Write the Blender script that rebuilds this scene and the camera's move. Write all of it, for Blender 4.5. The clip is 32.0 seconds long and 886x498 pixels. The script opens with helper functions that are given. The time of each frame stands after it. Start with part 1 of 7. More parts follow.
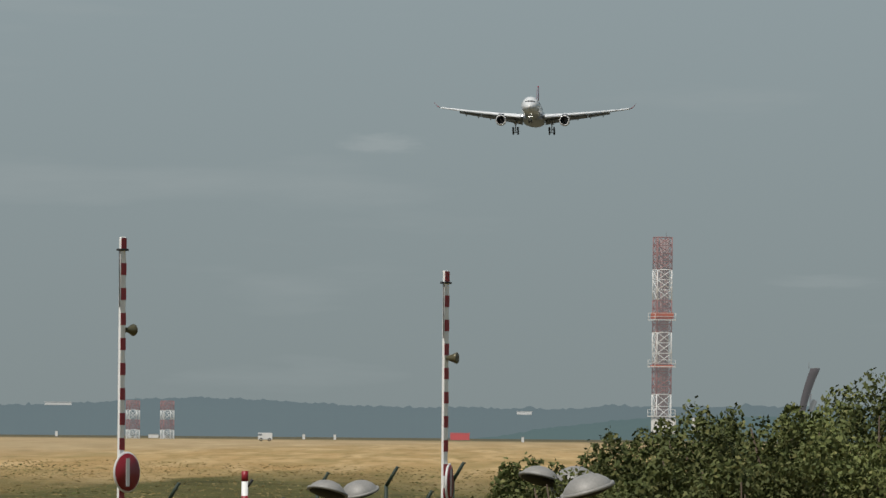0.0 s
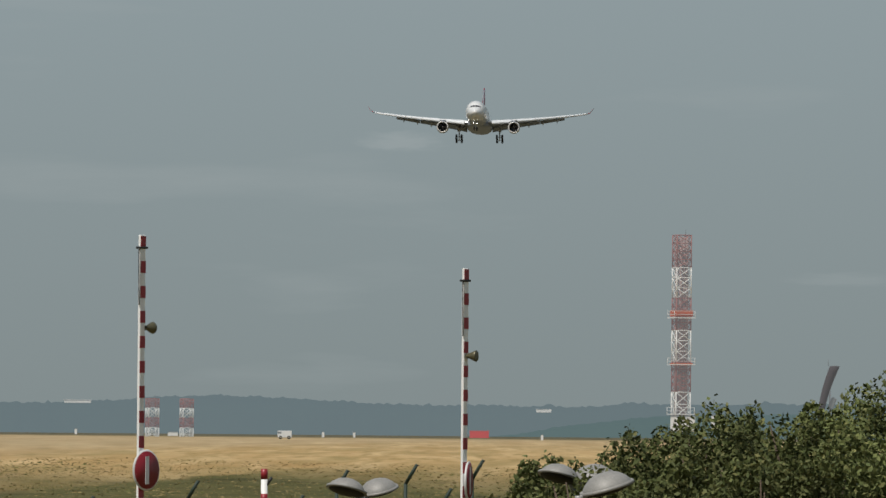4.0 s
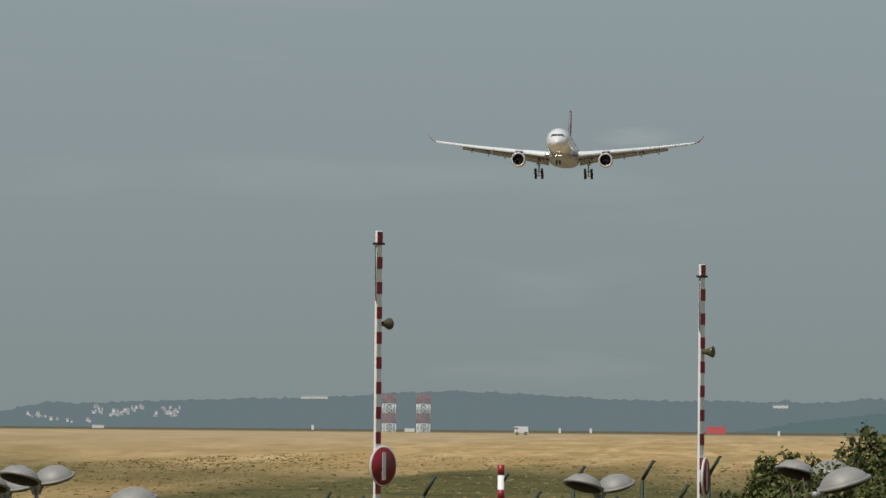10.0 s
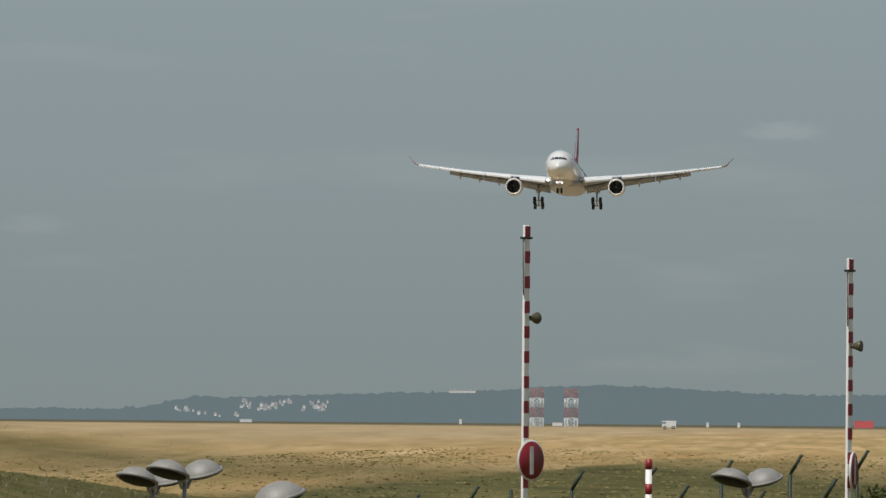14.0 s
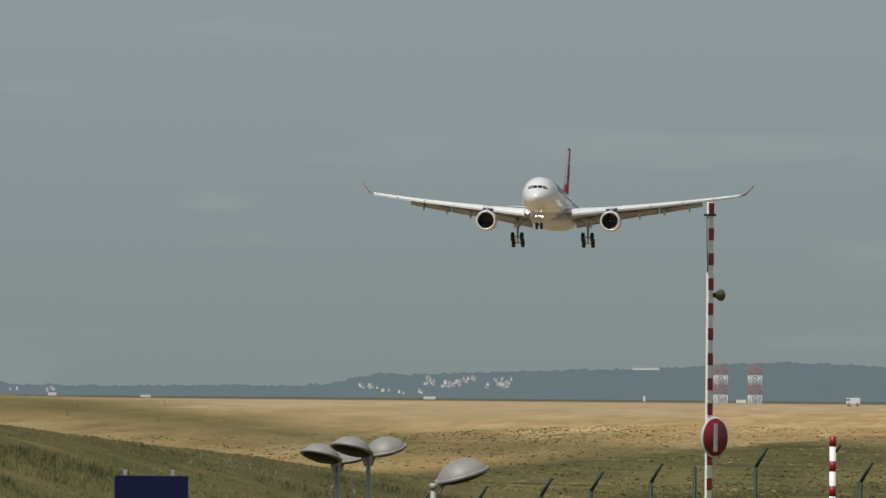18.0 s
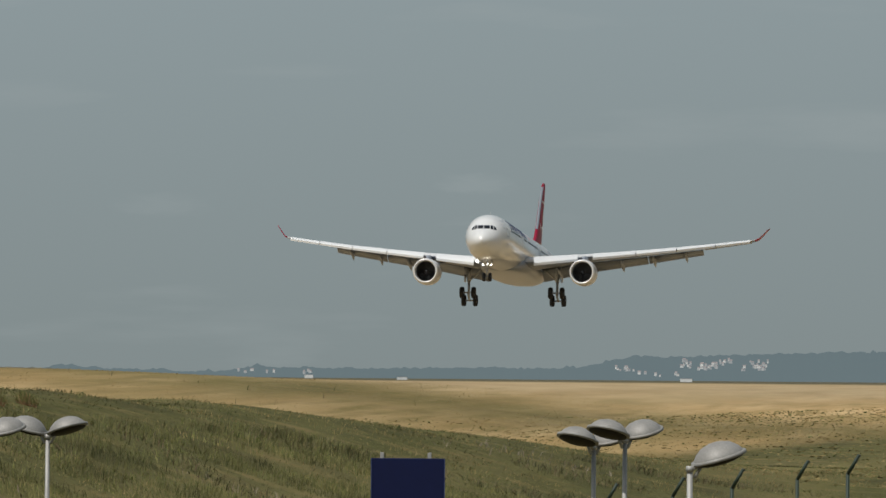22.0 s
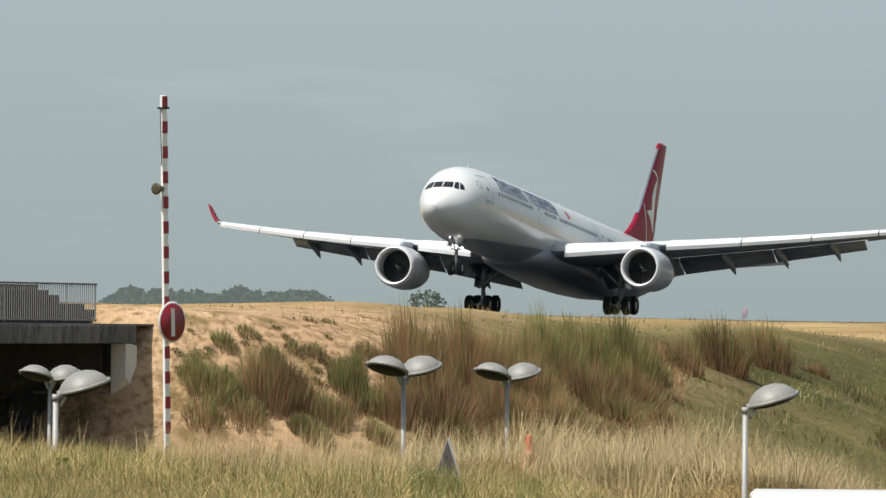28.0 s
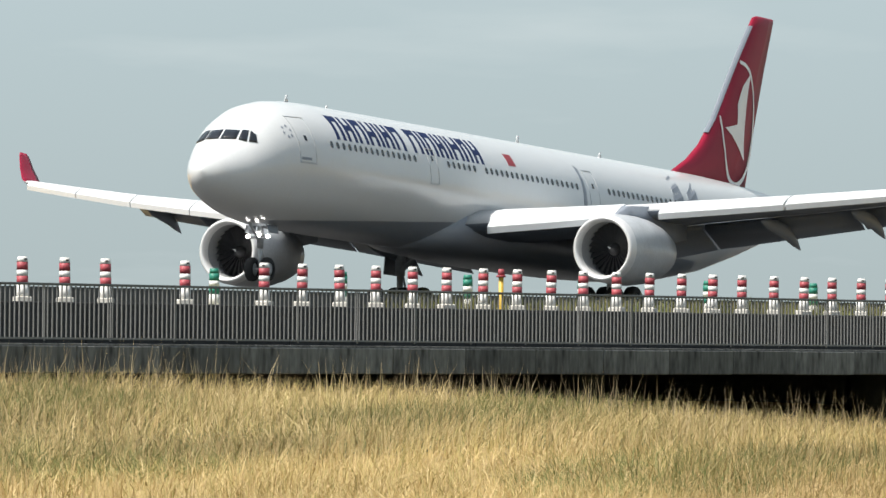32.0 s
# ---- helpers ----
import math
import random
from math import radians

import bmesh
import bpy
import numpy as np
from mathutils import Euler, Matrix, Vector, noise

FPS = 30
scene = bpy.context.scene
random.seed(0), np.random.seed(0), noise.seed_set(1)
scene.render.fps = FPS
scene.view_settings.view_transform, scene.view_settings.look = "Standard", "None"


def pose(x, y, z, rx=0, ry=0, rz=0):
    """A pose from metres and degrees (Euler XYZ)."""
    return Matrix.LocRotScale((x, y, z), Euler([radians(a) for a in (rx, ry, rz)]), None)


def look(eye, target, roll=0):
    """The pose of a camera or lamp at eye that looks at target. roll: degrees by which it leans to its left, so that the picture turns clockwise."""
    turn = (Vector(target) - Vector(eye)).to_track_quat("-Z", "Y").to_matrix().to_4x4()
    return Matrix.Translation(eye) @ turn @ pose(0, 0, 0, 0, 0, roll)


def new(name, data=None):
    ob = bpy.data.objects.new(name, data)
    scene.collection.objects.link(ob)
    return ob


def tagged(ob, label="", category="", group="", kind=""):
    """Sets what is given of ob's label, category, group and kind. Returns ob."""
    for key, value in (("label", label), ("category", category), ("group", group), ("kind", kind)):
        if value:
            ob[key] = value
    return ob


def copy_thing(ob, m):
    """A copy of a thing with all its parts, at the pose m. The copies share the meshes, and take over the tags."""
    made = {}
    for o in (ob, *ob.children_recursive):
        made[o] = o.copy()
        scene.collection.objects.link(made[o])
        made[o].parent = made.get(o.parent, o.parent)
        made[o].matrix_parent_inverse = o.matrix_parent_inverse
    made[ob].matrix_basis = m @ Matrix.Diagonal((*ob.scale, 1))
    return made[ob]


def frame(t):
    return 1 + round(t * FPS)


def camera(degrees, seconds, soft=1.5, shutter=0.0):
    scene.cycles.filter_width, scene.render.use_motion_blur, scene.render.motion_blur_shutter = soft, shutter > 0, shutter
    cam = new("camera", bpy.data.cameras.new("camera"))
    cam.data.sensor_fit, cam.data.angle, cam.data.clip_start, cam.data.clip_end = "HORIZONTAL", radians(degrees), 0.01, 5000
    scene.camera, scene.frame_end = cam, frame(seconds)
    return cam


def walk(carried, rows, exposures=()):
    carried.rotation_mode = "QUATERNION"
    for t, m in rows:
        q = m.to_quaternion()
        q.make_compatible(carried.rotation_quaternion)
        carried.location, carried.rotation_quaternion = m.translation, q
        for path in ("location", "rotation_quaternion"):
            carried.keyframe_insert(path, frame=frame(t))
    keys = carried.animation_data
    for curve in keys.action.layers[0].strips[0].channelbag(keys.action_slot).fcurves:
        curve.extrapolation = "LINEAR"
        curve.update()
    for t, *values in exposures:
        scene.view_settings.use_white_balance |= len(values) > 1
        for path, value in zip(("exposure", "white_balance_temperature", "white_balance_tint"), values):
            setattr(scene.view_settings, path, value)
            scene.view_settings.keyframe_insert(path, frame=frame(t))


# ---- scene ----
EYE = 1.7                       # eye height over the bank on which the camera stands
RUNWAY = radians(4.58)          # bearing of the runway, to the right of straight ahead


def aim(bearing, tilt):
    b, e = radians(bearing), radians(tilt)
    way = Vector((math.sin(b) * math.cos(e), math.cos(b) * math.cos(e), math.sin(e)))
    return look((0, 0, EYE), Vector((0, 0, EYE)) + way * 100, 0.5)


EXPOSURES = ((0, 0.0), (23.4, 0.0), (24.5, 0.25), (26.4, 0.60), (28.0, 0.65), (30.0, 0.82), (31.0, 0.95), (32.0, 0.95))
cam = camera(5.984, 32.0)
walk(cam, [(t, aim(p, e)) for t, p, e in (
    (0, 0.000, 1.268), (0.5, 0.014, 1.268), (1, 0.023, 1.269), (1.5, 0.032, 1.269),
    (2, 0.047, 1.269), (2.5, 0.055, 1.268), (4.5, -0.254, 1.246), (5, -0.409, 1.237),
    (5.5, -0.615, 1.223), (6, -0.745, 1.222), (6.5, -0.780, 1.228), (7, -0.897, 1.232),
    (7.5, -1.085, 1.230), (8, -1.420, 1.217), (8.5, -1.568, 1.219), (9, -1.739, 1.220),
    (9.5, -1.734, 1.212), (10, -1.730, 1.211), (10.5, -1.720, 1.213), (11, -1.703, 1.213),
    (11.5, -1.692, 1.213), (12, -1.701, 1.212), (12.5, -1.789, 1.205), (13, -2.281, 1.190),
    (13.5, -2.689, 1.168), (15.5, -2.779, 1.158), (16, -2.936, 1.142), (16.5, -2.963, 1.129),
    (17, -3.081, 1.130), (17.5, -3.616, 1.107), (18, -3.969, 0.998), (18.5, -4.173, 0.978),
    (19, -4.303, 0.966), (19.5, -4.509, 0.969), (20, -4.802, 0.941), (20.5, -5.138, 0.932),
    (21, -5.522, 0.915), (21.5, -5.664, 0.913), (22, -5.701, 0.866), (22.5, -5.989, 0.816),
    (23, -6.333, 0.790), (23.5, -6.714, 0.696), (24, -7.168, 0.622), (24.5, -7.524, 0.557),
    (26.5, -9.794, 0.460), (27, -10.328, 0.461), (27.5, -11.000, 0.465), (28, -12.192, 0.514),
    (28.5, -13.068, 0.551), (29, -14.031, 0.599), (29.5, -15.089, 0.585), (30, -16.096, 0.575),
    (30.5, -17.184, 0.617), (31, -18.701, 0.646), (31.5, -20.270, 0.689), (32, -22.380, 0.645),
    )], EXPOSURES)


# ---- sky and sun ----
SUN_BEARING, SUN_HEIGHT = -143.0, 57.0
world = bpy.data.worlds.new("hazy_sky")
scene.world = world
world.use_nodes = True
wn, wl = world.node_tree.nodes, world.node_tree.links
wn.clear()
sky = wn.new("ShaderNodeTexSky")
sky.sky_type, sky.sun_disc = "NISHITA", False
sky.sun_elevation, sky.sun_rotation = radians(SUN_HEIGHT), radians(SUN_BEARING)
sky.air_density, sky.dust_density, sky.ozone_density = 1.4, 4.0, 1.5
tc = wn.new("ShaderNodeTexCoord")
sep = wn.new("ShaderNodeSeparateXYZ")
wl.new(tc.outputs["Generated"], sep.inputs[0])
ramp = wn.new("ShaderNodeMapRange")
ramp.inputs["From Min"].default_value, ramp.inputs["From Max"].default_value = 0.08, 0.6
ramp.inputs["To Min"].default_value, ramp.inputs["To Max"].default_value = 1.0, 0.35
wl.new(sep.outputs["Z"], ramp.inputs["Value"])
# the haze turns from grey-green at the horizon to grey-blue higher up
band = wn.new("ShaderNodeValToRGB")
band.color_ramp.elements[0].position, band.color_ramp.elements[0].color = 0.0, (0.222, 0.262, 0.266, 1)
band.color_ramp.elements[1].position, band.color_ramp.elements[1].color = 1.0, (0.270, 0.326, 0.344, 1)
up = wn.new("ShaderNodeMapRange")
up.inputs["From Min"].default_value, up.inputs["From Max"].default_value = 0.0, 0.055
wl.new(sep.outputs["Z"], up.inputs["Value"])
wl.new(up.outputs["Result"], band.inputs["Fac"])
# thin streaks of cloud
cmap = wn.new("ShaderNodeMapping")
cmap.inputs["Scale"].default_value = (14, 14, 95)
wl.new(tc.outputs["Generated"], cmap.inputs["Vector"])
cnoise = wn.new("ShaderNodeTexNoise")
cnoise.inputs["Scale"].default_value, cnoise.inputs["Detail"].default_value = 1.3, 5
wl.new(cmap.outputs[0], cnoise.inputs["Vector"])
cr = wn.new("ShaderNodeMapRange")
cr.inputs["From Min"].default_value, cr.inputs["From Max"].default_value = 0.58, 0.8
cr.inputs["To Min"].default_value, cr.inputs["To Max"].default_value = 0.0, 0.5
wl.new(cnoise.outputs["Fac"], cr.inputs["Value"])
cloud = wn.new("ShaderNodeMix")
cloud.data_type = "RGBA"
cloud.inputs["B"].default_value = (0.33, 0.37, 0.375, 1)
wl.new(cr.outputs["Result"], cloud.inputs["Factor"])
wl.new(band.outputs["Color"], cloud.inputs["A"])
# a few faint single clouds: bearing, height and half breadth and depth in degrees, strength
hazy = cloud.outputs["Result"]
for cb, ce, crx, crz, amount in ((-0.42, 1.98, 0.36, 0.085, 0.42), (-5.48, 1.31, 0.34, 0.09, 0.2), (2.6, 1.07, 0.5, 0.06, 0.2), (-7.6, 1.15, 0.4, 0.1, 0.12)):
    cdir = Vector((math.sin(radians(cb)) * math.cos(radians(ce)), math.cos(radians(cb)) * math.cos(radians(ce)), math.sin(radians(ce))))
    away, sized, ragged, far_off, fade = (wn.new("ShaderNodeVectorMath"), wn.new("ShaderNodeVectorMath"), wn.new("ShaderNodeVectorMath"), wn.new("ShaderNodeVectorMath"), wn.new("ShaderNodeMapRange"))
    away.operation, sized.operation, ragged.operation, far_off.operation = "SUBTRACT", "MULTIPLY", "ADD", "LENGTH"
    away.inputs[1].default_value = cdir
    wl.new(tc.outputs["Generated"], away.inputs[0])
    sized.inputs[1].default_value = (1 / radians(crx), 5.0, 1 / radians(crz))
    wl.new(away.outputs[0], sized.inputs[0])
    puff = wn.new("ShaderNodeTexNoise")
    puff.inputs["Scale"].default_value, puff.inputs["Detail"].default_value = 1.6, 5
    wl.new(sized.outputs[0], puff.inputs["Vector"])
    shift = wn.new("ShaderNodeVectorMath")
    shift.operation = "MULTIPLY_ADD"
    shift.inputs[1].default_value, shift.inputs[2].default_value = (1.6, 1.6, 1.6), (-0.8, -0.8, -0.8)
    wl.new(puff.outputs["Color"], shift.inputs[0])
    wl.new(sized.outputs[0], ragged.inputs[0])
    wl.new(shift.outputs[0], ragged.inputs[1])
    wl.new(ragged.outputs[0], far_off.inputs[0])
    fade.inputs["From Min"].default_value, fade.inputs["From Max"].default_value = 0.1, 1.1
    fade.inputs["To Min"].default_value, fade.inputs["To Max"].default_value = amount, 0.0
    fade.interpolation_type = "SMOOTHSTEP"
    wl.new(far_off.outputs["Value"], fade.inputs["Value"])
    lay = wn.new("ShaderNodeMix")
    lay.data_type = "RGBA"
    lay.inputs["B"].default_value = (0.36, 0.40, 0.405, 1)
    wl.new(fade.outputs["Result"], lay.inputs["Factor"])
    wl.new(hazy, lay.inputs["A"])
    hazy = lay.outputs["Result"]
bg_sky, bg_haze, mixed, wout = (wn.new("ShaderNodeBackground"), wn.new("ShaderNodeBackground"),
                                wn.new("ShaderNodeMixShader"), wn.new("ShaderNodeOutputWorld"))
wl.new(sky.outputs[0], bg_sky.inputs["Color"])
bg_sky.inputs["Strength"].default_value = 0.06
wl.new(hazy, bg_haze.inputs["Color"])
bg_haze.inputs["Strength"].default_value = 1.0
wl.new(ramp.outputs["Result"], mixed.inputs[0])
wl.new(bg_sky.outputs[0], mixed.inputs[1])
wl.new(bg_haze.outputs[0], mixed.inputs[2])
wl.new(mixed.outputs[0], wout.inputs[0])

sun = new("sun", bpy.data.lights.new("sun", "SUN"))
sun.data.energy, sun.data.angle, sun.data.color = 3.3, radians(0.7), (1.0, 0.96, 0.89)
sb, se = radians(SUN_BEARING), radians(SUN_HEIGHT)
sun.matrix_world = look((0, 0, 60), (-math.sin(sb) * math.cos(se) * 50, -math.cos(sb) * math.cos(se) * 50, 60 - math.sin(se) * 50))


# ---- helpers of the scene ----
def at(s, n, z=0.0):
    """A place s metres along the runway's bearing and n metres to its left."""
    return Vector((s * math.sin(RUNWAY) - n * math.cos(RUNWAY), s * math.cos(RUNWAY) + n * math.sin(RUNWAY), z))


def afar(bearing, dist, z=0.0):
    b = radians(bearing)
    return Vector((dist * math.sin(b), dist * math.cos(b), z))


def high(px, dist):
    """Height of what stands px fifteen-thousandths over the eye's level at a distance."""
    return EYE + px * dist / 15000.0


def part(name, bm, material, parent=None, label="", smooth=False):
    me = bpy.data.meshes.new(name)
    bm.normal_update()
    bm.to_mesh(me)
    bm.free()
    if smooth:
        me.polygons.foreach_set("use_smooth", [True] * len(me.polygons))
    for m in (material if isinstance(material, (list, tuple)) else [material]):
        me.materials.append(m)
    ob = new(name, me)
    if parent is not None:
        ob.parent = parent
    if label:
        ob["label"] = label
    return ob


def thing(name, label, category, group="", kind="", m=None):
    ob = new(name)
    tagged(ob, label, category, group, kind)
    if m is not None:
        ob.matrix_basis = m
    return ob


def box(bm, c, size, rot=None, bevel=0.0, mi=0):
    m = Matrix.Translation(c) @ (rot if rot is not None else Matrix()) @ Matrix.Diagonal((*size, 1))
    made = bmesh.ops.create_cube(bm, size=1.0, matrix=m)
    fs = {f for v in made["verts"] for f in v.link_faces}
    for f in fs:
        f.material_index = mi
    if bevel:
        es = {e for f in fs for e in f.edges}
        bmesh.ops.bevel(bm, geom=list(es), offset=bevel, segments=1, affect="EDGES", profile=0.5)


def tube(bm, p0, p1, r0, r1=None, seg=10, caps=True, mi=0):
    p0, p1 = Vector(p0), Vector(p1)
    r1 = r0 if r1 is None else r1
    d = p1 - p0
    q = d.to_track_quat("Z", "Y").to_matrix()
    rings = []
    for p, r in ((p0, r0), (p1, r1)):
        rings.append([bm.verts.new(p + q @ Vector((r * math.cos(a), r * math.sin(a), 0)))
                      for a in (2 * math.pi * i / seg for i in range(seg))])
    for i in range(seg):
        f = bm.faces.new((rings[0][i], rings[0][(i + 1) % seg], rings[1][(i + 1) % seg], rings[1][i]))
        f.material_index, f.smooth = mi, True
    if caps:
        bm.faces.new(rings[0][::-1]).material_index = mi
        bm.faces.new(rings[1]).material_index = mi


def loft(bm, rings, closed=True, cap0=True, cap1=True, mi=0, smooth=True):
    vs = [[bm.verts.new(p) for p in r] for r in rings]
    k = len(vs[0])
    for a, b in zip(vs, vs[1:]):
        for i in range(k if closed else k - 1):
            f = bm.faces.new((a[i], a[(i + 1) % k], b[(i + 1) % k], b[i]))
            f.smooth, f.material_index = smooth, mi
    if closed and cap0:
        bm.faces.new(vs[0][::-1]).material_index = mi
    if closed and cap1:
        bm.faces.new(vs[-1]).material_index = mi
    return vs


def spin(bm, profile, m, seg=24, mi=0, closed=False):
    """Turn a profile of (along, radius) round the local x axis of m."""
    rings = []
    for i in range(seg):
        a = 2 * math.pi * i / seg
        rings.append([bm.verts.new(m @ Vector((x, r * math.cos(a), r * math.sin(a)))) for x, r in profile])
    for i in range(seg):
        a, b = rings[i], rings[(i + 1) % seg]
        for j in range(len(profile) - 1):
            quad = [a[j], a[j + 1], b[j + 1], b[j]]
            f = bm.faces.new(quad)
            f.smooth, f.material_index = True, mi


def smooth(a, b, x):
    t = min(1.0, max(0.0, (x - a) / (b - a)))
    return t * t * (3 - 2 * t)


def lerp_table(x, table):
    if x <= table[0][0]:
        return table[0][1]
    for (a, u), (b, v) in zip(table, table[1:]):
        if x <= b:
            return u + (v - u) * (x - a) / (b - a)
    return table[-1][1]

# ---- materials ----
def material(name, colour, rough=0.6, metal=0.0, vary=0.12, scale=6.0, fine=60.0, bump=0.02, dirt=None, stretch=None, spec=0.5, rand=0.0, coat=0.0):
    m = bpy.data.materials.new(name)
    m.use_nodes = True
    n, l = m.node_tree.nodes, m.node_tree.links
    b = n["Principled BSDF"]
    b.inputs["Roughness"].default_value, b.inputs["Metallic"].default_value = rough, metal
    b.inputs["Specular IOR Level"].default_value = spec
    b.inputs["Coat Weight"].default_value = coat
    c = n.new("ShaderNodeTexCoord")
    src = c.outputs["Object"]
    if stretch:
        mp = n.new("ShaderNodeMapping")
        mp.inputs["Scale"].default_value = stretch
        l.new(src, mp.inputs["Vector"])
        src = mp.outputs[0]
    big, small = n.new("ShaderNodeTexNoise"), n.new("ShaderNodeTexNoise")
    big.inputs["Scale"].default_value, big.inputs["Detail"].default_value = scale, 6
    small.inputs["Scale"].default_value, small.inputs["Detail"].default_value = fine, 3
    l.new(src, big.inputs["Vector"])
    l.new(src, small.inputs["Vector"])
    add = n.new("ShaderNodeMath")
    add.operation = "ADD"
    l.new(big.outputs["Fac"], add.inputs[0])
    l.new(small.outputs["Fac"], add.inputs[1])
    mr = n.new("ShaderNodeMapRange")
    mr.inputs["From Min"].default_value, mr.inputs["From Max"].default_value = 0.6, 1.4
    l.new(add.outputs[0], mr.inputs["Value"])
    mix = n.new("ShaderNodeMix")
    mix.data_type = "RGBA"
    d = dirt or tuple(x * (1 - vary) for x in colour)
    mix.inputs["A"].default_value = (*d, 1)
    mix.inputs["B"].default_value = (*[min(1, x * (1 + vary)) for x in colour], 1)
    l.new(mr.outputs["Result"], mix.inputs["Factor"])
    out = mix.outputs["Result"]
    if rand:
        oi = n.new("ShaderNodeObjectInfo")
        hs = n.new("ShaderNodeHueSaturation")
        rr = n.new("ShaderNodeMapRange")
        rr.inputs["To Min"].default_value, rr.inputs["To Max"].default_value = 1 - rand, 1 + rand
        l.new(oi.outputs["Random"], rr.inputs["Value"])
        l.new(rr.outputs["Result"], hs.inputs["Value"])
        l.new(out, hs.inputs["Color"])
        out = hs.outputs["Color"]
    l.new(out, b.inputs["Base Color"])
    if bump:
        bp = n.new("ShaderNodeBump")
        bp.inputs["Strength"].default_value, bp.inputs["Distance"].default_value = 0.4, bump
        l.new(add.outputs[0], bp.inputs["Height"])
        l.new(bp.outputs[0], b.inputs["Normal"])
    return m


def glow(name, colour, strength):
    m = bpy.data.materials.new(name)
    m.use_nodes = True
    b = m.node_tree.nodes["Principled BSDF"]
    b.inputs["Base Color"].default_value = (*colour, 1)
    b.inputs["Emission Color"].default_value = (*colour, 1)
    b.inputs["Emission Strength"].default_value = strength
    return m


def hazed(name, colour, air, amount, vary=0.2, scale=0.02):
    """Far things: their own colour, with the haze of the air mixed in as an even glow."""
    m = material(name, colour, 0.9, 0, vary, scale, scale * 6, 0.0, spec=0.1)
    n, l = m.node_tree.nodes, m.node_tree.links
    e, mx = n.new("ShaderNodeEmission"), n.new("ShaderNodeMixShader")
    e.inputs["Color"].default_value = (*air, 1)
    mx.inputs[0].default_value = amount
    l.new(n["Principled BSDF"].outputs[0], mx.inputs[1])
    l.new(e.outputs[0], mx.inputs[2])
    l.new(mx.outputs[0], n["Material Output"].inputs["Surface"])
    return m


def leafy(name, colours, rough=0.7, drift=0.35):
    """Blades and leaves: every island takes its own tone."""
    m = bpy.data.materials.new(name)
    m.use_nodes = True
    n, l = m.node_tree.nodes, m.node_tree.links
    b = n["Principled BSDF"]
    b.inputs["Roughness"].default_value, b.inputs["Specular IOR Level"].default_value = rough, 0.25
    g = n.new("ShaderNodeNewGeometry")
    r = n.new("ShaderNodeValToRGB")
    while len(r.color_ramp.elements) < len(colours):
        r.color_ramp.elements.new(0.5)
    for i, (e, c) in enumerate(zip(r.color_ramp.elements, colours)):
        e.position, e.color = i / max(1, len(colours) - 1), (*c, 1)
    l.new(g.outputs["Random Per Island"], r.inputs["Fac"])
    # slow drift over the ground
    tc2 = n.new("ShaderNodeTexNoise")
    tc2.inputs["Scale"].default_value, tc2.inputs["Detail"].default_value = 0.5, 4
    mp = n.new("ShaderNodeMapping")
    mp.inputs["Scale"].default_value = (1.0, 0.3, 1.0)
    l.new(g.outputs["Position"], mp.inputs["Vector"])
    l.new(mp.outputs[0], tc2.inputs["Vector"])
    hs = n.new("ShaderNodeHueSaturation")
    mr = n.new("ShaderNodeMapRange")
    mr.inputs["From Min"].default_value, mr.inputs["From Max"].default_value = 0.3, 0.7
    mr.inputs["To Min"].default_value, mr.inputs["To Max"].default_value = 0.95 - drift, 0.95 + drift
    l.new(tc2.outputs["Fac"], mr.inputs["Value"])
    l.new(mr.outputs["Result"], hs.inputs["Value"])
    l.new(r.outputs["Color"], hs.inputs["Color"])
    l.new(hs.outputs["Color"], b.inputs["Base Color"])
    return m


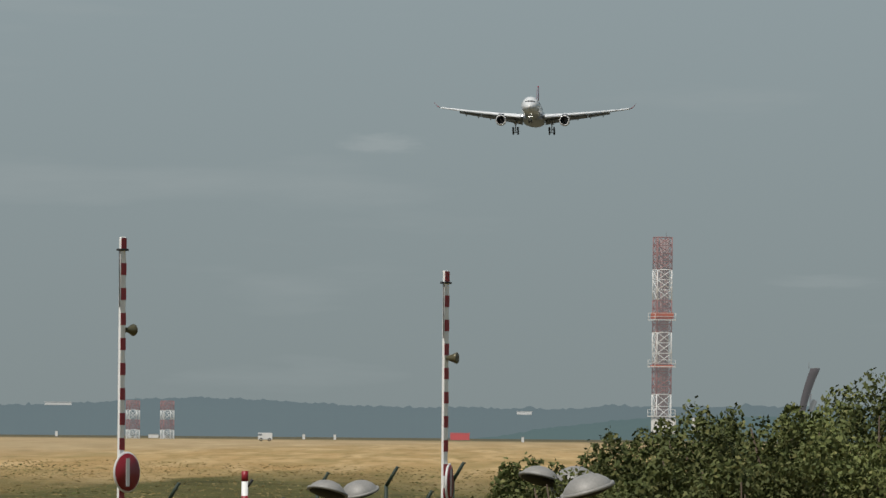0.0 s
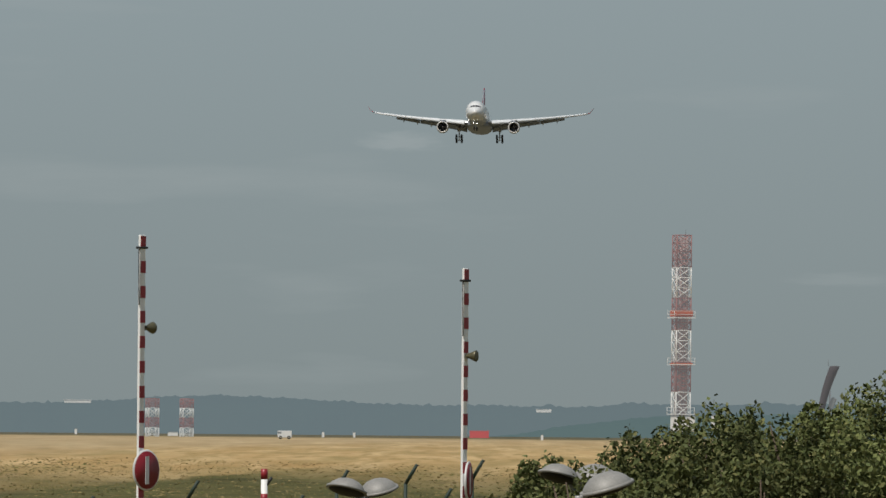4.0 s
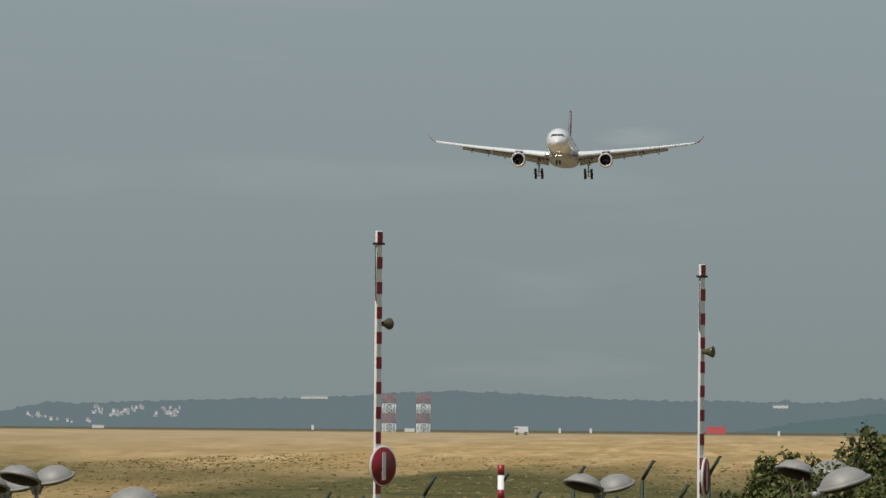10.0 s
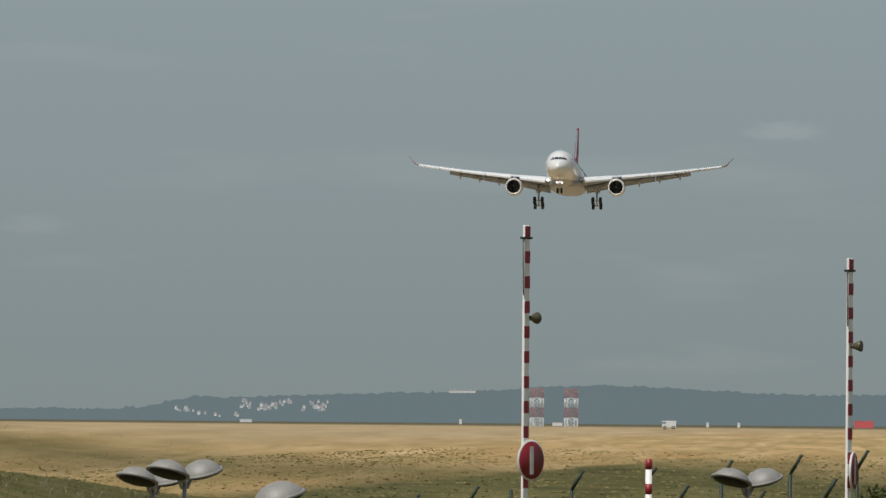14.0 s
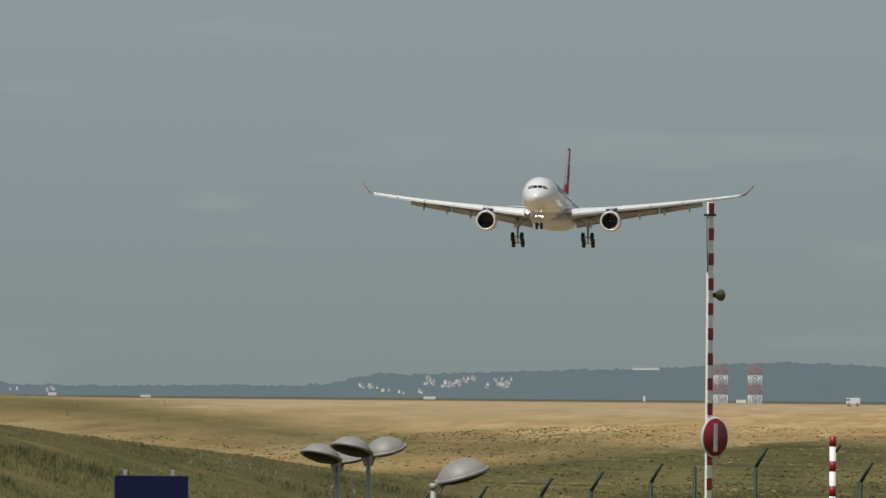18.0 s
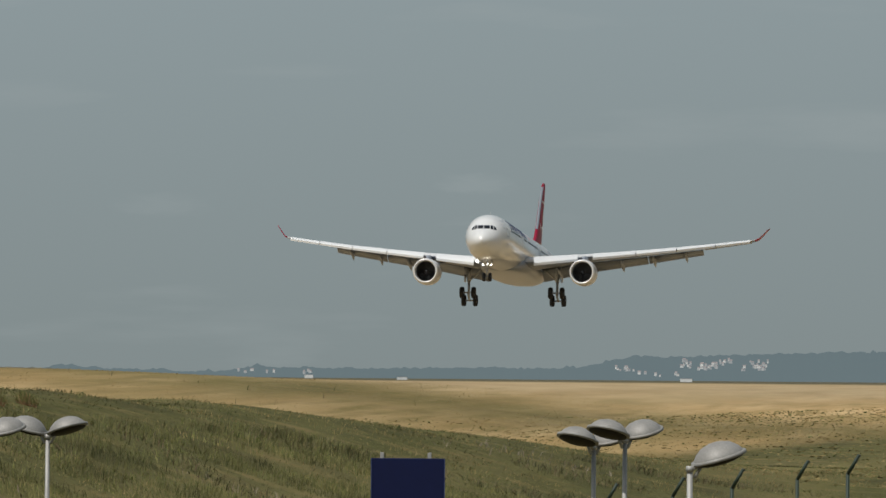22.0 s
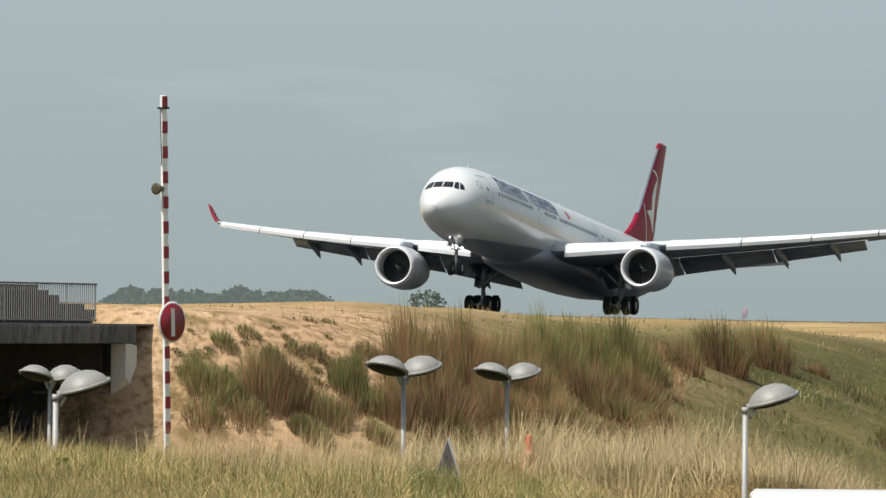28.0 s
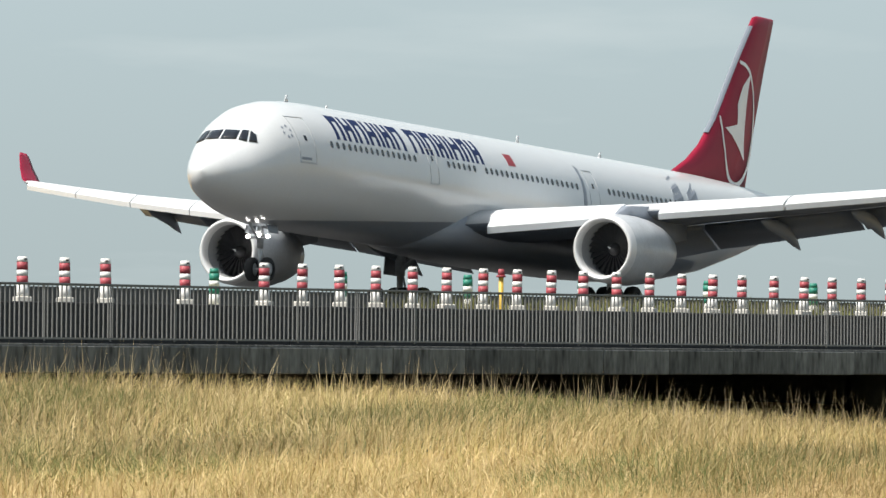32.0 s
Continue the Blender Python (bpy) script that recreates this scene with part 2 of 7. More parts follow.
def ground_material():
    m = bpy.data.materials.new("airfield_ground")
    m.use_nodes = True
    n, l = m.node_tree.nodes, m.node_tree.links
    b = n["Principled BSDF"]
    b.inputs["Roughness"].default_value, b.inputs["Specular IOR Level"].default_value = 0.95, 0.1
    g = n.new("ShaderNodeNewGeometry")

    def noise_of(scale, detail, sx=1.0, sy=1.0):
        mp = n.new("ShaderNodeMapping")
        mp.inputs["Scale"].default_value = (sx, sy, 1)
        l.new(g.outputs["Position"], mp.inputs["Vector"])
        t = n.new("ShaderNodeTexNoise")
        t.inputs["Scale"].default_value, t.inputs["Detail"].default_value = scale, detail
        l.new(mp.outputs[0], t.inputs["Vector"])
        return t.outputs["Fac"]

    def span(v, a, c):
        q = n.new("ShaderNodeMapRange")
        q.inputs["From Min"].default_value, q.inputs["From Max"].default_value = a, c
        l.new(v, q.inputs["Value"])
        return q.outputs["Result"]

    def blend(f, a, c):
        q = n.new("ShaderNodeMix")
        q.data_type = "RGBA"
        for key, v in (("A", a), ("B", c)):
            if isinstance(v, tuple):
                q.inputs[key].default_value = (*v, 1)
            else:
                l.new(v, q.inputs[key])
        l.new(f, q.inputs["Factor"])
        return q.outputs["Result"]

    def attr(name):
        q = n.new("ShaderNodeAttribute")
        q.attribute_name = name
        return q.outputs["Fac"]

    fine, mid, far = noise_of(3.0, 6), noise_of(0.35, 5), noise_of(0.02, 4, 1.0, 0.35)
    green = blend(span(fine, 0.3, 0.7), (0.03, 0.038, 0.012), (0.088, 0.096, 0.032))
    green = blend(span(mid, 0.5, 0.75), green, (0.15, 0.12, 0.05))
    green = blend(span(noise_of(0.22, 5, 1.0, 0.35), 0.48, 0.68), green, (0.032, 0.04, 0.014))
    green = blend(span(noise_of(0.07, 5, 1.0, 0.1), 0.5, 0.75), green, (0.17, 0.15, 0.06))
    streak = noise_of(0.16, 6, 1.0, 0.06)
    dry = blend(span(far, 0.3, 0.7), (0.34, 0.225, 0.095), (0.44, 0.30, 0.14))
    dry = blend(span(streak, 0.40, 0.66), dry, (0.52, 0.375, 0.195))
    dry = blend(span(noise_of(0.55, 5, 1.0, 0.05), 0.46, 0.72), dry, (0.27, 0.195, 0.08))
    dry = blend(span(noise_of(0.11, 5, 1.0, 0.08), 0.5, 0.72), dry, (0.28, 0.21, 0.09))
    # haze over the far grass, painted in as a paler tone
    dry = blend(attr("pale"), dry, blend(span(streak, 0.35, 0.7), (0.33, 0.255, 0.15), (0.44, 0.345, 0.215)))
    sand = blend(span(mid, 0.3, 0.7), (0.38, 0.245, 0.135), (0.53, 0.365, 0.22))
    sand = blend(span(fine, 0.48, 0.66), sand, (0.24, 0.15, 0.078))
    sand = blend(span(noise_of(0.9, 5), 0.52, 0.66), sand, (0.20, 0.14, 0.065))
    col = blend(attr("dry"), green, dry)
    col = blend(attr("sand"), col, sand)
    col = blend(attr("tarmac"), col, (0.06, 0.06, 0.06))
    l.new(col, b.inputs["Base Color"])
    bp = n.new("ShaderNodeBump")
    bp.inputs["Strength"].default_value, bp.inputs["Distance"].default_value = 0.9, 0.25
    l.new(fine, bp.inputs["Height"])
    l.new(bp.outputs[0], b.inputs["Normal"])
    return m


GROUND = ground_material()
WHITE = material("white_fuselage_paint", (0.63, 0.645, 0.65), 0.25, 0, 0.03, 0.5, 9, 0, coat=0.35)
GREYPAINT = material("light_grey_paint", (0.22, 0.245, 0.285), 0.4, 0, 0.06, 0.8, 9, 0)
BELLY = material("grey_belly_paint", (0.225, 0.245, 0.275), 0.28, 0, 0.08, 0.5, 6, 0)
# shade under the wings, put into a darker, bluer grey
WINGUNDER = material("shaded_wing_underside", (0.15, 0.175, 0.215), 0.45, 0, 0.1, 0.5, 7, 0)
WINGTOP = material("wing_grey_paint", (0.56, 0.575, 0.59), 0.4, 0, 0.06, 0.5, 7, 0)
SLAT = material("bare_leading_edge", (0.64, 0.66, 0.675), 0.35, 0.0, 0.05, 0.6, 8, 0)
LIP = material("polished_intake_lip", (0.74, 0.74, 0.74), 0.35, 0.25, 0.05, 1, 10, 0)
RED = material("red_tail_paint", (0.26, 0.006, 0.03), 0.5, 0, 0.06, 0.5, 9, 0, spec=0.3)
NAVY = material("dark_blue_lettering", (0.010, 0.022, 0.085), 0.6, 0, 0.05, 1, 10, 0, spec=0.2)
GLASS = material("dark_cockpit_glass", (0.012, 0.014, 0.018), 0.08, 0, 0.1, 1, 10, 0, spec=0.8)
RUBBER = material("tyre_rubber", (0.02, 0.02, 0.021), 0.85, 0, 0.2, 3, 20, 0.005)
STEEL = material("gear_steel", (0.42, 0.43, 0.44), 0.4, 0.4, 0.15, 3, 20, 0)
DOORLINE = material("fine_door_seam", (0.42, 0.44, 0.46), 0.5, 0, 0.06, 0.8, 9, 0)
INLET = material("grey_inlet_liner", (0.30, 0.31, 0.32), 0.5, 0.1, 0.15, 2, 20, 0)
DARK = material("dark_duct", (0.045, 0.045, 0.048), 0.5, 0.2, 0.2, 3, 20, 0)
LANDING = glow("landing_light", (1.0, 0.96, 0.9), 8.0)
CONCRETE = material("weathered_concrete", (0.125, 0.125, 0.12), 0.9, 0, 0.45, 2.2, 9, 0.02, dirt=(0.028, 0.027, 0.026), stretch=(1, 1, 0.3), rand=0.3)
PALECON = material("pale_concrete", (0.60, 0.575, 0.52), 0.9, 0, 0.18, 0.8, 8, 0.02)
# stained concrete, darkened further for the shade under the bridge
UNDERCON = material("shaded_stained_concrete", (0.07, 0.069, 0.068), 0.9, 0, 0.4, 0.5, 5, 0.02)
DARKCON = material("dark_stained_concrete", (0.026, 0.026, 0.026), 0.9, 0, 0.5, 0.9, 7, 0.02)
GALV = material("galvanised_steel", (0.33, 0.33, 0.318), 0.55, 0.2, 0.12, 2, 30, 0)
RAILPAINT = material("grey_railing_paint", (0.19, 0.19, 0.187), 0.5, 0.2, 0.1, 2, 20, 0)
BOOMWHITE = material("white_boom_paint", (0.78, 0.78, 0.77), 0.4, 0, 0.06, 2, 20, 0)
BOOMRED = material("red_reflective_film", (0.26, 0.014, 0.024), 0.4, 0, 0.08, 2, 20, 0)
SIGNRED = material("red_sign_film", (0.20, 0.010, 0.018), 0.4, 0, 0.06, 2, 20, 0)
SIGNBLUE = material("navy_sign_panel", (0.004, 0.008, 0.045), 0.6, 0, 0.1, 1, 12, 0, spec=0.2)
SIGNWHITE = material("white_sign_film", (0.62, 0.62, 0.62), 0.5, 0, 0.06, 2, 20, 0)
LAMPGREY = material("grey_lamp_housing", (0.27, 0.265, 0.25), 0.55, 0.1, 0.12, 3, 30, 0, dirt=(0.20, 0.195, 0.185))
LAMPGLASS = material("dark_lamp_lens", (0.022, 0.02, 0.018), 0.6, 0, 0.2, 3, 20, 0, spec=0.15)
FENCEGREEN = material("dark_green_fence_paint", (0.012, 0.028, 0.018), 0.6, 0, 0.2, 4, 30, 0)
BOLLRED = material("red_bollard_band", (0.36, 0.06, 0.075), 0.55, 0, 0.12, 2, 15, 0, rand=0.12)
BOLLWHITE = material("white_bollard_plastic", (0.72, 0.71, 0.68), 0.55, 0, 0.1, 2, 15, 0, rand=0.05)
BOLLGREEN = material("green_bollard_plastic", (0.02, 0.20, 0.14), 0.55, 0, 0.12, 2, 15, 0)
YELLOW = material("yellow_post_paint", (0.62, 0.40, 0.06), 0.5, 0, 0.1, 2, 15, 0)
ORANGE = material("faded_orange_plastic", (0.48, 0.13, 0.05), 0.6, 0, 0.2, 3, 20, 0)
BLACK = material("black_plastic", (0.015, 0.015, 0.015), 0.5, 0, 0.1, 3, 20, 0)

# ---- the lie of the land (heights over the eye's level) ----
CREST = ((-60, -0.6), (-25, -0.70), (-22, -0.84), (-19, -1.2), (-17.6, -1.42), (-16, -1.64), (-14, -1.84), (-12, -1.97), (-11.4, -2.06), (-10.6, -2.55), (-9.6, -2.85), (-8, -3.0), (-5, -3.4), (0, -3.6), (60, -3.6))
EDGE = ((0, 0.45), (268, 0.42), (300, -0.2), (330, -0.8), (375, -1.6), (416, -3.0), (453, -4.4), (500, -5.2), (5000, -5.2))
STRIP = ((0, 1.15), (361, 1.15), (423, 1.02), (487, 0.72), (550, 0.55), (600, 0.48), (630, 0.5), (665, 0.28), (715, -0.15), (850, -0.6), (1000, -1.2), (1500, -1.4), (5000, -1.4))


DRYLINE = ((-9, 620), (-7, 740), (-4.3, 830), (-2.6, 900), (-1, 840), (0, 760), (3, 750))


def land(x, y):
    """Height of the ground, and how dry, sandy, tarmac-toned and haze-paled it is."""
    d, b = math.hypot(x, y), math.degrees(math.atan2(x, y))
    s = x * math.sin(RUNWAY) + y * math.cos(RUNWAY)
    n = -x * math.cos(RUNWAY) + y * math.sin(RUNWAY)
    if y < 0 and d > 30:
        return EYE - 1.7 + 0.4 * math.sin(x * 0.01), 0.5, 0.0, 0.0, 0.0
    wob = noise.noise((x * 0.05, y * 0.05, 0)) * 0.5 + noise.noise((x * 0.2, y * 0.2, 3)) * 0.22
    # bank under the camera, dip, grassy mound, cutting with the road
    c = lerp_table(b, CREST)
    if d < 70:
        near = -1.7 + (c - 0.85 + 1.7) * smooth(12, 70, d)
    else:
        near = c - 0.85 + 0.85 * smooth(70, 101, d)
    cut = -6.0 + 0.8 * smooth(330, 500, s)
    low = near + (cut - near) * smooth(103, 122, d)
    # steep grassy verge beyond the road
    low += 3.5 * smooth(132.6, 138, d) * (1 - smooth(148, 166, d)) * smooth(-12.95, -12.35, b) * (1 - smooth(-10.4, -7.0, b))
    field = -5.2 + 4.3 * (1 - math.exp(-max(0.0, s - 480 + 4 * (n - 70)) / 600.0))
    low = low + (max(field, low) - low) * smooth(330, 520, s)
    dry, sand, tar = 0.25, 0.0, 0.0
    if d < 108 or (131 < d < 149 and -12.7 < b < -8.5):
        dry = 0.8
    if n > 40:
        edge, strip = lerp_table(s, EDGE), lerp_table(s, STRIP)
        top = edge + (strip - edge) * smooth(80, 150, n)
        rough = 0.35 * wob * smooth(60, 70, n) * (1 - smooth(78, 90, n))
        face = smooth(52, 76.5, n)
        shelf = low + (top + rough - low) * face
        if s < 500:
            under = 1 - smooth(60, 62, s) if s < 140 else smooth(213.5, 222.4 + 9 * (1 - smooth(66, 76, n)), s)
            shelf = low + (shelf - low) * under
        low = max(low, shelf)
        foot = 76 - 6 * smooth(340, 290, s)
        dry = 0.08 + 0.82 * smooth(foot, foot + 8, n) * smooth(720, 500, s)
        sand = smooth(252, 236, s + 14 * wob) * smooth(65.5, 71, n) * (1 - smooth(75, 80, n)) if s > 205 else 0.0
        sand = max(sand, 0.35 * smooth(0.1, 0.35, wob) * smooth(290, 250, s) * smooth(62, 68, n) * (1 - smooth(78, 84, n)))
    # runway, and the underpass floor, where dark tarmac also carries the shade
    if (n > 145 and n < 202 and s < 720) or (s < 212 and n > 74) or (s < 219 and n > 77):
        tar = 1.0
    # far ground greyed with the tarmac tone so that it bounces less yellow
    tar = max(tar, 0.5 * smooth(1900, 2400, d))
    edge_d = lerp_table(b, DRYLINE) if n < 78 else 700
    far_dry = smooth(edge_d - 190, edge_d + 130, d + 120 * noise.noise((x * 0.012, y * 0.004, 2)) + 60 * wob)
    # greener far out, again to mute the yellow bounce
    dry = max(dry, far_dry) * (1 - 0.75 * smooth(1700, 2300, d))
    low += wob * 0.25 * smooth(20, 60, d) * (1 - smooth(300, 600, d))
    # haze put into the far ground's colour; paler under the approach to mute bounce
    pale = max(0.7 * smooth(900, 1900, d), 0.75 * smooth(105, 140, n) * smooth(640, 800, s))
    return EYE + low, dry, sand, tar, pale


def build_ground():
    bearings = [-180 + 8 * i for i in range(18)] + [-36 + 0.16 * i for i in range(270)] + [7.2 + 4 * i for i in range(9)] + [44 + 8.5 * i for i in range(16)]
    radii = [0.0001, 4, 10, 20, 35, 50, 60]
    r = 66.0
    while r < 420:
        radii.append(r)
        r = r + 0.6 if 206 < r < 252 else r * 1.0125
    while r < 4800:
        radii.append(r)
        r *= 1.018 if r < 800 else 1.05
    radii.append(4900)
    verts, faces, tags = [], [], []
    for d in radii:
        for b in bearings:
            p = afar(b, d)
            z, *t = land(p.x, p.y)
            verts.append((p.x, p.y, z))
            tags.append(t)
    k = len(bearings)
    for i in range(len(radii) - 1):
        for j in range(k):
            faces.append((i * k + j, i * k + (j + 1) % k, (i + 1) * k + (j + 1) % k, (i + 1) * k + j))
    me = bpy.data.meshes.new("ground")
    me.from_pydata(verts, [], faces)
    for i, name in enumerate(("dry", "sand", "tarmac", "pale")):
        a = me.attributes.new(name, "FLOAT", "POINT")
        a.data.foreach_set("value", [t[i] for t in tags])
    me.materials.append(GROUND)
    me.polygons.foreach_set("use_smooth", [True] * len(me.polygons))
    return tagged(new("ground", me), "rolling airfield ground of dry and green grass", "ground", kind="structure")


ground = build_ground()


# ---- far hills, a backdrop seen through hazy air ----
# the ridges' haze is emission inside their materials
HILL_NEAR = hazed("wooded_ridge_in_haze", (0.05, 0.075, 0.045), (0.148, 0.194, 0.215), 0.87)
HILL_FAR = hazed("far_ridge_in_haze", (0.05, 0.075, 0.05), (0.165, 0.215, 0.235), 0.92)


def ridge(name, dist, profile, mat_, label, bump, seed, b0=-40.0, b1=14.0):
    bm = bmesh.new()
    rings = []
    steps = int((b1 - b0) / 0.022)
    for i in range(steps + 1):
        b = b0 + (b1 - b0) * i / steps
        h = lerp_table(b, profile)
        k = noise.noise((b * 9, seed, 0)) * 0.6 + noise.noise((b * 31, seed, 1)) * 0.45
        k = max(k, 0) + max(0, noise.noise((b * 3.1, seed, 7))) * 0.8 + 0.35 * random.random()
        top = high(h + bump * k, dist)
        front = afar(b, dist, EYE - 30)
        mid = afar(b, dist + 40, EYE + (top - EYE) * 0.55)
        rings.append([front, mid, afar(b, dist + 110, top), afar(b, dist + 200, EYE - 30)])
    loft(bm, rings, closed=False)
    return tagged(part(name, bm, mat_), label, "backdrop", kind="structure")
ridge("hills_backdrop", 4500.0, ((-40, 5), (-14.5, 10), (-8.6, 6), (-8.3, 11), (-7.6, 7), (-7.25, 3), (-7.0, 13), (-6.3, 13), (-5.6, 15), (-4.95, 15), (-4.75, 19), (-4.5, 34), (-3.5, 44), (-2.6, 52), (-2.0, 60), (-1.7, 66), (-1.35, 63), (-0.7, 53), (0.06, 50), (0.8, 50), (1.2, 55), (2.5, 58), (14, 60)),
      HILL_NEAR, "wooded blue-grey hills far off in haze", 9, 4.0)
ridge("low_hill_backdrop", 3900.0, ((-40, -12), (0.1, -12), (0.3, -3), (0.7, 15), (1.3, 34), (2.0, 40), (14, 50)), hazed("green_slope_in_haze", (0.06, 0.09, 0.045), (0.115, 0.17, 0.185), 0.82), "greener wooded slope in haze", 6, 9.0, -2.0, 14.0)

# ---- the aeroplane: x aft of the nose, y to starboard, z over the axis; built round x = 30 ----
HULL = ((0.0, -0.72, -0.78, 0.03), (0.12, -0.38, -1.12, 0.36), (0.4, -0.05, -1.45, 0.74), (0.9, 0.30, -1.78, 1.12), (1.6, 0.72, -2.06, 1.50),
        (2.4, 1.40, -2.30, 1.84), (3.2, 1.98, -2.48, 2.12), (4.2, 2.40, -2.62, 2.36), (5.5, 2.66, -2.73, 2.58), (7.0, 2.78, -2.80, 2.72), (9.0, 2.82, -2.82, 2.82),
        (42.0, 2.82, -2.82, 2.82), (46.0, 2.82, -2.55, 2.78), (50.0, 2.80, -1.95, 2.58), (54.0, 2.72, -1.05, 2.18), (58.0, 2.55, -0.05, 1.58), (61.0, 2.30, 0.75, 1.0),
        (63.0, 2.0, 1.3, 0.5), (63.6, 1.8, 1.5, 0.16))


def hull_at(x):
    for a, b in zip(HULL, HULL[1:]):
        if x <= b[0]:
            u = (x - a[0]) / (b[0] - a[0])
            return [p + (q - p) * u for p, q in zip(a[1:], b[1:])]
    return HULL[-1][1:]


def skin(x, z, side, out=0.0):
    """The point of the hull's skin at height z on one side (-1 is port), and the normal there."""
    top, bot, w = hull_at(x)
    zc, hh = (top + bot) / 2, (top - bot) / 2
    sn = max(-0.999, min(0.999, (z - zc) / hh))
    cs = math.sqrt(1 - sn * sn)
    nrm = Vector((0, side * cs / w, sn / hh)).normalized()
    t2, b2, w2 = hull_at(x + 0.2)
    p = Vector((x, side * w * cs, z))
    p2 = Vector((x + 0.2, side * w2 * cs, (t2 + b2) / 2 + (t2 - b2) / 2 * sn))
    nrm = (p2 - p).normalized().cross(Vector((0, -nrm.z, nrm.y))).normalized()
    if nrm.y * side < 0 and abs(nrm.y) > 1e-6:
        nrm = -nrm
    return p + nrm * out - Vector((30, 0, 0)), nrm


def patch(bm, pts, side, out=0.012, thick=0.02, cuts=1, mi=0):
    """A thin plate that follows the skin; pts are (x, z) corners in order, four of them."""
    (ax, az), (bx, bz), (cx, cz), (dx, dz) = pts
    grid_o, grid_i = [], []
    for i in range(cuts + 1):
        u = i / cuts
        ro, ri = [], []
        for j in range(cuts + 1):
            v = j / cuts
            x = (ax * (1 - u) + bx * u) * (1 - v) + (dx * (1 - u) + cx * u) * v
            z = (az * (1 - u) + bz * u) * (1 - v) + (dz * (1 - u) + cz * u) * v
            p, nr = skin(x, z, side, out)
            ro.append(bm.verts.new(p))
            ri.append(bm.verts.new(p - nr * (thick + out)))
        grid_o.append(ro)
        grid_i.append(ri)
    for g, flip in ((grid_o, False), (grid_i, True)):
        for i in range(cuts):
            for j in range(cuts):
                q = [g[i][j], g[i + 1][j], g[i + 1][j + 1], g[i][j + 1]]
                bm.faces.new(q[::-1] if flip else q).material_index = mi
    edge = [(i, 0) for i in range(cuts)] + [(cuts, j) for j in range(cuts)] + [(i, cuts) for i in range(cuts, 0, -1)] + [(0, j) for j in range(cuts, 0, -1)]
    for a, b in zip(edge, edge[1:] + edge[:1]):
        bm.faces.new((grid_o[a[0]][a[1]], grid_i[a[0]][a[1]], grid_i[b[0]][b[1]], grid_o[b[0]][b[1]])).material_index = mi
    bmesh.ops.recalc_face_normals(bm, faces=bm.faces)


def build_fuselage(plane):
    bm = bmesh.new()
    xs = sorted(set([h[0] for h in HULL] + [0.03, 0.25, 0.6, 1.2, 2.0, 2.8, 3.7, 4.8, 6.2, 8.0] + [9.8 + 0.8 * i for i in range(41)] + [44, 48, 52, 56, 59.5]))
    seg, rings = 88, []
    for x in xs:
        top, bot, w = hull_at(x)
        zc, hh = (top + bot) / 2, (top - bot) / 2
        rings.append([Vector((x - 30, w * math.cos(a), zc + hh * math.sin(a))) for a in (2 * math.pi * i / seg for i in range(seg))])
    loft(bm, rings)
    # straight paint lines between white and grey
    for co, no in (((-23.5, 0, -2.45), (-0.85, 0, 13.5)), ((-10, 0, -1.6), (0, 0, 1)), ((-10, 0, 0), (1, 0, 0)), ((18.0, 0, -2.05), (0.5, 0, 1))):
        bmesh.ops.bisect_plane(bm, geom=bm.verts[:] + bm.edges[:] + bm.faces[:], plane_co=co, plane_no=Vector(no).normalized())
    for f in bm.faces:
        c = f.calc_center_median()
        if c.z < -1.6 and c.z < lerp_table(c.x + 30, ((-2.0, -2.985), (6.5, -2.45), (20, -1.6), (47.1, -1.6), (51.1, -3.6))):
            f.material_index = 1
    bmesh.ops.recalc_face_normals(bm, faces=bm.faces)
    part("fuselage", bm, [WHITE, BELLY], plane, smooth=True)
    # belly fairing
    bm = bmesh.new()
    rings = []
    for x, w, top, bot in ((17.6, 0.5, -2.2, -2.72), (19.2, 1.9, -1.2, -2.85), (21.0, 2.8, -0.75, -2.95), (24, 3.15, -0.6, -3.05), (29, 3.3, -0.65, -3.12), (34, 3.25, -0.85, -3.12), (38, 2.8, -1.3, -3.05), (41, 1.9, -1.9, -2.95), (43.5, 0.7, -2.4, -2.72)):
        zc, hh = (top + bot) / 2, (top - bot) / 2
        rings.append([Vector((x - 30, w * math.copysign(abs(math.cos(a)) ** 0.75, math.cos(a)), zc + hh * math.copysign(abs(math.sin(a)) ** 0.8, math.sin(a)))) for a in (2 * math.pi * i / 28 for i in range(28))])
    loft(bm, rings)
    bmesh.ops.recalc_face_normals(bm, faces=bm.faces)
    part("belly_fairing", bm, BELLY, plane, "grey wing-to-body fairing", smooth=True)


def foil(chord, thick, x0, y, z0, twist=0.0, droop=0.0):
    pts = []
    prof = ((1.0, 0.0), (0.8, 0.028), (0.55, 0.058), (0.3, 0.072), (0.12, 0.058), (0.03, 0.03), (0.0, 0.0), (0.03, -0.024), (0.12, -0.042), (0.3, -0.052), (0.55, -0.042), (0.8, -0.012))
    for u, h in prof:
        x = x0 + u * chord
        pts.append(Vector((x - 30, y, z0 + h * thick / 0.12 * chord - u * chord * math.tan(radians(twist)))))
    return pts


# span station, leading edge, chord, height, thickness
WING = ((2.2, 20.4, 11.2, -1.70, 0.135), (4.5, 21.7, 9.9, -1.45, 0.13), (9.4, 24.6, 7.5, -0.82, 0.115), (14.0, 27.4, 6.1, -0.28, 0.11), (20.0, 31.0, 4.4, 0.5, 0.105), (25.0, 34.1, 3.1, 1.25, 0.10), (28.5, 36.2, 2.1, 1.8, 0.10))


